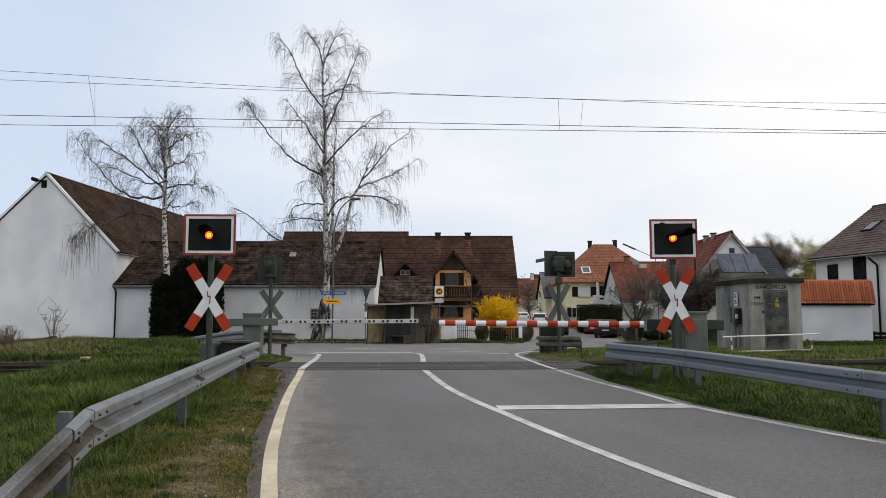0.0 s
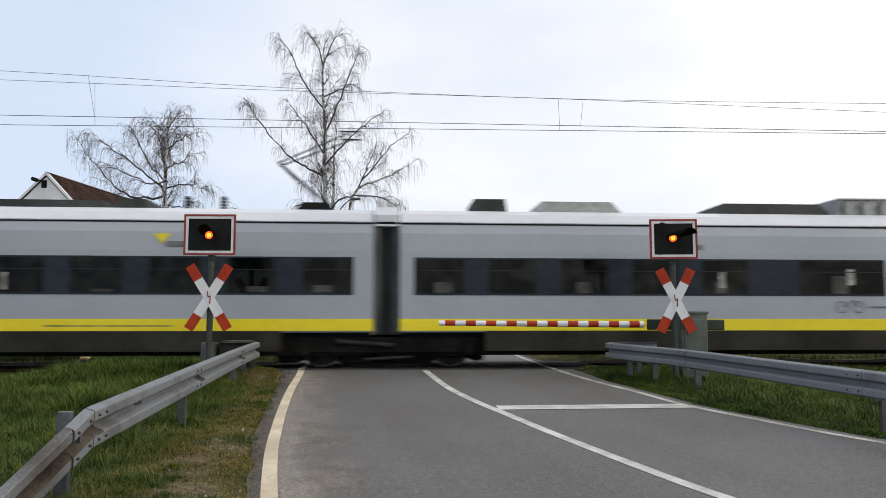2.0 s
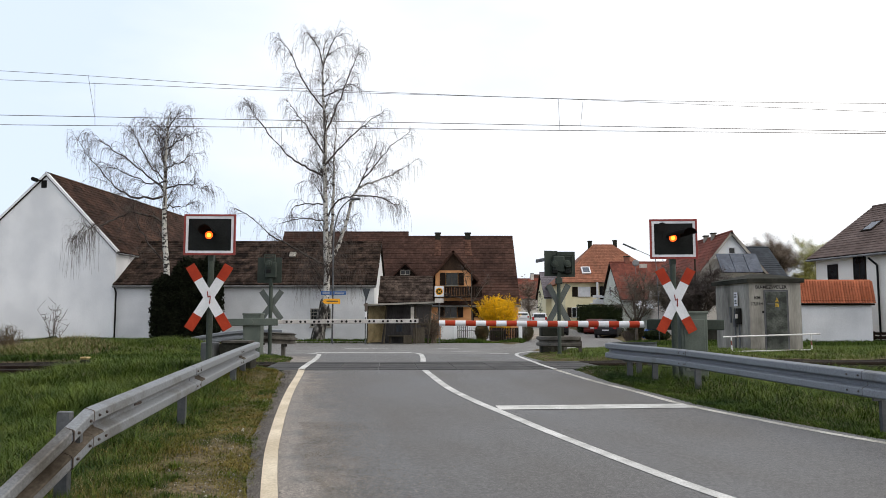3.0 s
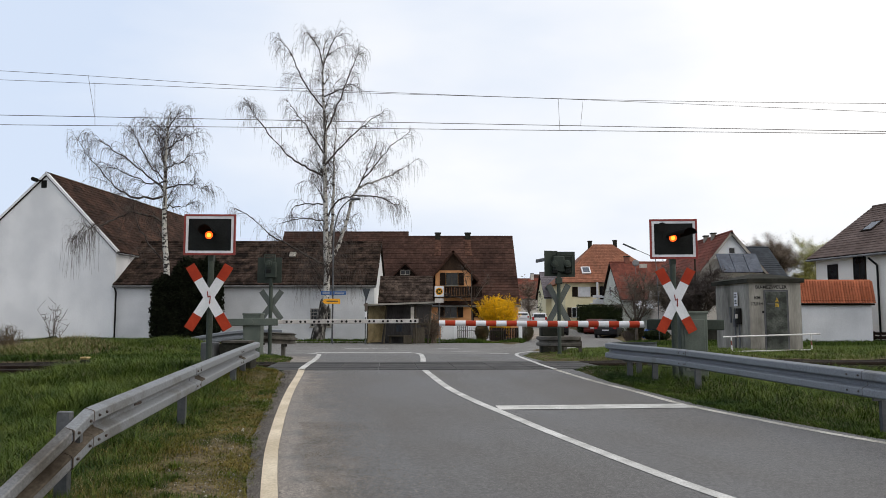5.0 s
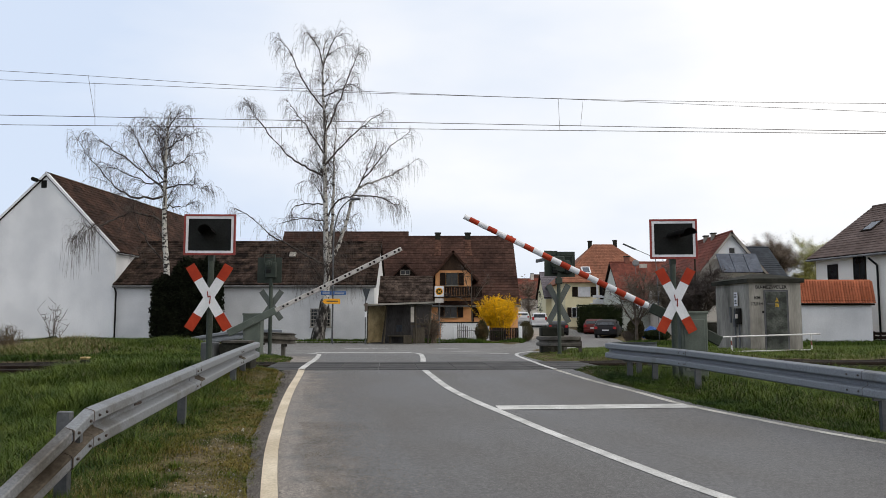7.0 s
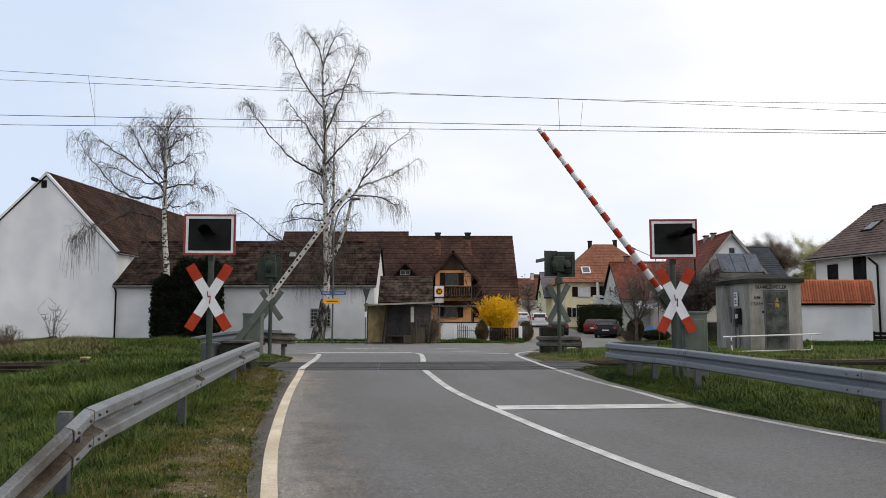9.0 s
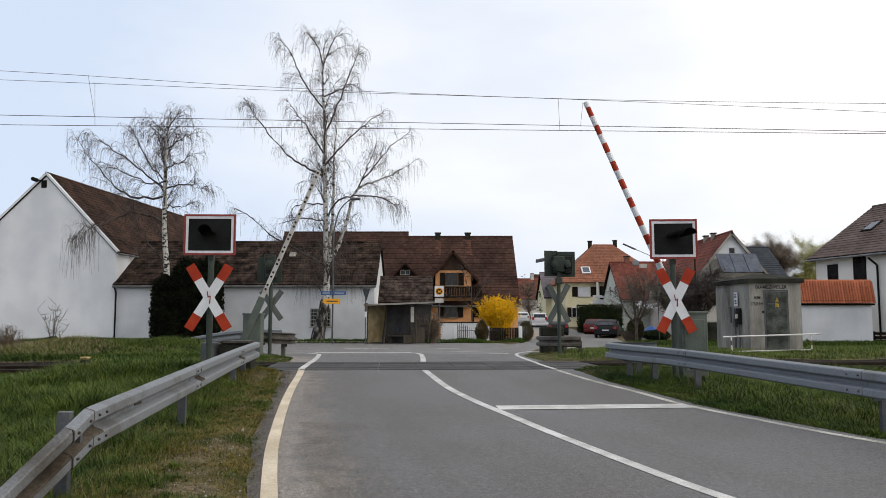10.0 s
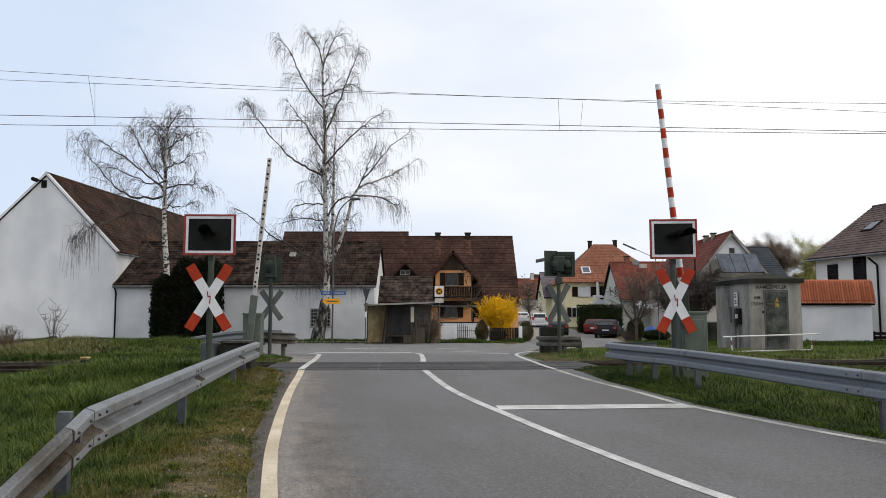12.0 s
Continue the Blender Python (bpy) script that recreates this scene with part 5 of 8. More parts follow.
def grow(rnd, start, way, length, steps, droop, wander=0.18):
    """A branch that wanders and bends down by droop on its way."""
    p, d = start.copy(), way.normalized()
    out = [p.copy()]
    for i in range(steps):
        d = (d + Vector((rnd.gauss(0, wander), rnd.gauss(0, wander), rnd.gauss(0, wander) - droop))).normalized()
        p = p + d * (length / steps)
        out.append(p.copy())
    return out


def bare_tree(name, label, base, trunk, limbs, seed, sub=7, fine=16, twig_len=1.3, droop=0.30, bark=None, r_trunk=0.2, r_limb=0.08, thin=0.007, sub_len=2.4, extra=0, extra_len=3.0, growth=None):
    """A bare tree: trunk and main limbs by their lines, side branches and hanging twigs grown on them."""
    rnd = random.Random(seed)
    t = thing(name, Matrix.Translation(base), label, "tree")
    base = Vector(base)
    rel = lambda pts: [Vector(p) - base for p in pts]
    stem = eased(rel(trunk))
    v, f = tubes([(stem, r_trunk, 0.025)], 10)
    raw("trunk", v, f, bark or BIRCH, t, smooth=True)
    carriers, boughs = [], []
    for k, pts in enumerate(limbs):
        line = eased(rel(pts), 6)
        boughs.append((line, r_limb * (0.6 + 0.12 * len(line) ** 0.5), 0.012))
        carriers.append((line, 1.0))
    for k in range(extra):
        i = rnd.randrange(int(len(stem) * 0.34), int(len(stem) * 0.78))
        a = rnd.uniform(0, 2 * math.pi)
        reach = extra_len * (1.3 - 0.95 * i / len(stem)) * rnd.uniform(0.6, 1.1)
        line = grow(rnd, stem[i], Vector((math.cos(a), math.sin(a), rnd.uniform(0.9, 1.7))), reach, 9, -0.01, 0.12)
        boughs.append((line, r_limb * 0.75, 0.010))
        carriers.append((line, 0.8))
    for bough in boughs:
        v, f = tubes([bough], 6)
        raw("limb", v, f, bark or BIRCH, t, smooth=True)
    carriers.append((stem[len(stem) // 2:], 0.45))
    side, twigs = [], []
    for line, size in carriers:
        n = len(line)
        for k in range(int(sub * size * n / 6)):
            i = rnd.randrange(max(1, n // 5), n)
            d = (line[min(i + 1, n - 1)] - line[i - 1]).normalized()
            away = Vector((rnd.gauss(0, 1), rnd.gauss(0, 1), rnd.gauss(0.75, 0.5))).normalized()
            ln = sub_len * rnd.uniform(0.45, 1.1) * (1.15 - 0.55 * i / n)
            b = grow(rnd, line[i], d * 0.75 + away * 0.9, ln, 5, 0.03, 0.2)
            side.append((b, 0.022, 0.008))
            for q in range(fine):
                j = rnd.randrange(1, len(b))
                dd = (b[j] - b[j - 1]).normalized()
                w = Vector((rnd.gauss(0, 1), rnd.gauss(0, 1), rnd.gauss(-0.45, 0.5)))
                twigs.append((grow(rnd, b[j] + (b[j - 1] - b[j]) * rnd.random(), dd * 0.7 + w * 0.55, twig_len * rnd.uniform(0.25, 1.1), 4, droop * rnd.choice((0.3, 0.6, 0.9, 1.3))), thin, thin * 0.6))
        for q in range(int(fine * 1.6 * size)):
            i = rnd.randrange(n // 2, n)
            w = Vector((rnd.gauss(0, 1), rnd.gauss(0, 1), rnd.gauss(-0.3, 0.5)))
            twigs.append((grow(rnd, line[i], w, twig_len * rnd.uniform(0.3, 0.9), 4, droop), thin, thin * 0.6))
    v, f = tubes(side, 4)
    tagged(raw("branchwork", v, f, growth or TWIG, t, "thin side branches"), kind="stuff")
    v, f = tubes(twigs, 3)
    tagged(raw("twigwork", v, f, growth or TWIG, t, "fine bare twigs"), kind="stuff")
    return t


def arch(rnd, start, way, length, steps, droop, wander):
    """A branch whose tip sags more and more: droop grows along it."""
    p, d = start.copy(), way.normalized()
    out = [p.copy()]
    for i in range(steps):
        k = droop * ((i + 1) / steps) ** 1.5
        d = (d + Vector((rnd.gauss(0, wander), rnd.gauss(0, wander), rnd.gauss(0, wander) - k))).normalized()
        p = p + d * (length / steps)
        out.append(p.copy())
    return out


def fork(rnd, d, angle):
    """A way that leaves d at an angle, to any side."""
    side = d.orthogonal().normalized()
    side = Matrix.Rotation(rnd.uniform(0, 2 * math.pi), 3, d) @ side
    return d * math.cos(angle) + side * math.sin(angle)


def weeping_birch(label, base, trunk, limbs, seed, r_trunk, r_limb, extra, extra_len, per_metre, sub_len, strand_len, strands=(), flare=0.0, bare=(), stems=(), low=0.34, kink=0.028):
    """A bare birch: trunk and limbs by their lines; boughs that leave them at sharp angles and arch over; twigs and thin strands that hang from these."""
    rnd = random.Random(seed)
    t = thing("birch", Matrix.Translation(base), label, "tree")
    base = Vector(base)
    rel = lambda pts: [Vector(p) - base for p in pts]
    stem = eased(rel(trunk))
    for i, p in enumerate(stem[4:], 4):
        p.x += rnd.gauss(0, 0.03)
    v, f = tubes([(stem, r_trunk, 0.02)], 10)
    v = [(stem[i // 10].x + (p[0] - stem[i // 10].x) * (1 + flare * max(0.0, 1 - p[2] / 2.2)), p[1], p[2]) for i, p in enumerate(v)]
    raw("trunk", v, f, BIRCH, t, "white birch bark with black scars", smooth=True)
    if flare:
        foot = [q for q in stem if q.z < 2.6]
        cuff = []
        for i, q in enumerate(foot):
            for s in range(14):
                a = 2 * math.pi * s / 14
                rr = r_trunk * (1 + flare * max(0.0, 1 - q.z / 2.2)) * (1.04 - 0.02 * i / len(foot)) * (1 if i < len(foot) - 1 else 0.97)
                dz = (0.35 * math.sin(a * 3 + 1) + 0.3 * math.sin(a * 7)) * (i / (len(foot) - 1)) ** 2
                cuff.append((q.x + rr * math.cos(a), q.y + rr * math.sin(a), q.z + dz))
        raw("root_bark", cuff, [(i * 14 + s, i * 14 + (s + 1) % 14, (i + 1) * 14 + (s + 1) % 14, (i + 1) * 14 + s) for i in range(len(foot) - 1) for s in range(14)], ROOT_BARK, t, "dark fissured bark at the foot", smooth=True)
    carriers, boughs = [], []
    for k, pts in enumerate(limbs):
        pts = rel(pts)
        root = min(stem + [q for c in carriers for q in c[0]], key=lambda q: (q - pts[0]).length)
        pts[0] = root.copy() if (root - pts[0]).length < 0.8 else pts[0]
        pts[-1] = pts[-1] + (pts[-2] - pts[-1]).normalized() * min(0.4, (pts[-2] - pts[-1]).length * 0.5)
        line = eased(pts, 6)
        for p in line[2:-1]:
            p += Vector((rnd.gauss(0, kink), rnd.gauss(0, kink), rnd.gauss(0, kink)))
        reach = sum((b - a).length for a, b in zip(line, line[1:]))
        boughs.append((line, r_limb * min(1.15, 0.45 + 0.09 * reach), 0.011))
        carriers.append((line, 0.45 if k in bare else 1.0, reach))
    for k in range(extra):
        i = rnd.randrange(int(len(stem) * low), int(len(stem) * 0.9))
        a = rnd.uniform(0, 2 * math.pi)
        reach = extra_len * (1.25 - 0.95 * i / len(stem)) * rnd.uniform(0.6, 1.1)
        line = arch(rnd, stem[i], Vector((math.cos(a), math.sin(a), rnd.uniform(1.4, 2.8))), reach, 10, 0.02, 0.07)
        boughs.append((line, r_limb * 0.6, 0.009))
        carriers.append((line, 0.9, reach))
    for k, (line, r0, r1) in enumerate(boughs):
        pale = k in stems
        v, f = tubes([(line, 0.15 if pale else r0, r1)], 8 if pale else 6)
        raw("limb", v, f, BIRCH if pale else LIMB_BARK, t, "white-barked second stem" if pale else "dark limb", smooth=True)
    top = stem[int(len(stem) * 0.55):]
    carriers.append((top, 0.9, sum((b - a).length for a, b in zip(top, top[1:]))))
    side, twigs, hair = [], [], []

    def drape(b, n_twig, length):
        for q in range(n_twig):
            j = rnd.randrange(1, len(b))
            at = b[j] + (b[j - 1] - b[j]) * rnd.random()
            dd = (b[j] - b[j - 1]).normalized()
            c = arch(rnd, at, fork(rnd, dd, rnd.uniform(0.35, 0.85)), length * rnd.uniform(0.4, 1.15), 5, 0.85, 0.12)
            twigs.append((c, 0.0075, 0.0045))
            for h in range(rnd.choice((3, 4, 5))):
                j2 = rnd.randrange(1, len(c))
                dd2 = (c[j2] - c[j2 - 1]).normalized()
                hair.append((arch(rnd, c[j2], fork(rnd, dd2, rnd.uniform(0.3, 0.8)), strand_len * rnd.uniform(0.3, 1.4), 5, 1.9, 0.07), 0.0044, 0.0030))

    for line, size, reach in carriers:
        n = len(line)
        for k in range(max(3, int(per_metre * size * reach))):
            i = min(n - 1, max(1, int(n * (0.16 + 0.84 * rnd.random() ** 1.1))))
            d = (line[min(i + 1, n - 1)] - line[i - 1]).normalized()
            w = fork(rnd, d, rnd.uniform(0.35, 0.8)) + Vector((0, 0, 0.16))
            ln = sub_len * rnd.uniform(0.45, 1.1) * (1.25 - 0.80 * i / n) * (0.75 if line is top else 1.0)
            b = arch(rnd, line[i], w, ln, 6, 0.24, 0.10)
            side.append((b, 0.016, 0.006))
            drape(b, int(2 + ln * 2.6), 0.75)
        drape(line[n // 2:], int(reach * 1.6), 0.8)
    for x, y, z, ln, n in strands:
        for k in range(n):
            s0 = Vector((x + rnd.gauss(0, 0.35), y + rnd.gauss(0, 0.4), z + rnd.gauss(0, 0.25))) - base
            hair.append((grow(rnd, s0, Vector((rnd.gauss(0, 0.25), rnd.gauss(0, 0.25), -1)), ln * rnd.uniform(0.5, 1.1), 6, 0.5, 0.08), 0.007, 0.004))
    for nm, lines, sides, lb in (("branchwork", side, 4, "thin dark side branches"), ("twigwork", twigs, 3, "fine arching bare twigs"), ("hanging_growth", hair, 3, "hair-thin hanging twigs")):
        v, f = tubes(lines, sides)
        tagged(raw(nm, v, f, TWIG, t, lb), kind="stuff")
    return t


def V(Y, *pts):
    return [(x, Y + dy, z) for x, dy, z in pts]


weeping_birch("tall bare birch with white bark and hanging twigs", (-7.86, 48, -0.3),
          V(48, (-7.86, 0, -0.3), (-7.71, 0, 0.73), (-7.53, 0, 1.56), (-7.36, 0, 2.99), (-7.31, 0, 4.43), (-7.50, 0, 9.29), (-7.57, 0, 12.99), (-7.72, 0, 16.74), (-7.66, 0, 19.2)),
          [V(48, (-7.85, 0, 10.02), (-8.69, 0.3, 10.82), (-9.99, 0.6, 11.63), (-11.60, 1, 13.49), (-12.44, 1.1, 14.54), (-12.99, 1.2, 15.54)),
           V(48, (-7.82, 0, 14.61), (-8.90, -0.4, 16.24), (-9.74, -0.6, 18.05), (-10.59, -0.7, 19.06)),
           V(48, (-7.73, 0, 11.75), (-8.58, -0.5, 13.11), (-9.39, -0.8, 14.26), (-10.18, -0.9, 15.22)),
           V(48, (-7.46, 0, 13.36), (-6.69, 0.5, 15.38), (-6.01, 0.8, 17.52), (-5.37, 1, 19.01)),
           V(48, (-7.37, 0, 11.01), (-6.12, -0.8, 12.18), (-4.65, -1.2, 13.42), (-3.51, -1.3, 14.12)),
           V(48, (-7.35, 0.1, 4.76), (-7.17, 0.3, 5.97), (-7.06, 0.4, 7.91), (-7.02, 0.5, 10.36), (-6.96, 0.5, 12.83), (-6.93, 0.5, 15.0)),
           V(48, (-7.30, 0.1, 4.60), (-6.74, 0.2, 5.48), (-6.28, 0.3, 6.94), (-5.87, 0.4, 8.52), (-5.46, 0.5, 9.5), (-4.13, 0.6, 10.05), (-2.92, 0.7, 10.6), (-1.24, 0.8, 11.75)),
           V(48, (-7.31, 0, 7.73), (-6.84, -0.1, 8.4), (-6.06, -0.2, 8.82), (-4.85, -0.3, 8.86), (-3.88, -0.3, 8.74), (-3.15, -0.3, 8.34), (-2.44, -0.3, 8.22)),
           V(48, (-5.46, 0.5, 9.5), (-4.98, 0.4, 10.6), (-4.51, 0.3, 11.71), (-4.1, 0.2, 12.9)),
           V(48, (-5.20, 0.5, 9.9), (-4.33, 0.4, 11.0), (-3.33, 0.2, 12.2), (-1.98, 0, 13.15)),
           V(48, (-7.71, 0, 7.21), (-8.44, -0.8, 7.35), (-9.58, -1, 7.16), (-10.28, -1, 6.97)),
           V(48, (-7.72, 0, 8.11), (-8.70, 0.6, 8.52), (-9.59, 0.8, 8.31), (-10.15, 0.8, 7.56)),
           V(48, (-7.38, 0, 4.28), (-8.54, -0.3, 5.06), (-9.63, -0.6, 5.72), (-10.73, -0.8, 6.33), (-11.46, -0.9, 7.06), (-12.57, -1, 7.79), (-13.4, -1, 8.09)),
           V(48, (-7.60, 0, 16.74), (-8.09, 0.4, 18.66), (-8.60, 0.6, 19.4), (-8.80, 0.6, 19.7)),
           V(48, (-7.61, 0, 17.25), (-7.18, -0.4, 18.62), (-6.90, -0.6, 19.0), (-6.80, -0.6, 19.3)),
           V(48, (-7.48, 0, 15.24), (-6.23, -0.3, 15.90), (-5.00, -0.4, 16.24))], 3, r_trunk=0.33, r_limb=0.068, extra=32, extra_len=3.0, per_metre=2.9, sub_len=1.5, strand_len=0.85, flare=0.35, bare=(10, 11, 12), stems=(5, 6),
          strands=((-2.8, 47.8, 8.3, 1.6, 14), (-1.9, 48.9, 11.4, 1.4, 10), (-9.3, 47.0, 7.1, 1.4, 12), (-8.9, 47.6, 4.4, 2.4, 30), (-5.3, 47.8, 4.2, 2.2, 22), (-8.2, 47.6, 4.0, 1.9, 12), (-10.6, 47.2, 6.4, 1.5, 8)))
weeping_birch("smaller bare birch leaning over the barn", (-17.52, 48.9, -0.3),
          V(48.9, (-17.52, 0, -0.3), (-17.67, 0, 2.54), (-17.78, 0, 4.50), (-18.02, 0, 7.95), (-18.06, 0, 10.44), (-18.05, 0, 12.46), (-18.00, 0, 13.72), (-17.83, 0, 14.86)),
          [V(48.9, (-17.94, 0, 4.74), (-18.95, -0.5, 6.16), (-19.51, -0.9, 7.46), (-19.77, -1.1, 8.77)),
           V(48.9, (-18.12, 0, 10.19), (-19.32, 0.3, 11.38), (-20.17, 0.4, 12.93), (-20.65, 0.4, 13.82)),
           V(48.9, (-18.08, 0, 11.95), (-18.97, 0.5, 13.34), (-19.59, 0.6, 14.26)),
           V(48.9, (-18.03, 0, 11.95), (-17.04, 0.4, 13.01), (-15.97, 0.5, 13.85)),
           V(48.9, (-18.00, 0, 9.44), (-16.66, -0.4, 9.72), (-15.74, -0.6, 9.64), (-14.95, -0.6, 9.22)),
           V(48.9, (-17.99, 0, 8.45), (-17.02, 0.4, 8.38), (-15.95, 0.5, 8.90)),
           V(48.9, (-18.08, 0, 8.94), (-19.78, -0.5, 8.86), (-21.36, -0.9, 10.02), (-22.79, -1.1, 11.71), (-23.45, -1.1, 12.94)),
           V(48.9, (-18.10, 0, 9.44), (-19.77, -0.4, 10.86), (-21.45, -0.6, 12.19), (-22.91, -0.7, 13.04)),
           V(48.9, (-18.02, 0, 7.21), (-19.45, -0.9, 7.82), (-21.20, -1.8, 7.10), (-22.22, -2.1, 6.70), (-22.88, -2.2, 5.75)),
           V(48.9, (-18.08, 0, 10.94), (-16.72, -0.4, 11.36), (-15.96, -0.5, 11.84)),
           V(48.9, (-18.09, 0, 9.94), (-19.31, 0.4, 10.02), (-21.21, 0.7, 10.83), (-22.53, 0.8, 11.36))], 8, r_trunk=0.25, r_limb=0.068, extra=18, extra_len=3.2, per_metre=3.2, sub_len=1.7, strand_len=0.7, kink=0.055,
          strands=((-23.4, 47.8, 12.7, 1.2, 10), (-22.6, 46.7, 6.1, 2.3, 34), (-21.8, 46.8, 6.7, 2.3, 30), (-22.7, 47.8, 11.5, 1.3, 10)))


def foliage(name, n, sampler, size, material, parent=None, label="", seed=1):
    """A crown of many small leaves, each a bent pair of triangles."""
    rnd = random.Random(seed)
    verts, faces = [], []
    for i in range(n):
        p = Vector(sampler(rnd))
        a = Vector((rnd.gauss(0, 1), rnd.gauss(0, 1), rnd.gauss(0, 1))).normalized()
        b = a.orthogonal().normalized()
        s = size * rnd.uniform(0.5, 1.3)
        k = len(verts)
        verts += [tuple(p - a * s), tuple(p + b * s * 0.45), tuple(p + a * s), tuple(p - b * s * 0.45 + a.cross(b) * s * 0.25)]
        faces += [(k, k + 1, k + 2), (k, k + 2, k + 3)]
    return tagged(raw(name, verts, faces, material, parent, label), kind="stuff" if parent else "")


def in_ball(c, r, squash=1.0, rough=0.35, seed=0):
    """Points near the surface of an uneven rounded mass."""
    lumps = [(Vector((random.Random(seed + i).gauss(0, 1), random.Random(seed + i + 50).gauss(0, 1), random.Random(seed + i + 90).gauss(0, 1))).normalized(), random.Random(seed + i + 7).uniform(-rough, rough)) for i in range(9)]

    def sample(rnd):
        d = Vector((rnd.gauss(0, 1), rnd.gauss(0, 1), rnd.gauss(0, 1))).normalized()
        k = 1 + sum(w * max(0, d.dot(v)) ** 4 for v, w in lumps)
        q = d * r * k * rnd.uniform(0.45, 1.0) ** 0.5
        return (c[0] + q.x, c[1] + q.y, max(0.02, c[2] + q.z * squash))
    return sample


def bush(label, at, r, h, material, n, leaf, seed, category="bush", name="bush"):
    b = thing(name, Matrix.Translation(at), label, category)
    rnd = random.Random(seed)
    stems = [(grow(rnd, Vector((rnd.gauss(0, r * 0.15), rnd.gauss(0, r * 0.15), 0)), Vector((rnd.gauss(0, 0.5), rnd.gauss(0, 0.5), 1)), h * rnd.uniform(0.6, 0.95), 4, -0.02, 0.1), 0.025, 0.006) for i in range(14)]
    v, f = tubes(stems, 4)
    raw("stems", v, f, BARK, b)
    foliage("leaves", n, in_ball((0, 0, h * 0.52), r, h / (2 * r), 0.3, seed), leaf, material, b, seed=seed)
    return b


def forsythia(at, r, h, seed):
    """A flowering shrub: arching stems beset with small blossoms."""
    b = thing("forsythia_bush", Matrix.Translation(at), "forsythia bush in full yellow blossom", "bush")
    rnd = random.Random(seed)
    lines, pts = [], []
    for i in range(230):
        a = rnd.uniform(0, 2 * math.pi)
        tilt = rnd.uniform(0, 0.55)
        g0 = Vector((rnd.gauss(0, r * 0.2), rnd.gauss(0, r * 0.2), 0))
        b0 = grow(rnd, g0, Vector((math.cos(a) * tilt, math.sin(a) * tilt, 1)), h * rnd.uniform(0.65, 1.10), 6, 0.012, 0.06)
        lines.append((b0, 0.012, 0.004))
        pts += [(p, q) for p, q in zip(b0[1:], b0[2:])]
    v, f = tubes(lines, 3)
    raw("stems", v, f, BARK, b)

    def smp(rnd2):
        if rnd2.random() < 0.14:
            d = Vector((rnd2.gauss(0, 1), rnd2.gauss(0, 1), rnd2.gauss(0, 1))).normalized() * rnd2.uniform(0.55, 1.0) ** 0.5
            k = 1 + 0.10 * math.sin(d.x * 5) * math.sin(d.z * 4 + 1)
            return (d.x * r * k, d.y * r * k, h - 1.0 + d.z * 1.0 * k)
        p, q = rnd2.choice(pts)
        c = p + (q - p) * rnd2.random()
        return (c.x + rnd2.gauss(0, 0.06), c.y + rnd2.gauss(0, 0.06), c.z + rnd2.gauss(0, 0.05))
    foliage("blossoms", 34000, smp, 0.05, FORSYTHIA, b, seed=seed)


forsythia((3.78, 52, -0.4), 1.28, 3.0, 4)
thuja = thing("conifer_hedge", pose(-15.45, 47, -0.4), "tall dark dense conifer hedge against the barn", "hedge")
raw("trunk", *tubes([([Vector((x, 0, 0)), Vector((x + 0.1, 0, 2.0)), Vector((x, 0, 3.8))], 0.12, 0.03) for x in (-1.2, -0.2, 0.8)], 6), BARK, thuja)


def thuja_mass(rnd):
    x = rnd.uniform(-2.25, 1.75)
    top = 4.55 + 0.5 * min(1.0, max(0.0, x + 1.4)) - (0.20 if x < 0 else 0.04) * x ** 2 - 0.16 * math.sin(x * 4) - 0.12 * math.sin(x * 9)
    z = rnd.uniform(0.0, 1.0) ** 0.8 * top
    e = 1.0 - 0.06 * (z / top) ** 3
    return (x * e + rnd.gauss(0, 0.05), rnd.uniform(-0.9, 0.9) * e, z + rnd.gauss(0, 0.07))


foliage("leaves", 40000, thuja_mass, 0.12, THUJA, thuja, seed=2)

# ---- the train ----
train = thing("train", Matrix.Identity(4), "silver three-car electric train with yellow doors and stripe", "train")
train.scale = (1.0, 1.0, 0.98)
SECT = [(-1.42, 0.80), (-1.45, 0.85), (-1.45, 2.55), (-1.43, 2.95), (-1.36, 3.20), (-1.20, 3.40), (-0.9, 3.52), (0, 3.58), (0.9, 3.52), (1.20, 3.40), (1.36, 3.20), (1.43, 2.95), (1.45, 2.55), (1.45, 0.85), (1.42, 0.80)]


def ring(x, wide=1.0, top=3.58, low=0.80):
    out = []
    for y, z in SECT:
        k = (z - 0.80) / (3.58 - 0.80)
        out.append(Vector((x, y * wide, low + k * (top - low))))
    return out


def side_plate(x0, x1, z0, z1, proud, e=-1):
    """A plate on one flank of the train; e: -1 or 1."""
    return box(bmesh.new(), x0, e * 1.40, z0, x1, e * (1.451 + proud), z1)


def rounded_plate(x0, x1, z0, z1, r, proud, e=-1):
    """A plate with round corners on one flank of the train."""
    pts = []
    for cx, cz, t0 in ((x1 - r, z1 - r, 0), (x0 + r, z1 - r, 90), (x0 + r, z0 + r, 180), (x1 - r, z0 + r, 270)):
        pts += [(cx + r * math.cos(radians(t0 + 22.5 * i)), cz + r * math.sin(radians(t0 + 22.5 * i))) for i in range(5)]
    return prism(bmesh.new(), pts, "y", *sorted((e * 1.40, e * (1.451 + proud))))


def flanks(name, x0, x1, z0, z1, proud, material, parent, label=""):
    for e in (-1, 1):
        part(name, side_plate(x0, x1, z0, z1, proud, e), material, parent, label)


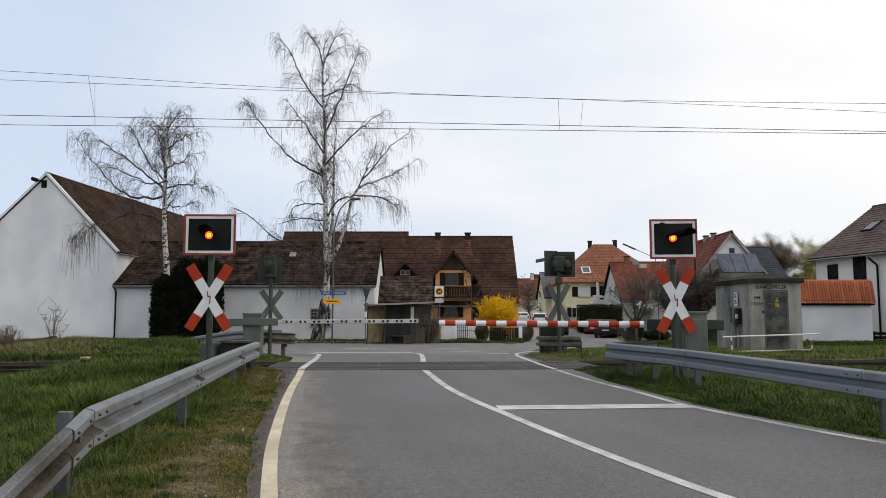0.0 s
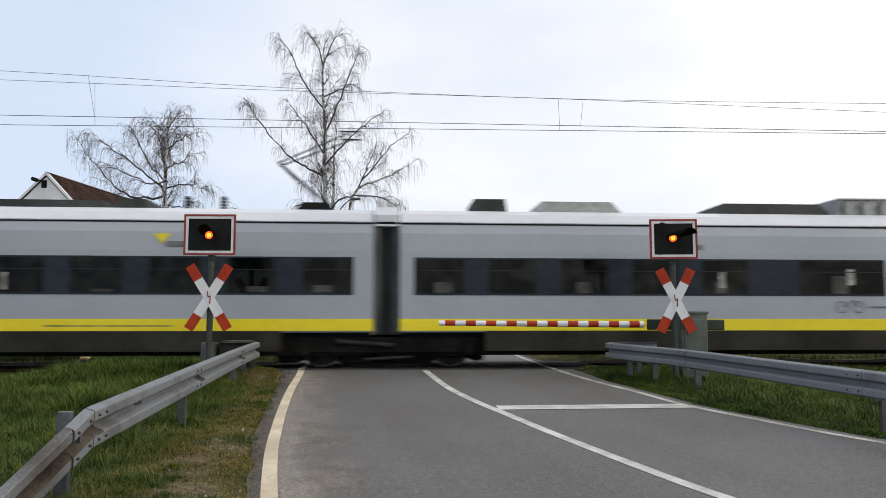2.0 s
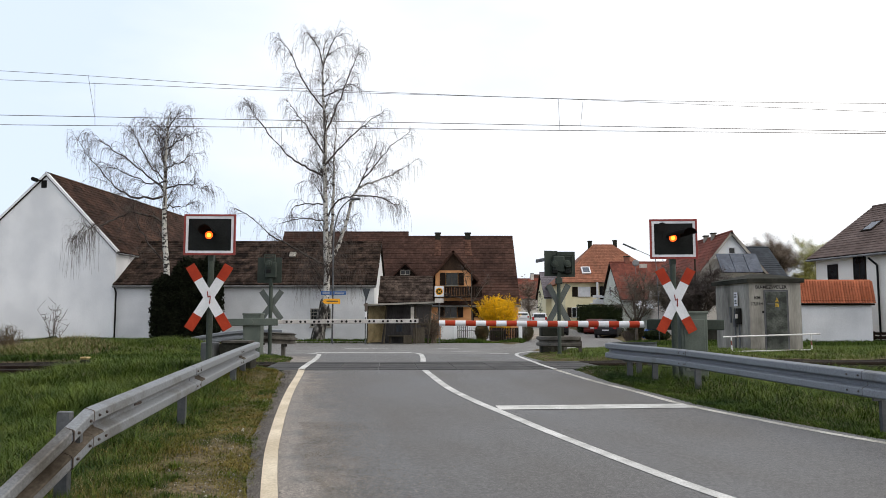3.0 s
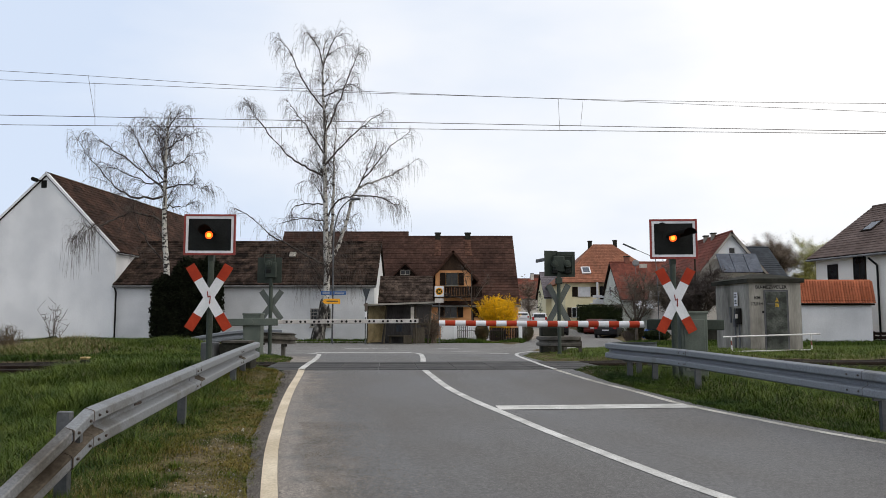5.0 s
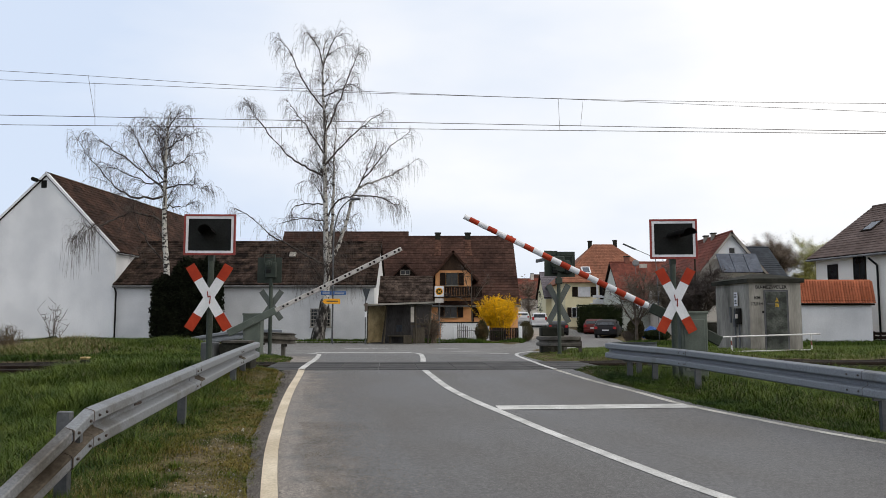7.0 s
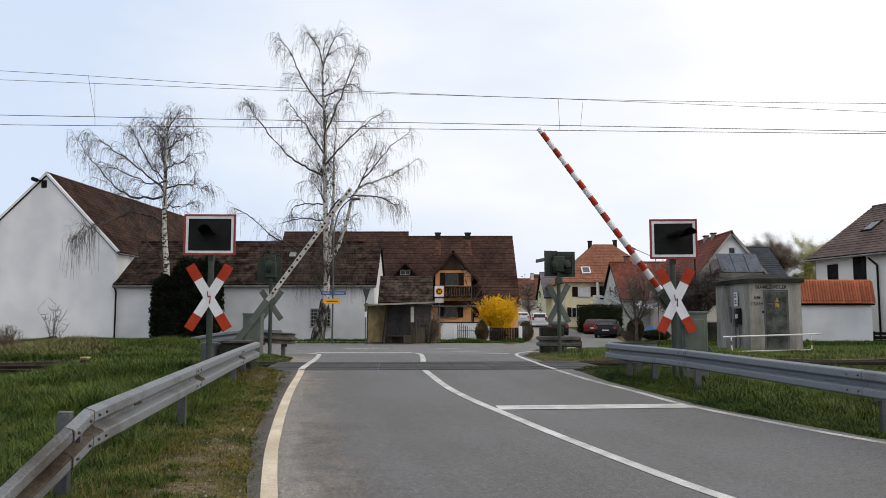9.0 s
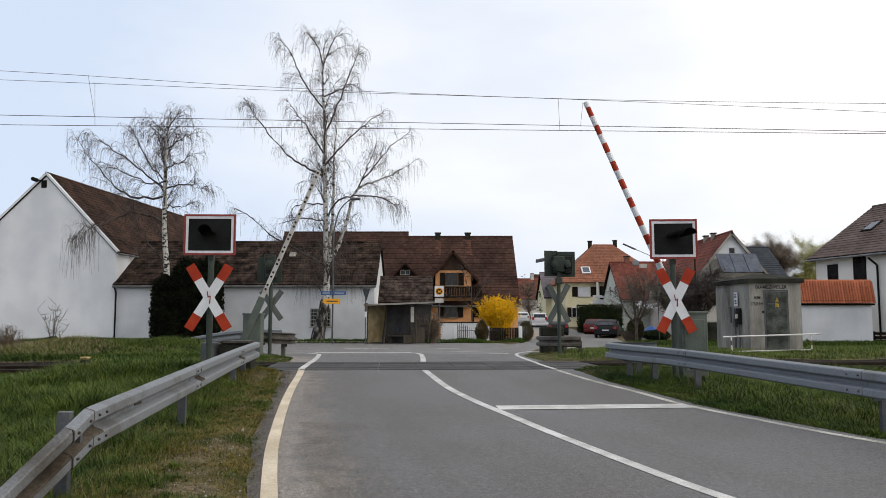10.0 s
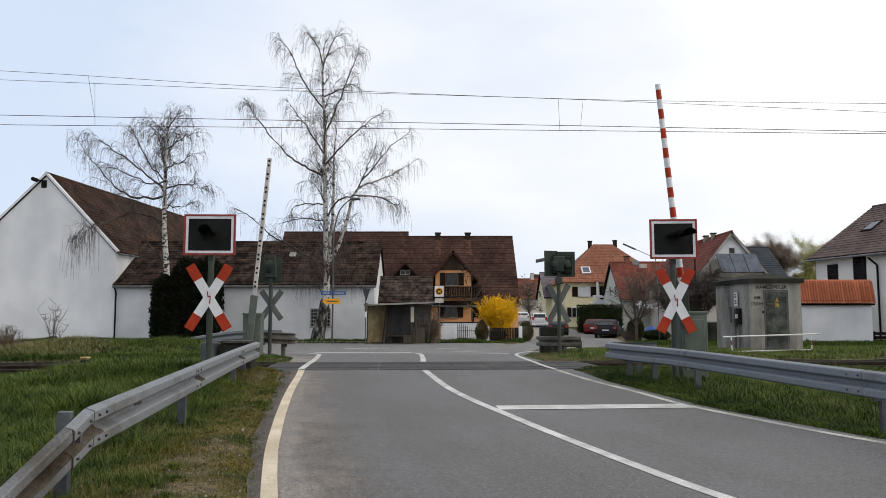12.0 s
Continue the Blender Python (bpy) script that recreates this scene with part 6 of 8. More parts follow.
def car(x0, x1, bands, doors, label, skirt):
    c = part("car", loft(bmesh.new(), [ring(x0), ring(x1)]), BODY_SILVER, train, label)
    white = [p for p in ring(x0) if p.z > 3.1]
    cover = bmesh.new()
    r0 = [Vector((x0 - 0.003, p.y * 1.006, p.z + 0.006)) for p in white]
    r1 = [Vector((x1 + 0.003, p.y * 1.006, p.z + 0.006)) for p in white]
    va, vb = [cover.verts.new(p) for p in r0], [cover.verts.new(p) for p in r1]
    for i in range(len(va) - 1):
        cover.faces.new((va[i], va[i + 1], vb[i + 1], vb[i]))
    part("roof", cover, ROOF_WHITE, c, "white roof shell")
    gr = bmesh.new()
    for e in (-1, 1):
        box(gr, x0, e * 1.372, 3.155, x1, e * 1.386, 3.185)
    part("roof_seam", gr, MATT_BLACK, c)
    flanks("yellow_stripe", x0, x1, 0.835, 1.09, 0.004, TRAIN_YELLOW, c, "yellow stripe")
    flanks("skirt", skirt[0], skirt[1], 0.40, 0.83, 0.005, TRAIN_SKIRT, c, "grimy grey skirt")
    part("underfloor", B(x0 + 0.1, -1.22, 0.30, x1 - 0.1, 1.22, 0.82), BOGIE, c, "black underfloor gear")
    for b0, b1, panes, cap in bands:
        flanks("window_band", b0, b1, 1.60, 2.42, 0.006, TRAIN_BAND, c, "dark window band")
        for p0, p1 in panes:
            flanks("window", p0, p1, 1.645, 2.385, 0.010, TRAIN_GLASS, c)
            flanks("vent_bar", p0, p1, 2.13, 2.15, 0.014, TRAIN_BAND, c)
            # plates on the glass imitate interior and daylight seen through it
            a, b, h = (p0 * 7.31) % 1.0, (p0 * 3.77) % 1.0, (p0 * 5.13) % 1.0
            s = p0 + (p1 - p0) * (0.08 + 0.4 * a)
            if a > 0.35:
                flanks("dim_glimpse", s, s + 0.12 + 0.35 * b, 1.655, 1.72 + 0.34 * h, 0.0115, GLIMPSE_DIM, c, "grey plate on the pane, painted as a glimpse of the interior")
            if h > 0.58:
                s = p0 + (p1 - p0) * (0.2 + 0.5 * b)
                flanks("bright_glimpse", s, s + 0.05 + 0.14 * a, 1.70 + 0.2 * b, 1.98 + 0.3 * a, 0.0125, GLIMPSE_BRIGHT, c, "pale plate on the pane, painted as daylight through far windows")
        if cap:
            flanks("yellow_cap", b0, b1, 2.44, 2.53, 0.006, TRAIN_YELLOW, c)
    for d0, d1 in doors:
        mid = (d0 + d1) / 2
        for a, b in ((d0, mid - 0.015), (mid + 0.015, d1)):
            flanks("door", a, b, 0.56, 2.74, 0.016, TRAIN_YELLOW, c, "yellow door leaf")
            for e in (-1, 1):
                part("door_window_rim", rounded_plate(a + 0.125, b - 0.125, 1.57, 2.43, 0.14, 0.019, e), MATT_BLACK, c, "black rubber rim")
                part("door_window", rounded_plate(a + 0.165, b - 0.165, 1.61, 2.39, 0.11, 0.022, e), TRAIN_GLASS, c)
            # plate on the door pane, painted as the lighter inside
            flanks("door_glimpse", a + 0.20, a + 0.27 + 0.1 * ((a * 3.3) % 1), 1.70, 1.95 + 0.2 * ((a * 5.7) % 1), 0.0235, GLIMPSE_DIM, c, "grey plate on the pane, painted as the lighter interior")
        flanks("door_seam", mid - 0.015, mid + 0.015, 0.58, 2.72, 0.010, MATT_BLACK, c)
        flanks("door_button", mid + 0.05, mid + 0.10, 1.36, 1.42, 0.024, MATT_BLACK, c)
    return c


def pitch(a, b, w, n):
    gap = (b - a - n * w) / (n - 1)
    return [(a + i * (w + gap), a + i * (w + gap) + w) for i in range(n)]


LEN = 50.74
flip = lambda spans: [(LEN - b, LEN - a) for a, b in spans]
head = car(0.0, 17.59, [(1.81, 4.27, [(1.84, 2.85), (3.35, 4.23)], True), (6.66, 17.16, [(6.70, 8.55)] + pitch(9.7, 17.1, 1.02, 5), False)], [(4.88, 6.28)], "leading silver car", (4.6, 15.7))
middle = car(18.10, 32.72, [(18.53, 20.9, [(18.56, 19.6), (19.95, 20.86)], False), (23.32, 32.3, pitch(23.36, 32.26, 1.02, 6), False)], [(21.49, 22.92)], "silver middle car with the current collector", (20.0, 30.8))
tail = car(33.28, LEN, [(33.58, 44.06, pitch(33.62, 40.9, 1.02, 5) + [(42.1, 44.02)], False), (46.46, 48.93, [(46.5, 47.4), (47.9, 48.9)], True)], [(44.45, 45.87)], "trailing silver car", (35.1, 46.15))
for sgn, off, c in ((-1, 0.0, head), (1, LEN, tail)):
    rings = [ring(off + sgn * d, w, t, l) for d, w, t, l in ((0, 1, 3.60, 0.40), (0.25, 0.996, 3.54, 0.40), (0.48, 0.985, 3.42, 0.40), (0.68, 0.96, 3.24, 0.41), (0.83, 0.93, 3.02, 0.43), (0.95, 0.89, 2.74, 0.46), (1.04, 0.84, 2.44, 0.50), (1.11, 0.78, 2.16, 0.55), (1.17, 0.71, 1.90, 0.61), (1.22, 0.62, 1.65, 0.69), (1.25, 0.48, 1.42, 0.80))]
    cab = part("cab_front", loft(bmesh.new(), rings), TRAIN_CAB, c, "rounded anthracite driver's cab")
    for p in cab.data.polygons:
        p.use_smooth = len(p.vertices) == 4
    glass = bmesh.new()
    rows = [[glass.verts.new(p + Vector((sgn * 0.018, 0, 0.014))) for p in r[4:11]] for r in rings[2:9]]
    for r, s in zip(rows, rows[1:]):
        for i in range(6):
            glass.faces.new((r[i], r[i + 1], s[i + 1], s[i]))
    bmesh.ops.solidify(glass, geom=glass.faces[:], thickness=0.012)
    part("windscreen", glass, GLASS_DARK, c, "dark windscreen", smooth=True)
    part("chin", B(off + sgn * 0.90, -0.55, 0.86, off + sgn * 1.27, 0.55, 1.10, bevel=0.02), BOGIE, c, "black recess under the windscreen")
    part("coupler_cover", B(off + sgn * 0.9, -0.34, 0.52, off + sgn * 1.36, 0.34, 0.86, bevel=0.08), TRAIN_CAB, c, "grey coupler cover")
    part("rail_guard", B(off + sgn * 0.1, -1.15, 0.12, off + sgn * 0.75, 1.15, 0.45, bevel=0.05), BOGIE, c)
    part("headlight", B(off + sgn * 0.62, -1.415, 1.43, off + sgn * 0.74, -1.28, 1.49), GREY_WALL, c, "small pale headlight")
    u = lambda a: off - sgn * a
    flanks("cab_window_rim", min(u(0.22), u(0.86)), max(u(0.22), u(0.86)), 2.18, 2.89, 0.006, MATT_BLACK, c, "black window rim")
    flanks("cab_window", min(u(0.26), u(0.82)), max(u(0.26), u(0.82)), 2.24, 2.83, 0.010, SKY_PALE_GLASS, c)
    rnd = random.Random(6)
    for i in range(30):
        a = 0.35 + (i % 6) * 0.2 + (i // 6) * 0.09
        z = 2.12 - (i // 6) * 0.125 - (i % 6) * 0.055
        if a > 1.45:
            continue
        e = min(u(a), u(a + 0.13))
        part("print_bar", box(bmesh.new(), e, -1.45, z, e + 0.13, -1.4565, z + 0.03), GREY_MARK, c)
    for i in range(9):
        a, z = 0.4 + i * 0.28, 2.98 + 0.03 * ((i * 7) % 5) - 0.08 * (i % 3)
        e = min(u(a), u(a + 0.1))
        part("print_bar", box(bmesh.new(), e, -1.44, z - 0.12, e + 0.09, -1.4525, z - 0.08), GREY_MARK, c)
    part("wordmark_bar", side_plate(min(u(0.08), u(0.62)), max(u(0.08), u(0.62)), 1.26, 1.40, 0.0065), GREY_MARK, c, "small grey bar of illegible print")
    part("print_blue", side_plate(min(u(3.75), u(4.25)), max(u(3.75), u(4.25)), 2.78, 2.90, 0.0065), BLUE_MARK, c)
    part("print_grey", side_plate(min(u(3.15), u(3.6)), max(u(3.15), u(3.6)), 2.82, 2.87, 0.0065), GREY_MARK, c)
    for i in range(34):
        d0, z = rnd.uniform(0.03, 0.50), rnd.uniform(2.0, 2.56)
        if d0 > 0.72 - 0.3 * abs(z - 2.25) or d0 > (3.05 - z):
            continue
        y = -1.45 * float(np.interp(d0 + 0.05, [0, 0.25, 0.48, 0.68, 0.83], [1, 0.996, 0.985, 0.96, 0.93]))
        k = float(np.interp(d0, [0, 0.28, 0.56, 0.78], [1, 0.998, 0.992, 0.985]))
        e = off + sgn * d0
        part("brush_mark", B(e, y * k - 0.01, z, e + sgn * rnd.uniform(0.10, 0.20), y * k + 0.06, z + 0.045), OLIVE_MARK, c, "olive yellow brush stroke on the cab side")
for c, a, b in ((head, 1.0, 4.75), (tail, LEN - 4.75, LEN - 1.0)):
    flanks("stripe_grime", a, b, 0.838, 0.985, 0.0055, GRIMY_YELLOW, c, "brown brake dust on the yellow stripe")
for c, a in ((head, 6.75), (middle, 23.45), (tail, 42.9)):
    ic = bmesh.new()
    for k in (0.12, 0.52):
        for i in range(10):
            t0, t1 = 2 * math.pi * i / 10, 2 * math.pi * (i + 1) / 10
            tube(ic, (a + k + 0.13 * math.cos(t0), -1.457, 1.36 + 0.13 * math.sin(t0)), (a + k + 0.13 * math.cos(t1), -1.457, 1.36 + 0.13 * math.sin(t1)), 0.012, seg=4)
    tube(ic, (a + 0.12, -1.457, 1.36), (a + 0.4, -1.457, 1.52), 0.012, seg=4)
    tube(ic, (a + 0.4, -1.457, 1.52), (a + 0.52, -1.457, 1.36), 0.012, seg=4)
    box(ic, a + 0.75, -1.45, 1.33, a + 1.25, -1.4565, 1.37)
    part("bicycle_symbol", ic, GREY_MARK, c, "grey bicycle symbol")
for c, a in ((middle, 28.2), (tail, 38.8)):
    lg = bmesh.new()
    box(lg, a + 0.2, -1.43, 2.62, a + 1.1, -1.4585, 2.74)
    part("wordmark_bar", lg, GREY_MARK, c, "grey bar of illegible print")
    part("yellow_mark", prism(bmesh.new(), [(a - 0.05, 2.9), (a + 0.3, 2.9), (a + 0.12, 2.68)], "y", -1.459, -1.43), TRAIN_YELLOW, c)
for c, a in ((head, 11.0), (middle, 26.0), (tail, 36.0)):
    part("stripe_print", side_plate(a, a + 2.6, 0.92, 0.96, 0.006), OLIVE_MARK, c, "illegible line of print on the stripe")
# gangways, bogies, roof equipment
for a in (17.85, 33.0):
    gang = part("gangway", B(a - 0.26, -1.20, 0.74, a + 0.26, 1.20, 3.10), BOGIE, train, "dark ribbed gangway bellows")
    for i in range(7):
        x = a - 0.255 + i * 0.0743
        # middle ribs darker: shade inside the gap is put into their colour
        part("bellows_rib", B(x, -1.27 + 0.012 * (3 - abs(i - 3)), 0.74, x + 0.05, 1.27 - 0.012 * (3 - abs(i - 3)), 3.12, bevel=0.015), ROOF_KIT if 1 < i < 5 else BELLOWS, gang)
    for e in (-1, 1):
        part("end_frame", B(a + e * 0.215 - 0.04, -1.38, 0.78, a + e * 0.215 + 0.04, 1.38, 3.08, bevel=0.02), BELLOWS, gang, "grey frame round the car end")
    hood = prism(bmesh.new(), [(-1.37, 3.21), (-1.37, 3.36), (-1.20, 3.54), (-0.8, 3.62), (0.8, 3.62), (1.20, 3.54), (1.37, 3.36), (1.37, 3.21)], "x", a - 0.24, a + 0.24)
    part("gangway_hood", hood, ROOF_WHITE, gang, "white hood over the gangway")
    part("hood_edge", B(a - 0.25, -1.40, 3.10, a + 0.25, 1.40, 3.145, bevel=0.01), ROOF_WHITE, gang, "white rim under the hood")
    part("hood_gap", B(a - 0.23, -1.33, 3.145, a + 0.23, 1.33, 3.21), MATT_BLACK, gang, "black gap under the hood")
    if a < 20:
        loop = [Vector((a - 0.25 * math.cos(math.pi * i / 12), -0.6, 3.50 + 0.46 * math.sin(math.pi * i / 12))) for i in range(13)]
        raw("roof_cable", *tubes([(loop, 0.055, 0.055)], 8), MATT_BLACK, gang, "thick black cable looping over the gangway", smooth=True)
    for dx, rr in ((-0.15, 0.035), (0.15, 0.035), (0.0, 0.025)):
        bow = [Vector((a + dx, -1.10 + 0.30 * (1 - math.cos(math.pi * i / 8)), 3.50 + 0.26 * math.sin(math.pi * i / 8))) for i in range(9)]
        raw("roof_hose", *tubes([(bow, rr, rr)], 8), ROOF_KIT_PALE, gang, "pale hose arching over the gangway", smooth=True)
for a, wb in ((1.9, 2.6), (17.85, 2.8), (33.0, 2.8), (LEN - 1.9, 2.6)):
    fr = B(a - wb / 2 - 0.6, -1.30, 0.34, a + wb / 2 + 0.6, -1.0, 0.70, bevel=0.04)
    box(fr, a - wb / 2 - 0.5, 1.0, 0.38, a + wb / 2 + 0.5, 1.18, 0.62, bevel=0.04)
    box(fr, a - 0.4, -1.15, 0.3, a + 0.4, 1.15, 0.7, bevel=0.04)
    bog = part("bogie", fr, BOGIE, train, "grimy black bogie frame")
    for nm, q in (("brake_unit", (a - wb / 2 + 0.36, -0.98, 0.10, a + wb / 2 - 0.36, -0.72, 0.44)), ("sand_box", (a - wb / 2 - 0.95, -1.02, 0.13, a - wb / 2 - 0.42, 1.02, 0.50)),
                  ("sand_box", (a + wb / 2 + 0.42, -1.02, 0.17, a + wb / 2 + 0.72, 1.02, 0.50)), ("gearbox", (a - 0.22, -1.24, 0.16, a + 0.24, -0.94, 0.42))):
        part(nm, B(*q, bevel=0.05), BOGIE, bog)
    damper = tube(tube(T((a - 0.95, -1.34, 0.60), (a + 0.15, -1.34, 0.52), 0.045, seg=10), (a - 1.05, -1.34, 0.61), (a - 0.95, -1.34, 0.60), 0.06, seg=10), (a - 0.45, -1.33, 0.22), (a + 0.55, -1.33, 0.27), 0.03, seg=8)
    part("damper", damper, WORN_STEEL, bog, "dusty damper and brake rod")
    for e in (-1, 1):
        for y in (-0.75, 0.75):
            wh = T((a + e * wb / 2, y - 0.065, 0.43), (a + e * wb / 2, y + 0.065, 0.43), 0.425, seg=28)
            tube(wh, (a + e * wb / 2, y - 0.09, 0.43), (a + e * wb / 2, y + 0.09, 0.43), 0.11, seg=14)
            part("wheel", wh, BOGIE, bog)
        part("wheel_tread", T((a + e * wb / 2, -0.84, 0.43), (a + e * wb / 2, -0.822, 0.43), 0.40, seg=24), WORN_STEEL, bog, "scuffed steel wheel face")
        # pale ring stands in for light catching the wheel's rim
        rim = bmesh.new()
        for i in range(28):
            t0, t1 = 2 * math.pi * i / 28, 2 * math.pi * (i + 1) / 28
            tube(rim, (a + e * wb / 2 + 0.385 * math.cos(t0), -0.845, 0.43 + 0.385 * math.sin(t0)), (a + e * wb / 2 + 0.385 * math.cos(t1), -0.845, 0.43 + 0.385 * math.sin(t1)), 0.018, seg=4)
        part("tyre_edge", rim, BELLOWS, bog, "pale ring painted as the lit tyre edge")
        part("spring", T((a + e * wb / 2 + e * 0.32, -1.33, 0.32), (a + e * wb / 2 + e * 0.32, -1.33, 0.66), 0.08, seg=12), BOGIE, bog, "grimy coil spring")
        part("sand_pipe", T((a + e * (wb / 2 + 0.55), -1.0, 0.12), (a + e * (wb / 2 + 0.62), -1.1, 0.5), 0.022, seg=8), WORN_STEEL, bog, "dark sand pipe")
        part("axle_box", B(a + e * wb / 2 - 0.16, -1.22, 0.28, a + e * wb / 2 + 0.16, -0.98, 0.58, bevel=0.03), TRAIN_SKIRT, bog)


def roof_box(x0, x1, z1, material, half=0.85, slope=0.25, label=""):
    a = loft(bmesh.new(), [[Vector((x0, -half, 3.42)), Vector((x1, -half, 3.42)), Vector((x1, half, 3.42)), Vector((x0, half, 3.42))],
                           [Vector((x0 + slope, -half * 0.85, z1)), Vector((x1 - slope, -half * 0.85, z1)), Vector((x1 - slope, half * 0.85, z1)), Vector((x0 + slope, half * 0.85, z1))]])
    return part("roof_unit", a, material, train, label)


for q in (lambda v: v, lambda v: LEN - v):
    for x0, x1, z1, mt, sl in ((0.25, 1.45, 3.70, ROOF_KIT, 0.03), (1.8, 3.2, 3.84, BOGIE, 0.06), (3.2, 4.6, 3.76, ROOF_KIT, 0.03), (4.8, 7.35, 3.93, ROOF_KIT_PALE, 0.07), (7.4, 10.3, 3.80, ROOF_KIT, 0.3)):
        a, b = sorted((q(x0), q(x1)))
        roof_box(a, b, z1, mt, slope=sl)
    for k in range(9):
        x = q(1.86 + k * 0.19)
        part("roof_gear", tube(B(x - 0.07, -0.74, 3.60, x + 0.07, -0.4, 3.80 + 0.05 * ((k * 5) % 4), bevel=0.02), (x, -0.8, 3.68 + 0.03 * (k % 3)), (x + 0.12, -0.78, 3.86), 0.02, seg=6), BOGIE if k % 3 else ROOF_KIT, train, "black roof valve gear")
    for k in range(6):
        x = q(4.98 + k * 0.44)
        part("roof_rib", B(x - 0.012, -0.87, 3.50, x + 0.012, -0.78, 3.86), BELLOWS, train)
    a, b = sorted((q(4.9), q(7.25)))
    part("roof_unit_lid", B(a, -0.78, 3.915, b, 0.78, 3.96, bevel=0.02), ROOF_WHITE, train, "pale lid of the roof unit")
    a, b = sorted((q(5.6), q(6.2)))
    part("roof_vent", side_plate(a, b, 3.22, 3.32, -0.10), ROOF_KIT, train)
for x0, x1, z1, mt, sl in ((12.3, 14.5, 3.80, ROOF_KIT_PALE, 0.3), (15.1, 15.9, 3.84, ROOF_KIT, 0.05), (22.3, 23.5, 3.68, ROOF_KIT, 0.03), (24.0, 26.9, 3.72, ROOF_KIT, 0.05), (27.1, 27.8, 3.76, ROOF_KIT, 0.05),
                           (30.9, 31.9, 3.72, BOGIE, 0.2), (34.9, 35.7, 3.84, ROOF_KIT, 0.05), (36.2, 38.4, 3.80, ROOF_KIT_PALE, 0.3)):
    roof_box(x0, x1, z1, mt, slope=sl)
for x in (28.5, 29.3):
    ins = bmesh.new()
    for i in range(5):
        tube(ins, (x, -0.2, 3.55 + i * 0.075), (x, -0.2, 3.61 + i * 0.075), 0.09, 0.05, 10)
    part("insulator", ins, BOGIE, train, "dark ribbed insulator")
pan = bmesh.new()
tube(pan, (31.7, 0, 3.72), (30.52, 0, 4.74), 0.04, 0.03, 8)
tube(pan, (31.5, 0.1, 3.72), (30.58, 0.05, 4.66), 0.014, 0.014, 6)
tube(pan, (30.52, -0.2, 4.74), (30.52, 0.2, 4.74), 0.035, seg=6)
for y in (-0.17, 0.17):
    tube(pan, (30.52, y, 4.74), (32.1, y * 2.2, 5.42), 0.022, 0.018, 6)
for x in (31.95, 32.3):
    tube(pan, (x, -0.6, 5.45), (x, 0.6, 5.45), 0.022, seg=6)
    for e in (-1, 1):
        tube(pan, (x, e * 0.6, 5.45), (x, e * 0.85, 5.28), 0.018, seg=6)
for y in (-0.40, 0.40):
    box(pan, 31.88, y - 0.03, 5.435, 32.37, y + 0.03, 5.465, bevel=0.006)
part("pantograph", pan, ROOF_KIT, train, "raised single-arm pantograph touching the wire")


# ---- overhead line, upper wires and droppers ----
def hung(pts, n=14):
    """A wire through points, carried on beyond both ends."""
    pts = [Vector(p) for p in pts]
    first, last = pts[0] + (pts[0] - pts[1]) * 3, pts[-1] + (pts[-1] - pts[-2]) * 3
    return [first] + bend([tuple(p) for p in pts], n) + [last]


def beside(q, lateral):
    """A point over the track, moved across it."""
    return (q[0] - lateral * SLOPE, q[1] + lateral, q[2])


wire("catenary_wire", hung([(-10.1, 16.4, 6.54), (-8.2, 16.53, 6.47), (-3.5, 16.87, 6.28), (3.4, 17.4, 6.17), (10.9, 18.0, 6.24)]), 0.005, "thin catenary wire sagging over the track")
wire("catenary_wire", hung([(-10.1, 17.06, 6.53), (-8.02, 17.14, 6.47), (-3.5, 17.35, 6.36), (2.8, 17.6, 6.24), (10.9, 18.0, 6.02)]), 0.005, "thin catenary wire sagging over the track")
for a, b in (((-7.67, 16.45, 5.5), (-7.9, 16.55, 6.46)), ((-7.98, 17.15, 5.48), (-8.02, 17.14, 6.47)), ((3.17, 17.24, 5.5), (3.27, 17.39, 6.17)), ((2.75, 17.61, 5.49), (2.72, 17.6, 6.24))):
    wire("dropper", [Vector(a) - Vector((0, 0, 0.01)), Vector(b) + Vector((0, 0, 0.012))], 0.004, "thin dropper wire between the overhead wires")

# ---- small things beside the crossing ----
cb = thing("cable_cabinet", pose(-4.26, 14.5, 0.0), "low weathered concrete cable box behind the signal mast", "cable box")
part("box", B(-0.30, -0.05, -0.3, -0.06, 0.35, 0.62, bevel=0.015), STEEL_DARK, cb, "grey-green terminal box")
part("trough", B(0.0, 0.1, -0.3, 0.62, 0.5, 0.60, bevel=0.02), CONCRETE_DARK, cb, "dark trough with a worn lid")
part("lid", B(0.05, 0.06, 0.60, 0.58, 0.5, 0.65, bevel=0.01), WEATHERED, cb)
mk = thing("marker_stone", pose(-6.79, 14.6, 0.14), "small cream-capped marker stone in the grass", "marker")
part("stone", B(-0.07, -0.06, -0.2, 0.07, 0.06, 0.16, bevel=0.02), CONCRETE_DARK, mk)
part("cap", B(-0.08, -0.07, 0.16, 0.08, 0.07, 0.21, bevel=0.02), CREAM_CAP, mk, "cream painted cap")
rb = thing("cable_housing", pose(3.35, 23.75, 0.1), "dark mossy concrete cable housing", "cable box")
part("box", B(-0.34, -0.3, -0.4, 0.36, 0.3, 0.74, bevel=0.05), CONCRETE_DARK, rb)
# hut fittings
sg = part("sign", B(-0.135, 0.72, 1.58, -0.115, 1.02, 2.06), WHITE, hut, "small white number sign")
for z in (1.66, 1.74, 1.88, 1.96):
    part("print_bar", B(-0.139, 0.78, z, -0.136, 0.96, z + 0.045), MATT_BLACK, sg)
part("fuse_box", B(-0.17, 0.55, 0.95, -0.06, 0.78, 1.5, bevel=0.01), MATT_BLACK, hut, "dark fuse box")
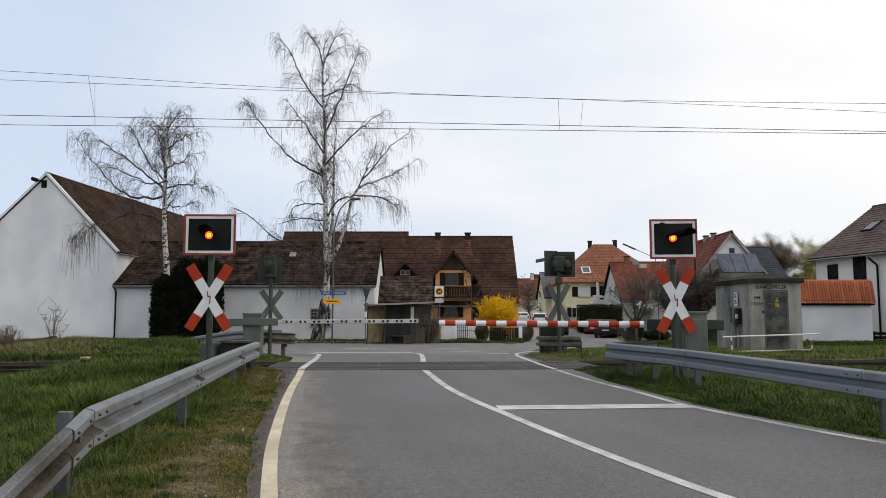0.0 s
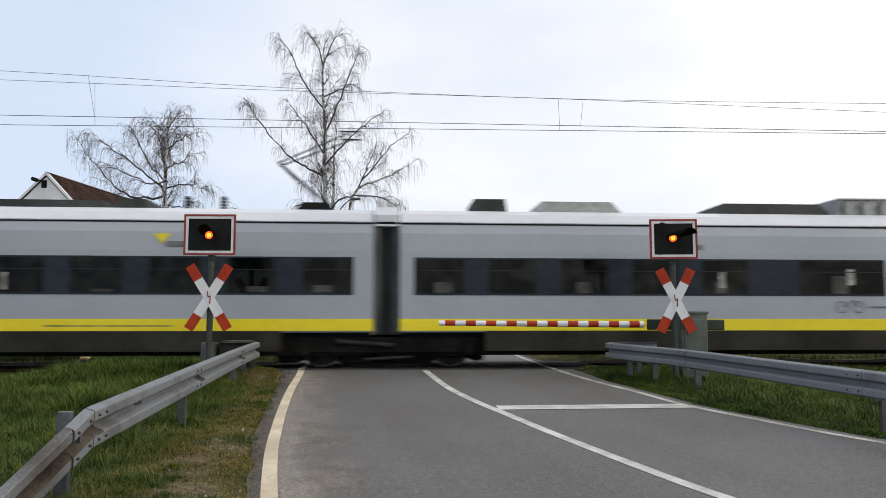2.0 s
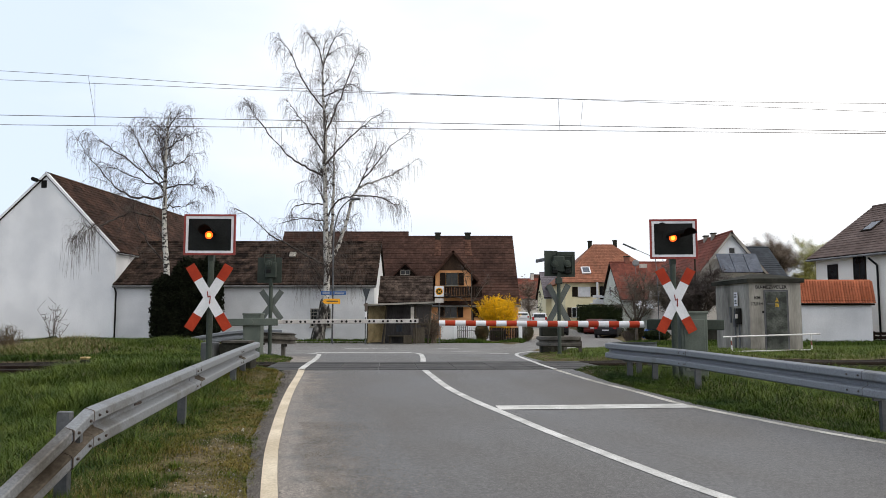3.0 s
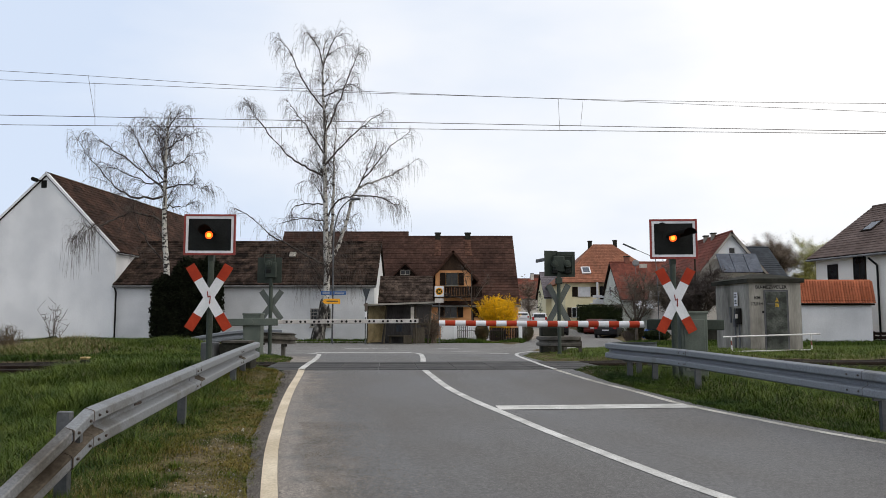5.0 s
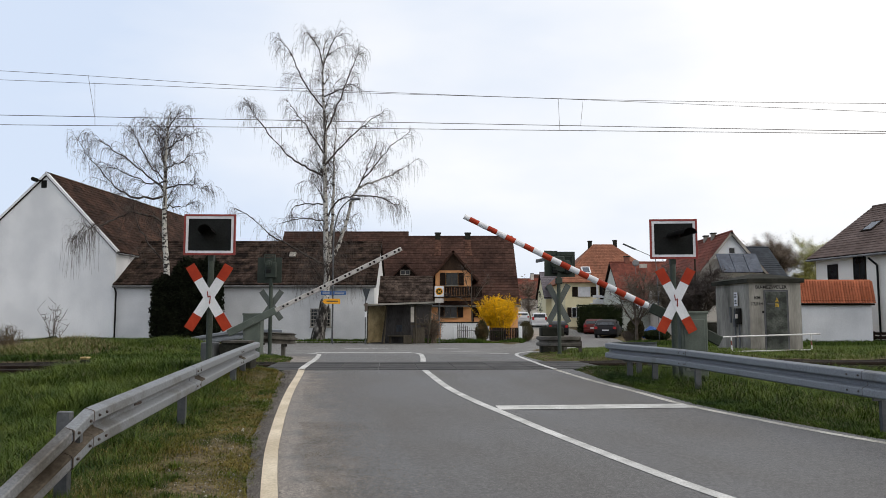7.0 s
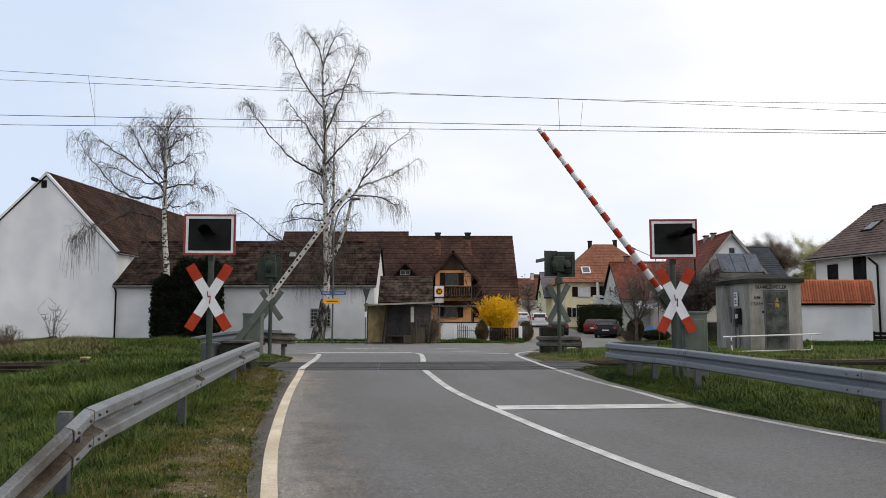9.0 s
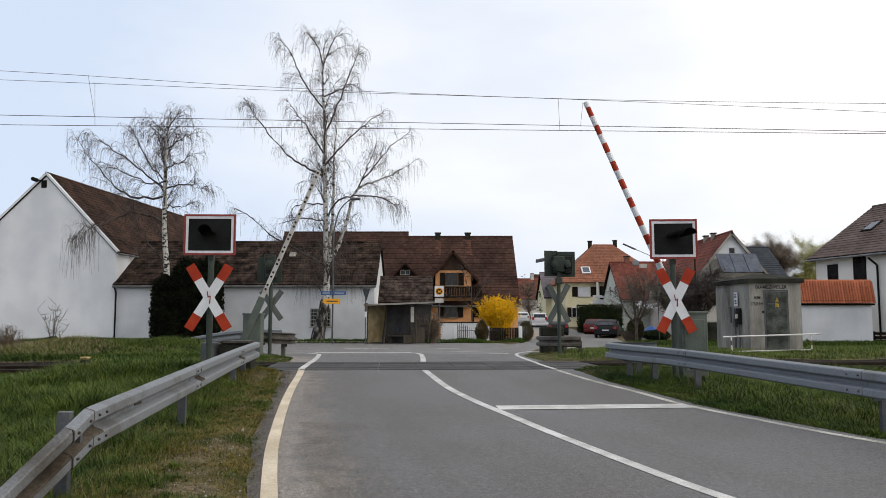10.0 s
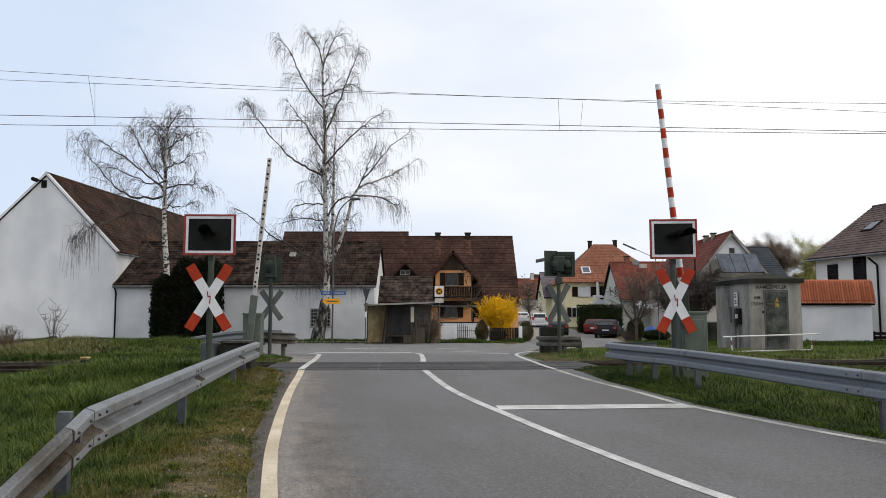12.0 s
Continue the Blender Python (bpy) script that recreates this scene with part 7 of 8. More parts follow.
part("conduit", tube(tube(T((-0.16, 0.9, 0.0), (-0.16, 0.9, 1.5), 0.03), (-0.12, 0.62, 0.1), (-0.12, 0.62, 0.95), 0.03), (-0.2, 1.2, 1.0), (-0.2, 1.2, 1.55), 0.04), STEEL_DARK, hut, "vertical conduits")
part("meter", B(-0.2, 0.85, 0.85, -0.1, 1.0, 1.15, bevel=0.01), STEEL_DARK, hut)
part("meter_glass", B(-0.22, 0.62, 1.15, -0.05, 0.75, 1.3, bevel=0.01), GREY_WALL, hut)
part("vent", B(0.42, -0.012, 1.33, 0.50, -0.002, 1.41), MATT_BLACK, hut)
for z in (0.25, 0.32, 0.39, 0.46):
    part("louvre", B(0.62, -0.045, z, 1.19, -0.03, z + 0.035), STEEL_DOOR, door)
part("warning_sign", prism(bmesh.new(), [(0.86, 1.70), (0.93, 1.86), (1.0, 1.70)], "y", -0.036, -0.031), FADED_SIGN, door, "yellow warning triangle")
part("warning_plate", B(0.87, -0.036, 1.54, 0.99, -0.031, 1.66), FADED_SIGN, door, "small worn yellow plate")
part("apron", B(-0.6, -0.9, -0.25, 2.2, 0.0, 0.04, bevel=0.03), CONCRETE_DARK, hut, "mossy concrete step")

# ---- bus stop ----
st = thing("bus_shelter", pose(-4.4, 44.5, -0.35), "old open bus shelter with yellowed side panes", "bus shelter")
part("roof", slab(bmesh.new(), (-0.15, -0.5, 2.30), (3.95, -0.5, 2.45), (3.95, 1.8, 2.45), (-0.15, 1.8, 2.30), 0.10), CONCRETE_DARK, st, "thin dark roof slab")
part("fascia", slab(bmesh.new(), (-0.17, -0.53, 2.31), (3.97, -0.53, 2.46), (3.97, -0.49, 2.46), (-0.17, -0.49, 2.31), 0.10), CONCRETE, st, "pale edge of the roof")
part("back_wall", B(0.1, 1.6, 0.0, 2.45, 1.7, 2.28), SHELTER_WALL, st, "grey boarded rear wall")
part("low_panel", B(2.6, 1.2, 0.05, 3.3, 1.26, 0.95), OLD_WOOD, st, "yellowed low panel")
part("rear_rail", B(2.45, 1.6, 1.1, 3.75, 1.68, 1.2), OLD_WOOD, st)
for nm, x0, x1, xa, xb in (("side_pane", 0.05, 0.10, 1.05, 0.75),):
    part(nm, loft(bmesh.new(), [[Vector((x0, -0.2, 0.1)), Vector((xb, 0.9, 0.1)), Vector((xa, 0.9, 2.25)), Vector((x1, -0.2, 2.25))], [Vector((x0, -0.15, 0.1)), Vector((xb, 0.95, 0.1)), Vector((xa, 0.95, 2.25)), Vector((x1, -0.15, 2.25))]]), FROSTED if x0 < 1 else OLD_WOOD, st, "yellowed wired glass side")
for x, t in ((0.02, 0.04), (0.9, 1.05), (2.8, 2.75), (3.5, 3.7)):
    part("post", tube(bmesh.new(), (x, 0.0 if x < 0.5 else 0.9, 0), (t, 0.0 if x < 0.5 else 0.9, 2.3), 0.05, seg=8), OLD_WOOD, st)
part("bench", box(B(1.1, 1.1, 0.42, 2.3, 1.55, 0.48), 1.2, 1.15, 0, 1.3, 1.5, 0.42), OLD_WOOD, st)
part("crate", B(2.05, 0.9, 0.0, 2.55, 1.3, 0.5, bevel=0.02), OLD_WOOD, st, "wooden box")
part("notice", B(1.6, 1.57, 0.7, 1.95, 1.595, 1.1), ROOF_SLATE, st, "dark blue notice")
bs = thing("bus_stop_sign", pose(-0.22, 43.5, -0.35), "white bus stop sign with a yellow disc on a pole", "sign")
part("pole", T((0, 0.05, -0.2), (0, 0.05, 3.3), 0.03), STEEL_DARK, bs)
part("plate", B(-0.26, -0.02, 2.72, 0.26, 0.0, 3.32, bevel=0.008), WHITE, bs)
part("ring", T((0, -0.021, 3.02), (0, -0.03, 3.02), 0.21, seg=24), SIGN_YELLOW, bs, "yellow disc with a dark letter")
part("disc", T((0, -0.03, 3.02), (0, -0.036, 3.02), 0.165, seg=24), HEDGE, bs)
part("letter_bar", box(box(B(-0.075, -0.042, 2.93, -0.035, -0.036, 3.11), 0.035, -0.042, 2.93, 0.075, -0.036, 3.11), -0.035, -0.042, 3.0, 0.035, -0.036, 3.035), SIGN_YELLOW, bs)
part("timetable", B(-0.25, -0.02, 2.38, 0.25, 0.0, 2.62), GREY_WALL, bs, "pale plate of illegible print")

yl = thing("give_way_sign", pose(-4.33, 43, -0.35, 0, 0, 58), "rear of a triangular give-way sign on a pole", "sign")
part("pole", T((0, 0.03, -0.2), (0, 0.03, 3.2), 0.03), STEEL_DARK, yl)
part("triangle", prism(bmesh.new(), [(-0.35, 3.15), (0.35, 3.15), (0.0, 2.45)], "y", -0.02, 0.0), ROOF_SLATE, yl, "grey rear of the triangle")
part("small_plate", B(-0.12, -0.02, 1.9, 0.12, 0.0, 2.35), BOLT, yl)
part("sleeve", T((0, 0.03, 1.55), (0, 0.03, 1.85), 0.06), WHITE, yl)

ds = thing("direction_sign", pose(-6.35, 44, -0.35), "blue and yellow direction arrows on a pole", "sign")
part("pole", T((0, 0.05, -0.2), (0, 0.05, 3.1), 0.035), STEEL_DARK, ds)
for x0, x1 in ((-0.68, -0.06), (0.0, 0.76)):
    part("blue_arrow", B(x0, -0.02, 2.84, x1, 0.0, 3.05, bevel=0.01), SIGN_BLUE, ds, "blue arrow plate")
    part("print_bar", B(x0 + 0.1, -0.026, 2.92, x1 - 0.1, -0.021, 2.97), GREY_WALL, ds, "bar of illegible print")
part("yellow_arrow", prism(bmesh.new(), [(-0.60, 2.47), (-0.46, 2.33), (0.43, 2.33), (0.43, 2.62), (-0.46, 2.62)], "y", -0.02, 0.0), SIGN_YELLOW, ds, "yellow arrow plate")
part("print_bar", B(-0.35, -0.026, 2.44, 0.3, -0.021, 2.51), BOLT, ds, "bar of illegible print")

lp = thing("street_lamp", pose(-6.71, 46.5, -0.35), "tall grey street lamp with a curved arm", "street lamp")
arm = bend([(0, 0, -0.2), (0, 0, 3.0), (0, 0, 6.4), (0.12, 0, 7.3), (0.35, 0, 8.1), (0.75, 0, 8.6), (1.1, 0, 8.82)], 4)
raw("pole", *tubes([(arm, 0.055, 0.032)], 10), STEEL_DARK, lp, smooth=True)
part("lantern", B(1.0, -0.14, 8.75, 1.62, 0.14, 8.90, bevel=0.05), STEEL_DARK, lp, "flat grey lantern")
lp2 = thing("street_lamp", pose(12.4, 44, -0.35), "street lamp with a slim straight arm", "street lamp")
raw("pole", *tubes([([Vector((0, 0, -0.2)), Vector((0, 0, 3.0)), Vector((-0.1, 0, 4.9)), Vector((-0.5, 0, 5.15)), Vector((-1.3, 0, 5.5))], 0.026, 0.018)], 8), STEEL_DARK, lp2, smooth=True)
part("lantern", B(-0.4, -0.1, -0.035, 0.4, 0.1, 0.035, bevel=0.02), STEEL_DARK, lp2, "slim grey lantern").matrix_basis = pose(-1.6, 0, 5.63, 0, 24, 0)

wp = thing("wooden_pole", pose(14.9, 45, -0.35), "thin brown wooden pole in a garden", "pole")
part("shaft", T((0, 0, -0.2), (0, 0, 5.5), 0.07, 0.05, 8), RAIL, wp)

# ---- front gardens ----
gw = thing("garden_wall", pose(-0.15, 51, -0.4), "low white garden wall with a grey coping", "wall")
part("body", B(0, 0, 0, 2.5, 0.25, 1.25), LIME, gw)
part("coping", B(-0.05, -0.05, 1.25, 2.55, 0.30, 1.33, bevel=0.02), CONCRETE_DARK, gw)
fence = thing("garden_fence", pose(0.8, 50, -0.38), "thin iron bar fence between pale concrete posts", "fence")
for x in (0.0, 2.1, 4.25):
    part("post", B(x - 0.11, -0.1, -0.2, x + 0.11, 0.12, 1.02, bevel=0.02), LIME, fence, "pale concrete post")
for k in range(17):
    part("board", B(2.27 + k * 0.108, 0.06, 0.08, 2.36 + k * 0.108, 0.085, 0.93), DARK_WOOD, fence, "dark upright board")
for a, b in ((0.15, 1.95), (2.25, 4.1)):
    for z in (0.25, 0.72):
        part("rail", B(a, 0.0, z, b, 0.02, z + 0.03), BOLT, fence)
    k = a + 0.05
    while k < b:
        part("picket", T((k, -0.01, 0.1), (k, -0.01, 0.94), 0.011, seg=6), BOLT, fence, "thin iron bar")
        k += 0.12
gpost = thing("iron_gate", pose(0.95, 50.4, -0.38), "narrow black iron garden gate", "gate")
for k in range(6):
    part("bar", T((k * 0.13, 0, 0.05), (k * 0.13, 0, 1.15 + 0.1 * math.sin(k)), 0.014, seg=6), MATT_BLACK, gpost)
for z in (0.2, 0.95):
    part("crossbar", B(-0.02, -0.015, z, 0.68, 0.015, z + 0.04), MATT_BLACK, gpost)
bush("brownish-green bush beside the fence", (2.57, 49.6, -0.38), 0.42, 1.35, BUSH_LEAF, 3600, 0.045, 11)
bush("low dark evergreen behind the fence", (3.6, 50.6, -0.38), 0.6, 0.8, HEDGE, 2600, 0.06, 12)
bush("brown-green bush at the street corner", (5.55, 51, -0.4), 0.5, 1.3, BUSH_LEAF, 3600, 0.05, 13)
hd = thing("clipped_hedge", pose(14.75, 72, -0.2), "clipped dark green hedge", "hedge")
raw("stems", *tubes([([Vector((x, 0, 0)), Vector((x, 0.1, 1.2)), Vector((x + 0.1, 0, 2.3))], 0.06, 0.02) for x in (-1.6, -0.6, 0.5, 1.5)], 5), BARK, hd)
part("inner_growth", B(-1.95, -0.42, 0.1, 1.95, 0.42, 2.5, bevel=0.1), HEDGE, hd, "dense dark inside of the hedge")
foliage("leaves", 9000, lambda r: (r.uniform(-2.1, 2.1), r.uniform(-0.6, 0.6), min(2.65, r.uniform(0, 2.75) + r.gauss(0, 0.05))), 0.10, HEDGE, hd, seed=5)


def shrub(label, at, h, spread, n, seed, material=None, twig=0.006, name="bare_shrub", forks=12):
    """Bare upright stems that fork into thin twigs."""
    s = thing(name, Matrix.Translation(at), label, "shrub")
    rnd = random.Random(seed)
    stems, tw = [], []
    for i in range(n):
        a = Vector((rnd.gauss(0, spread), rnd.gauss(0, spread), 1.0))
        b = grow(rnd, Vector((rnd.gauss(0, 0.08), rnd.gauss(0, 0.08), 0)), a, h * rnd.uniform(0.5, 1.0), 6, -0.03, 0.12)
        stems.append((b, 0.018, 0.006))
        for k in range(forks):
            j = rnd.randrange(2, 7)
            w = Vector((rnd.gauss(0, 1), rnd.gauss(0, 1), rnd.gauss(0.8, 0.4)))
            tw.append((grow(rnd, b[j], w, h * rnd.uniform(0.12, 0.3), 3, 0.0, 0.15), twig, twig * 0.6))
    raw("stems", *tubes(stems, 5), material or BARK, s)
    raw("twigwork", *tubes(tw, 3), material or TWIG, s)
    return s


shrub("reddish-brown bare shrub beside the bus shelter", (-0.58, 46.5, -0.36), 1.95, 0.22, 46, 14, BROWN_LEAF, 0.011)
shrub("bare pale shrub in front of the barn wall", (-20.35, 40, -0.30), 2.3, 0.26, 10, 3, BARK, 0.014, forks=6)
foliage("leaves", 700, in_ball((0, 0, 0.25), 0.38, 0.7, 0.3, 3), 0.06, HEDGE, bpy.data.objects["bare_shrub.001"], seed=8)
for k, (wx, wy, wh) in enumerate(((-14.3, 24.6, 1.0), (-13.75, 24.2, 0.75), (-14.2, 25.3, 1.0), (-13.4, 23.9, 0.4))):
    shrub("tangle of dry brown weeds beside the track", (wx, wy, float(ground_height(wx, wy)) - 0.02), wh, 0.22, 16, 5 + k, DRY_STALK, 0.0055, "dry_weeds")
bare_tree("fruit_tree", "bare gnarled fruit tree in a garden", (14.15, 42, -0.3),
          V(42, (14.15, 0, -0.3), (14.2, 0, 0.8), (14.25, 0, 1.4), (13.9, 0, 2.2), (13.6, 0, 3.0)),
          [V(42, (14.2, 0, 1.0), (14.7, 0.2, 1.7), (15.3, 0.3, 2.2), (15.8, 0.4, 2.9)), V(42, (14.2, 0, 1.2), (13.5, 0.2, 2.0), (12.9, 0.3, 3.0)), V(42, (14.25, 0, 1.4), (14.5, -0.4, 2.5), (14.6, -0.5, 3.5)), V(42, (14.2, 0, 0.9), (13.6, -0.3, 1.3), (13.0, -0.4, 1.9))],
          21, sub=13, fine=26, twig_len=0.7, droop=0.0, bark=BARK, r_trunk=0.15, r_limb=0.075, sub_len=1.3, thin=0.008, extra=6, extra_len=1.9, growth=TWIG)
bare_tree("fruit_tree", "bare bushy fruit tree in a garden", (11.6, 46, -0.35),
          V(46, (11.6, 0, -0.35), (11.6, 0, 0.8), (11.5, 0, 2.0), (11.6, 0, 3.2)),
          [V(46, (11.6, 0, 0.6), (12.2, 0.2, 1.8), (12.6, 0.3, 3.0)), V(46, (11.6, 0, 0.7), (11.0, 0.2, 1.6), (10.6, 0.3, 2.6)), V(46, (11.6, 0, 1.0), (11.3, -0.4, 2.4), (11.0, -0.5, 3.4)), V(46, (11.6, 0, 0.9), (12.0, -0.3, 2.2), (12.0, -0.4, 3.5))],
          22, sub=8, fine=14, twig_len=0.65, droop=0.0, bark=BARK, r_trunk=0.10, r_limb=0.05, sub_len=1.2, thin=0.0065, extra=4, extra_len=1.8, growth=PALE_TWIG)
bare_tree("fruit_tree", "bare twiggy fruit tree beside the garden wall", (14.3, 46.6, -0.35),
          V(46.6, (14.3, 0, -0.35), (14.3, 0, 0.8), (14.1, 0, 2.0), (14.2, 0, 3.4)),
          [V(46.6, (14.3, 0, 0.7), (15.0, 0.2, 1.9), (15.5, 0.3, 3.0)), V(46.6, (14.3, 0, 0.8), (13.6, 0.2, 1.8), (13.0, 0.3, 2.9)), V(46.6, (14.2, 0, 1.2), (14.7, -0.4, 2.5), (15.0, -0.5, 3.6)), V(46.6, (14.2, 0, 1.4), (13.6, -0.3, 2.6), (13.4, -0.4, 3.7))],
          24, sub=13, fine=26, twig_len=0.7, droop=0.0, bark=BARK, r_trunk=0.11, r_limb=0.055, sub_len=1.2, thin=0.0065, extra=4, extra_len=1.8, growth=PALE_TWIG)
bare_tree("young_tree", "slim bare young tree before the farmhouse", (2.0, 52.5, -0.4),
          V(52.5, (2.0, 0, -0.4), (2.0, 0, 1.2), (1.95, 0, 2.6), (2.0, 0, 4.4)),
          [V(52.5, (2.0, 0, 1.8), (1.3, 0.1, 2.5), (0.6, 0.2, 2.7)), V(52.5, (2.0, 0, 2.2), (2.6, 0.1, 3.1), (3.2, 0.2, 3.9)), V(52.5, (1.95, 0, 2.6), (1.6, -0.1, 3.6), (1.4, -0.2, 4.6))],
          23, sub=4, fine=6, twig_len=0.7, droop=0.0, bark=BARK, r_trunk=0.06, r_limb=0.03, sub_len=1.0)
shrub("low brown bare shrub in a garden", (10.6, 44, -0.3), 0.9, 0.35, 26, 61, None, 0.007)
shrub("low brown bare shrub beside the garden path", (12.3, 50, -0.4), 0.9, 0.4, 26, 62, None, 0.008)
bush("brown-green bush in a garden", (12.05, 48, -0.38), 0.55, 1.6, BUSH_LEAF, 4200, 0.06, 34)
bush("dark bush beside the garden path", (14.4, 52, -0.4), 1.0, 0.8, HEDGE, 3000, 0.09, 33)
low_wall = thing("low_wall", pose(14.2, 46, -0.35), "low dark garden wall", "wall")
part("body", B(0, 0, 0, 3.4, 0.3, 1.25, bevel=0.03), CONCRETE_DARK, low_wall)
part("coping", B(-0.05, -0.04, 1.25, 3.45, 0.34, 1.33, bevel=0.02), CONCRETE, low_wall)
tp = thing("covered_heap", pose(16.3, 60, -0.4), "heap under a bright blue tarpaulin", "tarpaulin")
tb = bmesh.new()
bmesh.ops.create_icosphere(tb, subdivisions=3, radius=1.0)
for v in tb.verts:
    k = 1 + 0.18 * noise.noise(v.co * 2.2)
    v.co = Vector((v.co.x * 0.70 * k, v.co.y * 0.6 * k, max(0.0, v.co.z * 0.85 * k + 0.1)))
part("cover", tb, TARP, tp, smooth=True)


def crowned_tree(label, at, h, r, material, n, leaf, seed):
    t = thing("tree", Matrix.Translation(at), label, "tree")
    rnd = random.Random(seed)
    stem = grow(rnd, Vector((0, 0, 0)), Vector((0, 0, 1)), h * 0.75, 6, -0.02, 0.05)
    raw("trunk", *tubes([(stem, 0.28, 0.06)], 8), BARK, t, smooth=True)
    lines, ends = [], []
    for i in range(46):
        j = rnd.randrange(2, 7)
        b = grow(rnd, stem[j], Vector((rnd.gauss(0, 1), rnd.gauss(0, 1), rnd.uniform(0.2, 1.3))), r * rnd.uniform(0.6, 1.15), 5, -0.02, 0.16)
        lines.append((b, 0.06, 0.015))
        ends += b[2:]
        for k in range(8):
            c = grow(rnd, b[rnd.randrange(2, 6)], Vector((rnd.gauss(0, 1), rnd.gauss(0, 1), rnd.gauss(0.4, 0.6))), r * 0.4, 3, 0.0, 0.2)
            lines.append((c, 0.02, 0.008))
            ends += c[1:]
    tagged(raw("limbwork", *tubes(lines, 4), BARK, t), kind="stuff")

    def smp(r2):
        p = r2.choice(ends)
        return (p.x + r2.gauss(0, 0.20), p.y + r2.gauss(0, 0.20), p.z + r2.gauss(0, 0.18))
    foliage("crown", n, smp, leaf, material, t, seed=seed)
    return t


crowned_tree("brown budding tree behind the houses", (32.8, 75, 0.0), 9.0, 2.8, BROWN_LEAF, 62000, 0.07, 41)
crowned_tree("tree in fresh yellow-green leaf behind the garage", (36.0, 74, 0.0), 8.6, 2.5, FRESH_LEAF, 34000, 0.07, 42)
crowned_tree("tree in fresh yellow-green leaf behind the garage", (33.6, 66, 0.0), 5.6, 1.9, FRESH_LEAF, 26000, 0.065, 43)
crowned_tree("bare brown tree at the end of the street", (14.5, 128, 0.6), 7.0, 2.4, BROWN_LEAF, 1800, 0.13, 44)
crowned_tree("dark conifer bush at the end of the street", (14.0, 100, 0.4), 4.8, 1.5, HEDGE, 3000, 0.13, 45)

# ---- far end of the side street ----
house("dark_gabled_house", "house with a lilac-grey tiled roof", pose(12.9, 96, 0.5), 4.2, 8, 3.6, 6.6, CREAM_WALL, LILAC_ROOF, 0.4, 0.5, 0.25)
red_far = house("red_roofed_house", "far house with faded red tiles", pose(15.0, 150, 1.2), 9, 8, 4.2, 8.0, GREY_WALL, ROOF_RED, 0.5, 0.4, 0.2)
chimney(red_far, 3.0, 4, 7.5, 9.2, 0.6, GREY_WALL)
far_house = house("far_house", "far pale house with a brown roof", pose(19.5, 165, 1.4), 8, 8, 5.0, 9.5, GREY_WALL, ROOF_HOUSE, 0.5, 0.4, 0.2)


def parked_car(label, m, paint, length, width, height, van=False):
    """A parked car seen from behind: local x leads ahead, wheels on z = 0."""
    c = thing("parked_car", m, label, "car", "parked cars")
    l, h = length, height
    if van:
        low = [(0, 0.45), (0.02, 1.0), (0.12, h - 0.15), (0.35, h), (l * 0.68, h), (l * 0.82, 1.15), (l - 0.1, 0.95), (l, 0.5), (l - 0.1, 0.25), (0.1, 0.25)]
    else:
        low = [(0, 0.5), (0.03, 0.85), (0.12, 0.98), (0.55, h - 0.1), (1.0, h), (l * 0.5, h), (l * 0.68, 1.0), (l - 0.2, 0.82), (l, 0.5), (l - 0.1, 0.22), (0.08, 0.22)]
    b = bmesh.new()
    rings = []
    for y, k in ((-width / 2, 0.86), (-width / 2 + 0.04, 0.94), (-width / 2 + 0.14, 0.985), (-width / 4, 1.0), (width / 4, 1.0), (width / 2 - 0.14, 0.985), (width / 2 - 0.04, 0.94), (width / 2, 0.86)):
        rings.append([Vector((l / 2 + (x - l / 2) * (0.70 + 0.30 * k), y * (1.0 if z < 1.0 else 1.0 - 0.20 * (z - 1.0) / max(0.1, h - 1.0)), 0.5 + (z - 0.5) * (0.4 + 0.6 * k))) for x, z in low])
    loft(b, rings)
    part("body", b, paint, c, smooth=True)
    rear = B(-0.02, -width * 0.36, h * 0.66, 0.05, width * 0.36, h * 0.90, bevel=0.02)
    rw = part("rear_window", rear, SKY_PALE_GLASS, c)
    rw.matrix_basis = pose(0.06 if van else 0.26, 0, 0, 0, 0, 0) if van else Matrix.Translation((0.25, 0, h * 0.78)) @ pose(0, 0, 0, 0, 38, 0) @ Matrix.Translation((0, 0, -h * 0.78))
    for e in (-1, 1):
        part("side_window", B(0.9 if not van else 0.6, e * width * 0.435, h * 0.68, l * 0.6, e * width * 0.47, h * 0.90, bevel=0.01), GLASS_DARK, c)
        part("tail_light", B(-0.025, e * width * 0.34, 0.72 if not van else 0.85, 0.06, e * width * 0.47, 0.92 if not van else 1.2, bevel=0.015), TAIL_RED, c, "red tail light")
    part("number_plate", B(-0.02, -0.26, 0.58, 0.03, 0.26, 0.69), WHITE, c, "plain pale plate")
    part("bumper", B(-0.05, -width * 0.47, 0.28, 0.12, width * 0.47, 0.52, bevel=0.04), paint, c)
    for x in (0.75, l - 0.8):
        for e in (-1, 1):
            w = part("wheel", T((x, e * (width / 2 - 0.2), 0.31), (x, e * (width / 2 + 0.005), 0.31), 0.31, seg=18), TYRE, c)
            part("rim", T((x, e * (width / 2 - 0.05), 0.31), (x, e * (width / 2 + 0.012), 0.31), 0.2, seg=14), STEEL, w)
    return c


def street(x, y):
    return float(level(x, y)) + 0.01


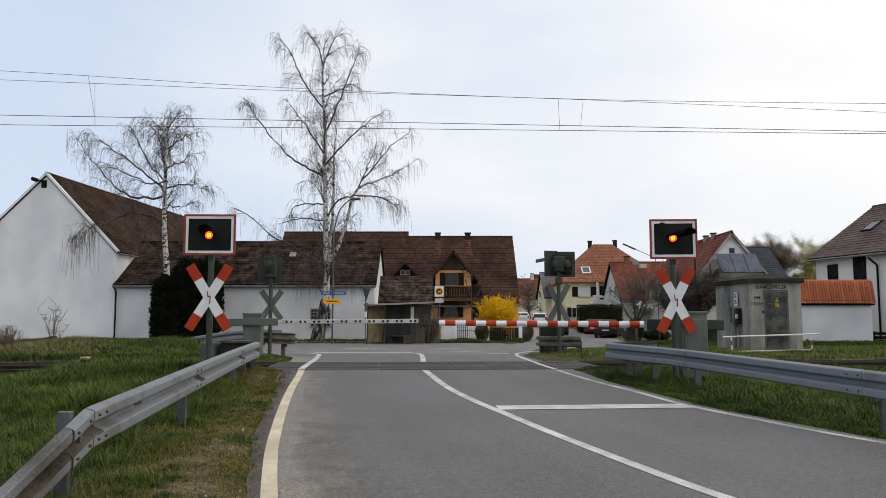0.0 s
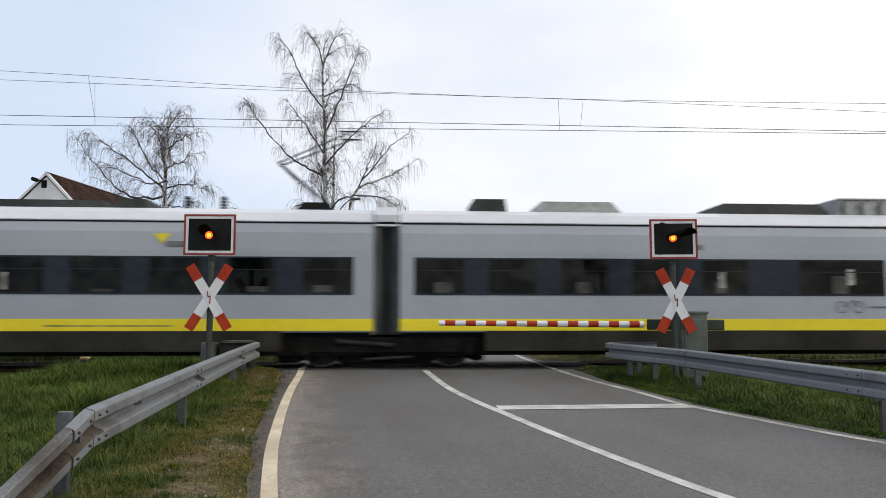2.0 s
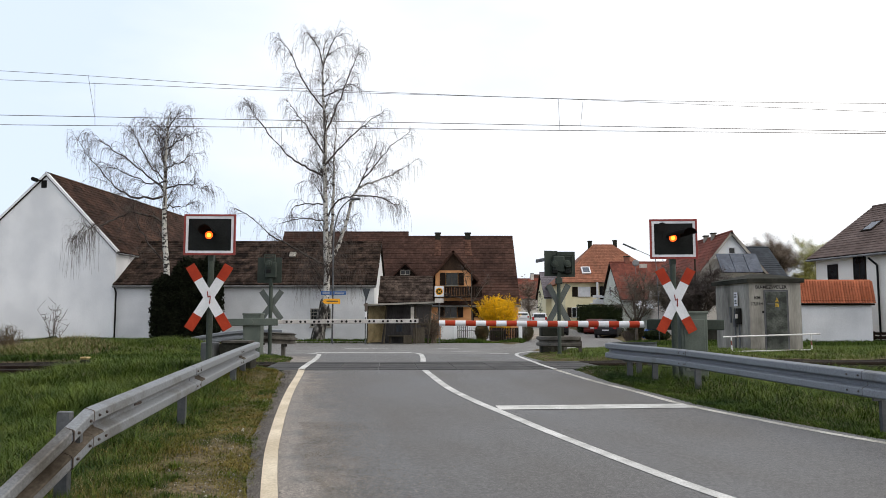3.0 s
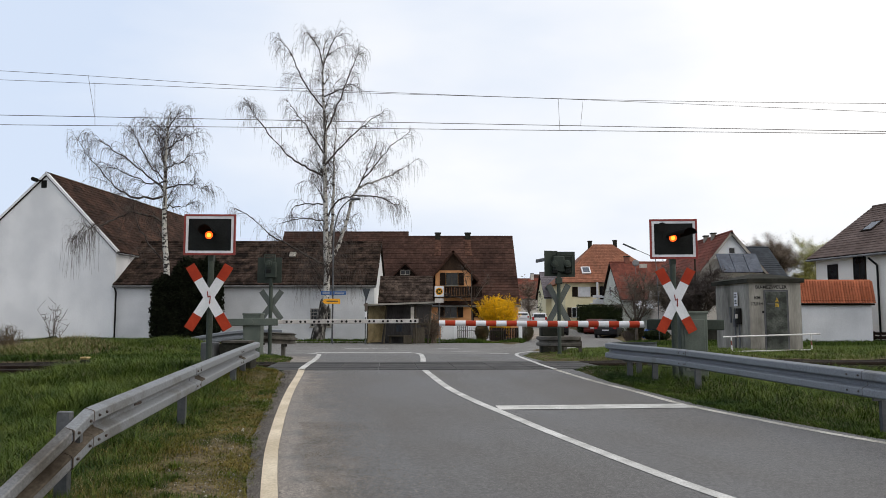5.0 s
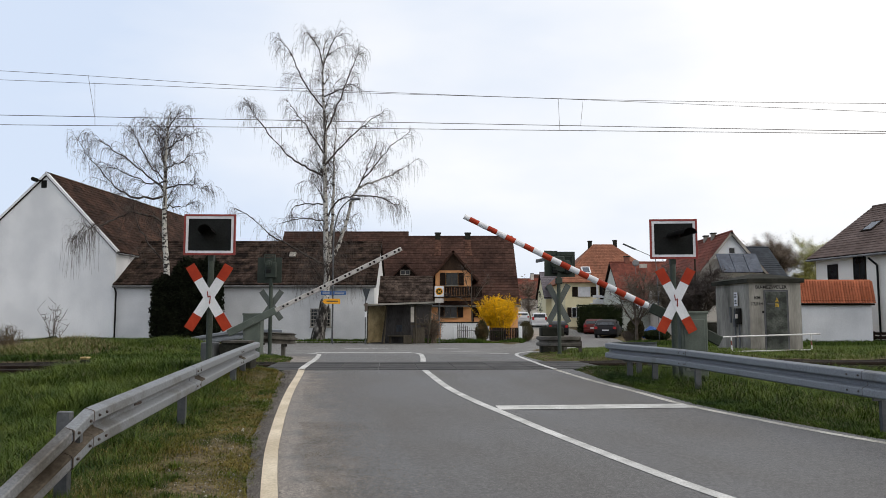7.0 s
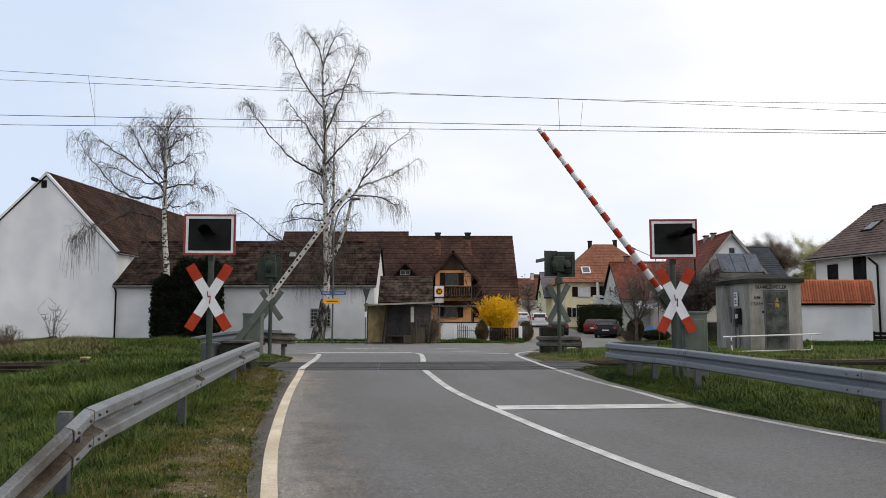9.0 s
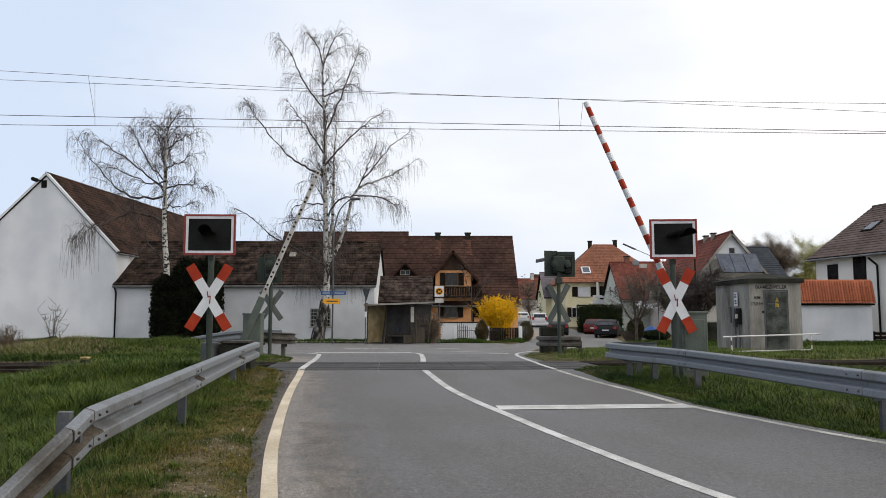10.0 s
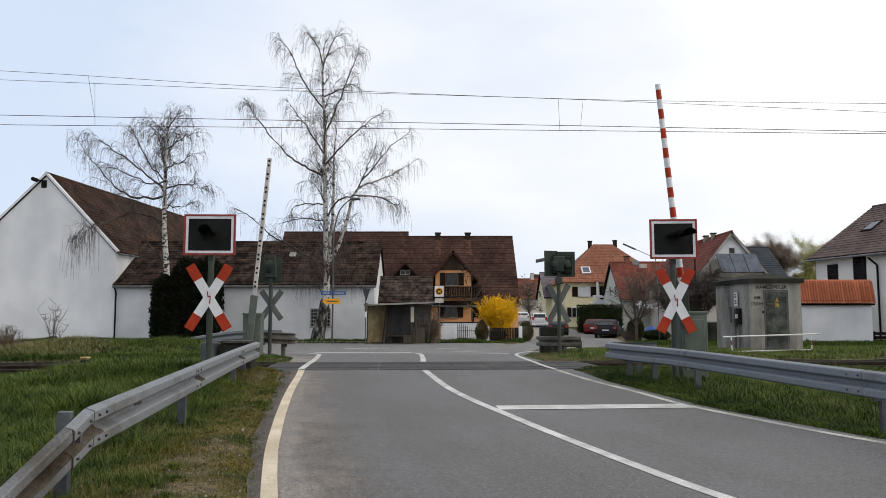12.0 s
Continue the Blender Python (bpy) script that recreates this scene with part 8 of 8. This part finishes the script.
parked_car("black estate car parked at the roadside", pose(13.12, 62, street(13, 62), 0, 0, 72), CAR_BLACK, 4.4, 1.85, 1.50)
parked_car("dark red car parked ahead of the black one", pose(13.5, 69, street(13, 69) - 0.08, 0, 0, 72), CAR_RED, 4.1, 1.72, 1.46)
parked_car("white van parked in the side street", pose(10.6, 84, street(10.6, 84) - 0.05, 0, 0, 84), CAR_WHITE, 4.8, 1.75, 1.65, True)
parked_car("white car parked far up the street", pose(10.2, 98, street(10.2, 98), 0, 0, 84), CAR_WHITE, 4.2, 1.75, 1.45)
parked_car("black car behind the far signal", pose(10.1, 67, street(10.1, 67) - 0.05, 0, 0, 84), CAR_BLACK, 4.2, 1.75, 1.3)

# kerb of the far pavement
kerb = part("kerb", sweep(bmesh.new(), [(-0.08, -0.2), (-0.08, 0.10), (0.06, 0.12), (0.08, 0.08), (0.08, -0.2)], bend([(x, y, float(level(x, y))) for x, y in ((-40, 46.9), (-20, 46.9), (-8.7, 46.9), (-2, 47.1), (1.5, 48.4), (4.6, 52.4), (7.0, 58), (8.6, 66), (10.2, 80))], 3)), CONCRETE)
tagged(kerb, "pale concrete kerb stones", "kerb", kind="structure")
strip("pavement", np.concatenate([[47.2, 48.2], np.arange(49, 80, 1.5)]), lambda y: np.interp(y, [47.2, 49, 52, 58, 66, 80], [-2.5, 0.6, 3.0, 5.6, 7.4, 9.0]), lambda y: np.interp(y, [47.2, 48.4, 52.4, 58, 66, 80], [-1.0, 1.42, 4.52, 6.92, 8.52, 10.1]), 3, 0.11, CONCRETE, "pale pavement along the gardens")

# ---- grass, weeds and gravel ----
def blades(name, n, region, height, width, material, label, seed, keep=None, lean=0.35):
    """Bent grass blades scattered over a region of the ground, as one mesh."""
    r = np.random.default_rng(seed)
    x, y = region(r, n)
    ok = np.ones(len(x), bool)
    ok &= ~((x > road_left(y) + 0.05 * np.sin(y * 7) * np.sin(y * 2.3)) & (x < road_right(y) - 0.05) & (y < 25.2))
    ok &= ~((y > 25.0) & (y < 46.7) & (x < np.interp(y, [25.2, 30, 47], [3.4, 5.4, 7.9])))
    ok &= ~((np.abs(x - side_road(y)) < 3.2) & (y > 29))
    ok &= np.abs(across(x, y)) > 1.6
    if keep is not None:
        ok &= keep(r, x, y)
    x, y = x[ok], y[ok]
    m = len(x)
    z = np.where((x > road_left(y) - 0.12) & (x < road_right(y)), level(x, y), ground_height(x, y)) - 0.01
    edge = np.clip(np.minimum(np.abs(x - road_left(y)), np.abs(x - road_right(y))) / 1.3, 0.35, 1.0)
    h = height * r.uniform(0.4, 1.25, m) * edge * (0.75 + 0.5 * (np.sin(x * 2.1 + 1.3 * np.sin(y * 1.7)) * np.sin(y * 1.9) * 0.5 + 0.5))
    a = r.uniform(0, 2 * np.pi, m)
    w = width * r.uniform(0.6, 1.2, m)
    dx, dy = np.cos(a), np.sin(a)
    l = h * lean * r.uniform(0.2, 2.2, m)
    co = np.empty((m, 5, 3))
    for k, (s, u, f) in enumerate(((-1, 0, 0), (1, 0, 0), (0.8, 0.6, 0.35), (-0.8, 0.6, 0.35), (0, 1, 1))):
        co[:, k, 0] = x - dy * w * s * 0.5 + dx * l * f
        co[:, k, 1] = y + dx * w * s * 0.5 + dy * l * f
        co[:, k, 2] = z + h * u
    me = bpy.data.meshes.new(name)
    me.vertices.add(m * 5)
    me.vertices.foreach_set("co", co.ravel())
    base = (np.arange(m) * 5)[:, None]
    loops = np.concatenate([base + np.array([0, 1, 2, 3]), base + np.array([3, 2, 4])], 1).ravel()
    me.loops.add(m * 7)
    me.loops.foreach_set("vertex_index", loops.astype(np.int32))
    me.polygons.add(m * 2)
    starts = np.stack([np.arange(m) * 7, np.arange(m) * 7 + 4], 1).ravel()
    me.polygons.foreach_set("loop_start", starts.astype(np.int32))
    me.update(calc_edges=True)
    me.materials.append(material)
    return tagged(new(name, me), label, "grass", kind="stuff")


def patch(x0, x1, y0, y1, power=1.0):
    def sample(r, n):
        return r.uniform(x0, x1, n), y0 + (y1 - y0) * r.uniform(0, 1, n) ** power
    return sample


def clumps(scale, cut):
    def keep(r, x, y):
        v = np.sin(x * scale + 2.0 * np.sin(y * scale * 0.7)) + np.sin(y * scale * 1.3 + 1.5 * np.sin(x * scale * 0.8))
        return v + r.normal(0, 0.5, len(x)) > cut
    return keep


def far_from_road(r, x, y):
    d = road_left(y) - x
    return r.uniform(0, 1, len(x)) < np.clip((d - 0.25) / 1.3, 0.22, 1.0)


def bare_ground(x, y):
    """How bare the verge is, 0 to 1: worn earth beside the road where stones lie open."""
    v = np.exp(-((x + 2.25) / 0.55) ** 2 - ((y - 7.2) / 1.3) ** 2) + 0.8 * np.exp(-((x + 2.0) / 0.35) ** 2 - ((y - 5.6) / 0.9) ** 2)
    v = v + 0.5 * np.exp(-((x - road_left(y) + 0.35) / 0.3) ** 2) * (np.sin(y * 2.3 + 1.0) > -0.3)
    return np.clip(v * (0.75 + 0.45 * np.sin(x * 5.1 + 2 * np.sin(y * 3.3)) * np.sin(y * 4.3)), 0, 1)


def worn_verge(r, x, y):
    return far_from_road(r, x, y) & (r.uniform(0, 1, len(x)) > 0.93 * bare_ground(x, y))


def tufts(x0, x1, y0, y1, count, spread):
    """Blades bunched round many roots."""
    def sample(r, n):
        cx, cy = r.uniform(x0, x1, count), r.uniform(y0, y1, count)
        k = r.integers(0, count, n)
        size = r.uniform(0.4, 1.5, count)[k] * spread
        return cx[k] + r.normal(0, 1, n) * size, cy[k] + r.normal(0, 1, n) * size
    return sample


def beside_hut(r, x, y):
    """Thin, trodden growth round the relay hut."""
    d = np.hypot(np.maximum(np.abs(x - 11.2) - 0.9, 0), np.maximum(np.abs(y - 26.6) - 2.2, 0))
    return r.uniform(0, 1, len(x)) < np.clip((d - 0.15) / 0.8, 0.0, 1.0)


def near_rail(r, x, y):
    return far_from_road(r, x, y) & ~((across(x, y) > -1.85) & (x < -6.9) & (r.uniform(0, 1, len(x)) < 0.97))


blades("grass", 170000, patch(-9.5, -1.0, 3.4, 11.5, 1.2), 0.115, 0.0055, GRASS, "fresh green verge grass", 1, worn_verge, 1.3)
blades("grass", 60000, patch(-11, 1.5, -4.0, 4.2), 0.11, 0.008, GRASS, "verge grass at the roadside", 31, far_from_road, 1.2)
blades("grass", 110000, patch(-14, -2.5, 9.5, 17.2), 0.13, 0.0085, GRASS, "fresh green verge grass", 2, near_rail, 1.25)
blades("grass", 120000, patch(2.6, 13, 5.5, 18.2), 0.12, 0.0075, GRASS, "fresh green verge grass", 3, None, 1.1)
blades("grass", 80000, patch(-20, -4.0, 17.6, 26.5), 0.12, 0.014, GRASS, "grass on the bank beyond the track", 4, None, 0.9)
blades("grass", 150000, patch(2.4, 26, 19, 33), 0.10, 0.011, GRASS_LIGHT, "grass beyond the track", 5, beside_hut, 0.9)
blades("grass", 36000, patch(-26, 10, 46.7, 50), 0.22, 0.035, GRASS, "grass strip along the stable wall", 6)
blades("grass", 30000, patch(8, 26, 33, 46), 0.18, 0.035, GRASS, "garden lawn", 7)
blades("long_grass", 30000, tufts(-10, -3.0, 6.2, 13.5, 620, 0.075), 0.20, 0.0065, GRASS_LIGHT, "tufts of long pale green grass", 14, None, 1.1)
blades("long_grass", 15000, tufts(-7.5, -3.6, 11.5, 16.4, 300, 0.09), 0.19, 0.009, GRASS_LIGHT, "tufts of long pale green grass", 16, near_rail, 1.1)
blades("long_grass", 9000, tufts(-3.3, -1.5, 4.8, 13, 90, 0.06), 0.13, 0.0055, GRASS, "dark green tufts on the worn verge", 17, None, 1.0)
blades("long_grass", 16000, tufts(-13.5, -4.6, 20.5, 25.0, 320, 0.11), 0.16, 0.012, GRASS_LIGHT, "tufts of pale grass on the bank", 18, None, 1.0)
blades("long_grass", 26000, tufts(3.6, 11, 6, 17, 520, 0.085), 0.17, 0.0075, GRASS_LIGHT, "tufts of long pale green grass", 15, None, 1.1)


def beside_left(r, n):
    y = r.uniform(4.2, 15.5, n)
    return road_left(y) - np.abs(r.normal(0.0, 0.75, n)), y


def beside_right(r, n):
    y = r.uniform(5.0, 16.5, n)
    return road_right(y) + np.abs(r.normal(0.0, 0.5, n)), y


blades("short_turf", 95000, beside_left, 0.085, 0.0055, TURF, "short mossy turf along the road edge", 21, lambda r, x, y: r.uniform(0, 1, len(x)) > 0.9 * bare_ground(x, y), 1.3)
blades("short_turf", 45000, beside_right, 0.13, 0.0065, GRASS, "short grass along the road edge", 22, None, 1.2)
blades("dry_grass", 34000, patch(-4.2, -1.2, 4.0, 13.0), 0.08, 0.006, DRY_GRASS, "dry straw-coloured grass at the road edge", 8, clumps(1.6, 0.2), 0.9)
blades("dry_grass", 2600, patch(-14, 9, 8, 17.5), 0.16, 0.006, DRY_GRASS, "scattered dry stalks", 9, clumps(0.9, 0.5), 0.5)
blades("dry_grass", 12000, patch(-17, -9.5, 19.4, 24.6), 0.20, 0.010, DRY_GRASS, "dead straw-coloured grass beside the track", 23, clumps(0.7, -0.2), 0.9)
blades("weeds", 1500, patch(-4.2, -1.6, 5.0, 12.0), 0.06, 0.04, GRASS, "low broad-leaved weeds", 10, clumps(2.2, 0.5), 1.2)


def verge_place():
    x, y = 0.0, 0.0
    while rng.uniform() > float(bare_ground(x, y)) + 0.03:
        y = rng.uniform(4.5, 13)
        x = float(road_left(y)) - abs(rng.normal(0.1, 0.6))
    return np.array((x, y, float(ground_height(x, y)) + 0.005))


def corner_place():
    y = rng.uniform(14.9, 16.3)
    x = float(road_right(y)) + 0.1 + abs(rng.normal(0, 0.22))
    return np.array((x, y, float(ground_height(x, y)) + 0.005))


pebbles("verge_gravel", 1900, verge_place, 0.0075, EARTH_STONE, "pale gravel in the bare verge")
pebbles("verge_gravel", 60, verge_place, 0.013, PALE_STONE, "larger pale stones in the bare verge")
pebbles("corner_gravel", 110, corner_place, 0.015, EARTH_STONE, "pale stones beside the crossing")


def grit_place():
    y = rng.uniform(5.0, 15.5) if rng.uniform() < 0.5 else rng.uniform(5.0, 9.5)
    x = float(road_left(y)) + 0.38 + abs(rng.normal(0, 0.45)) + 0.12 * rng.uniform() + 0.04 * math.sin(y * 2.3)
    return np.array((x, y, float(level(x, y)) + 0.002))


pebbles("road_grit", 15000, grit_place, 0.0042, GRIT, "pale grit swept to the road edge")


def edge_place():
    y = rng.uniform(4.8, 15.8)
    x = float(road_left(y)) + rng.normal(0.02, 0.06)
    return np.array((x, y, max(float(ground_height(x, y)), float(level(x, y)) - 0.03 if x < road_left(y) - 0.05 else float(level(x, y)) + 0.006)))


pebbles("edge_grit", 5000, edge_place, 0.006, ASPHALT_EDGE, "earthy grit along the crumbling road edge")


# ---- what moves ----
def motions():
    times = [0.0, 0.3, 0.5, 0.7, 0.8, 0.9, 1.0, 1.1, 1.25, 1.5, 1.75, 2.0, 2.25, 2.5, 2.75, 3.0, 3.5, 4.0, 5.0, 6.0, 8.0, 10.0, 12.0]
    late = lambda t: float(np.interp(t, [0.8, 1.0], [0.62, 0.0]))
    walk(train, [(t, Matrix.Translation(on_track(27.1 - 30.7 * t + late(t))) @ pose(0, 0, 0, 0, 0, TRACK_TURN)) for t in times])
    swing = [(0.0, 0.4), (5.1, 0.4), (5.25, 1.5), (5.5, 4.2), (6.0, 8.9), (6.5, 18.1), (7.0, 26.2), (7.5, 33.4), (8.0, 40.4), (8.5, 47.3), (9.0, 54.0), (9.5, 60.7), (10.0, 66.9), (10.5, 73.6), (11.0, 79.5), (11.35, 83.6), (11.5, 84.6), (12.0, 84.8)]
    walk(near_boom, [(t, pose(0, 0, 0, 0, a, 0)) for t, a in swing])
    walk(far_boom, [(t, pose(0, 0, 0, 0, -a, 0)) for t, a in swing])
    # flashing is imitated: added discs cover the lit lenses in turn about once a second until both stay dark
    for (sh, x, z), first, count, width in ((cover_disc_left, 0.17, 6, 0.20), (cover_disc_right, 0.60, 5, 0.24)):
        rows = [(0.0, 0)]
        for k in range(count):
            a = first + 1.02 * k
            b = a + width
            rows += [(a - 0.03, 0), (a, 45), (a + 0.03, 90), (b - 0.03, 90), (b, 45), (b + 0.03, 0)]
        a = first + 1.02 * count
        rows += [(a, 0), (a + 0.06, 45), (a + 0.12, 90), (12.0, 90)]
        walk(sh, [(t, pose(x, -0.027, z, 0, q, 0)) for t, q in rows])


motions()
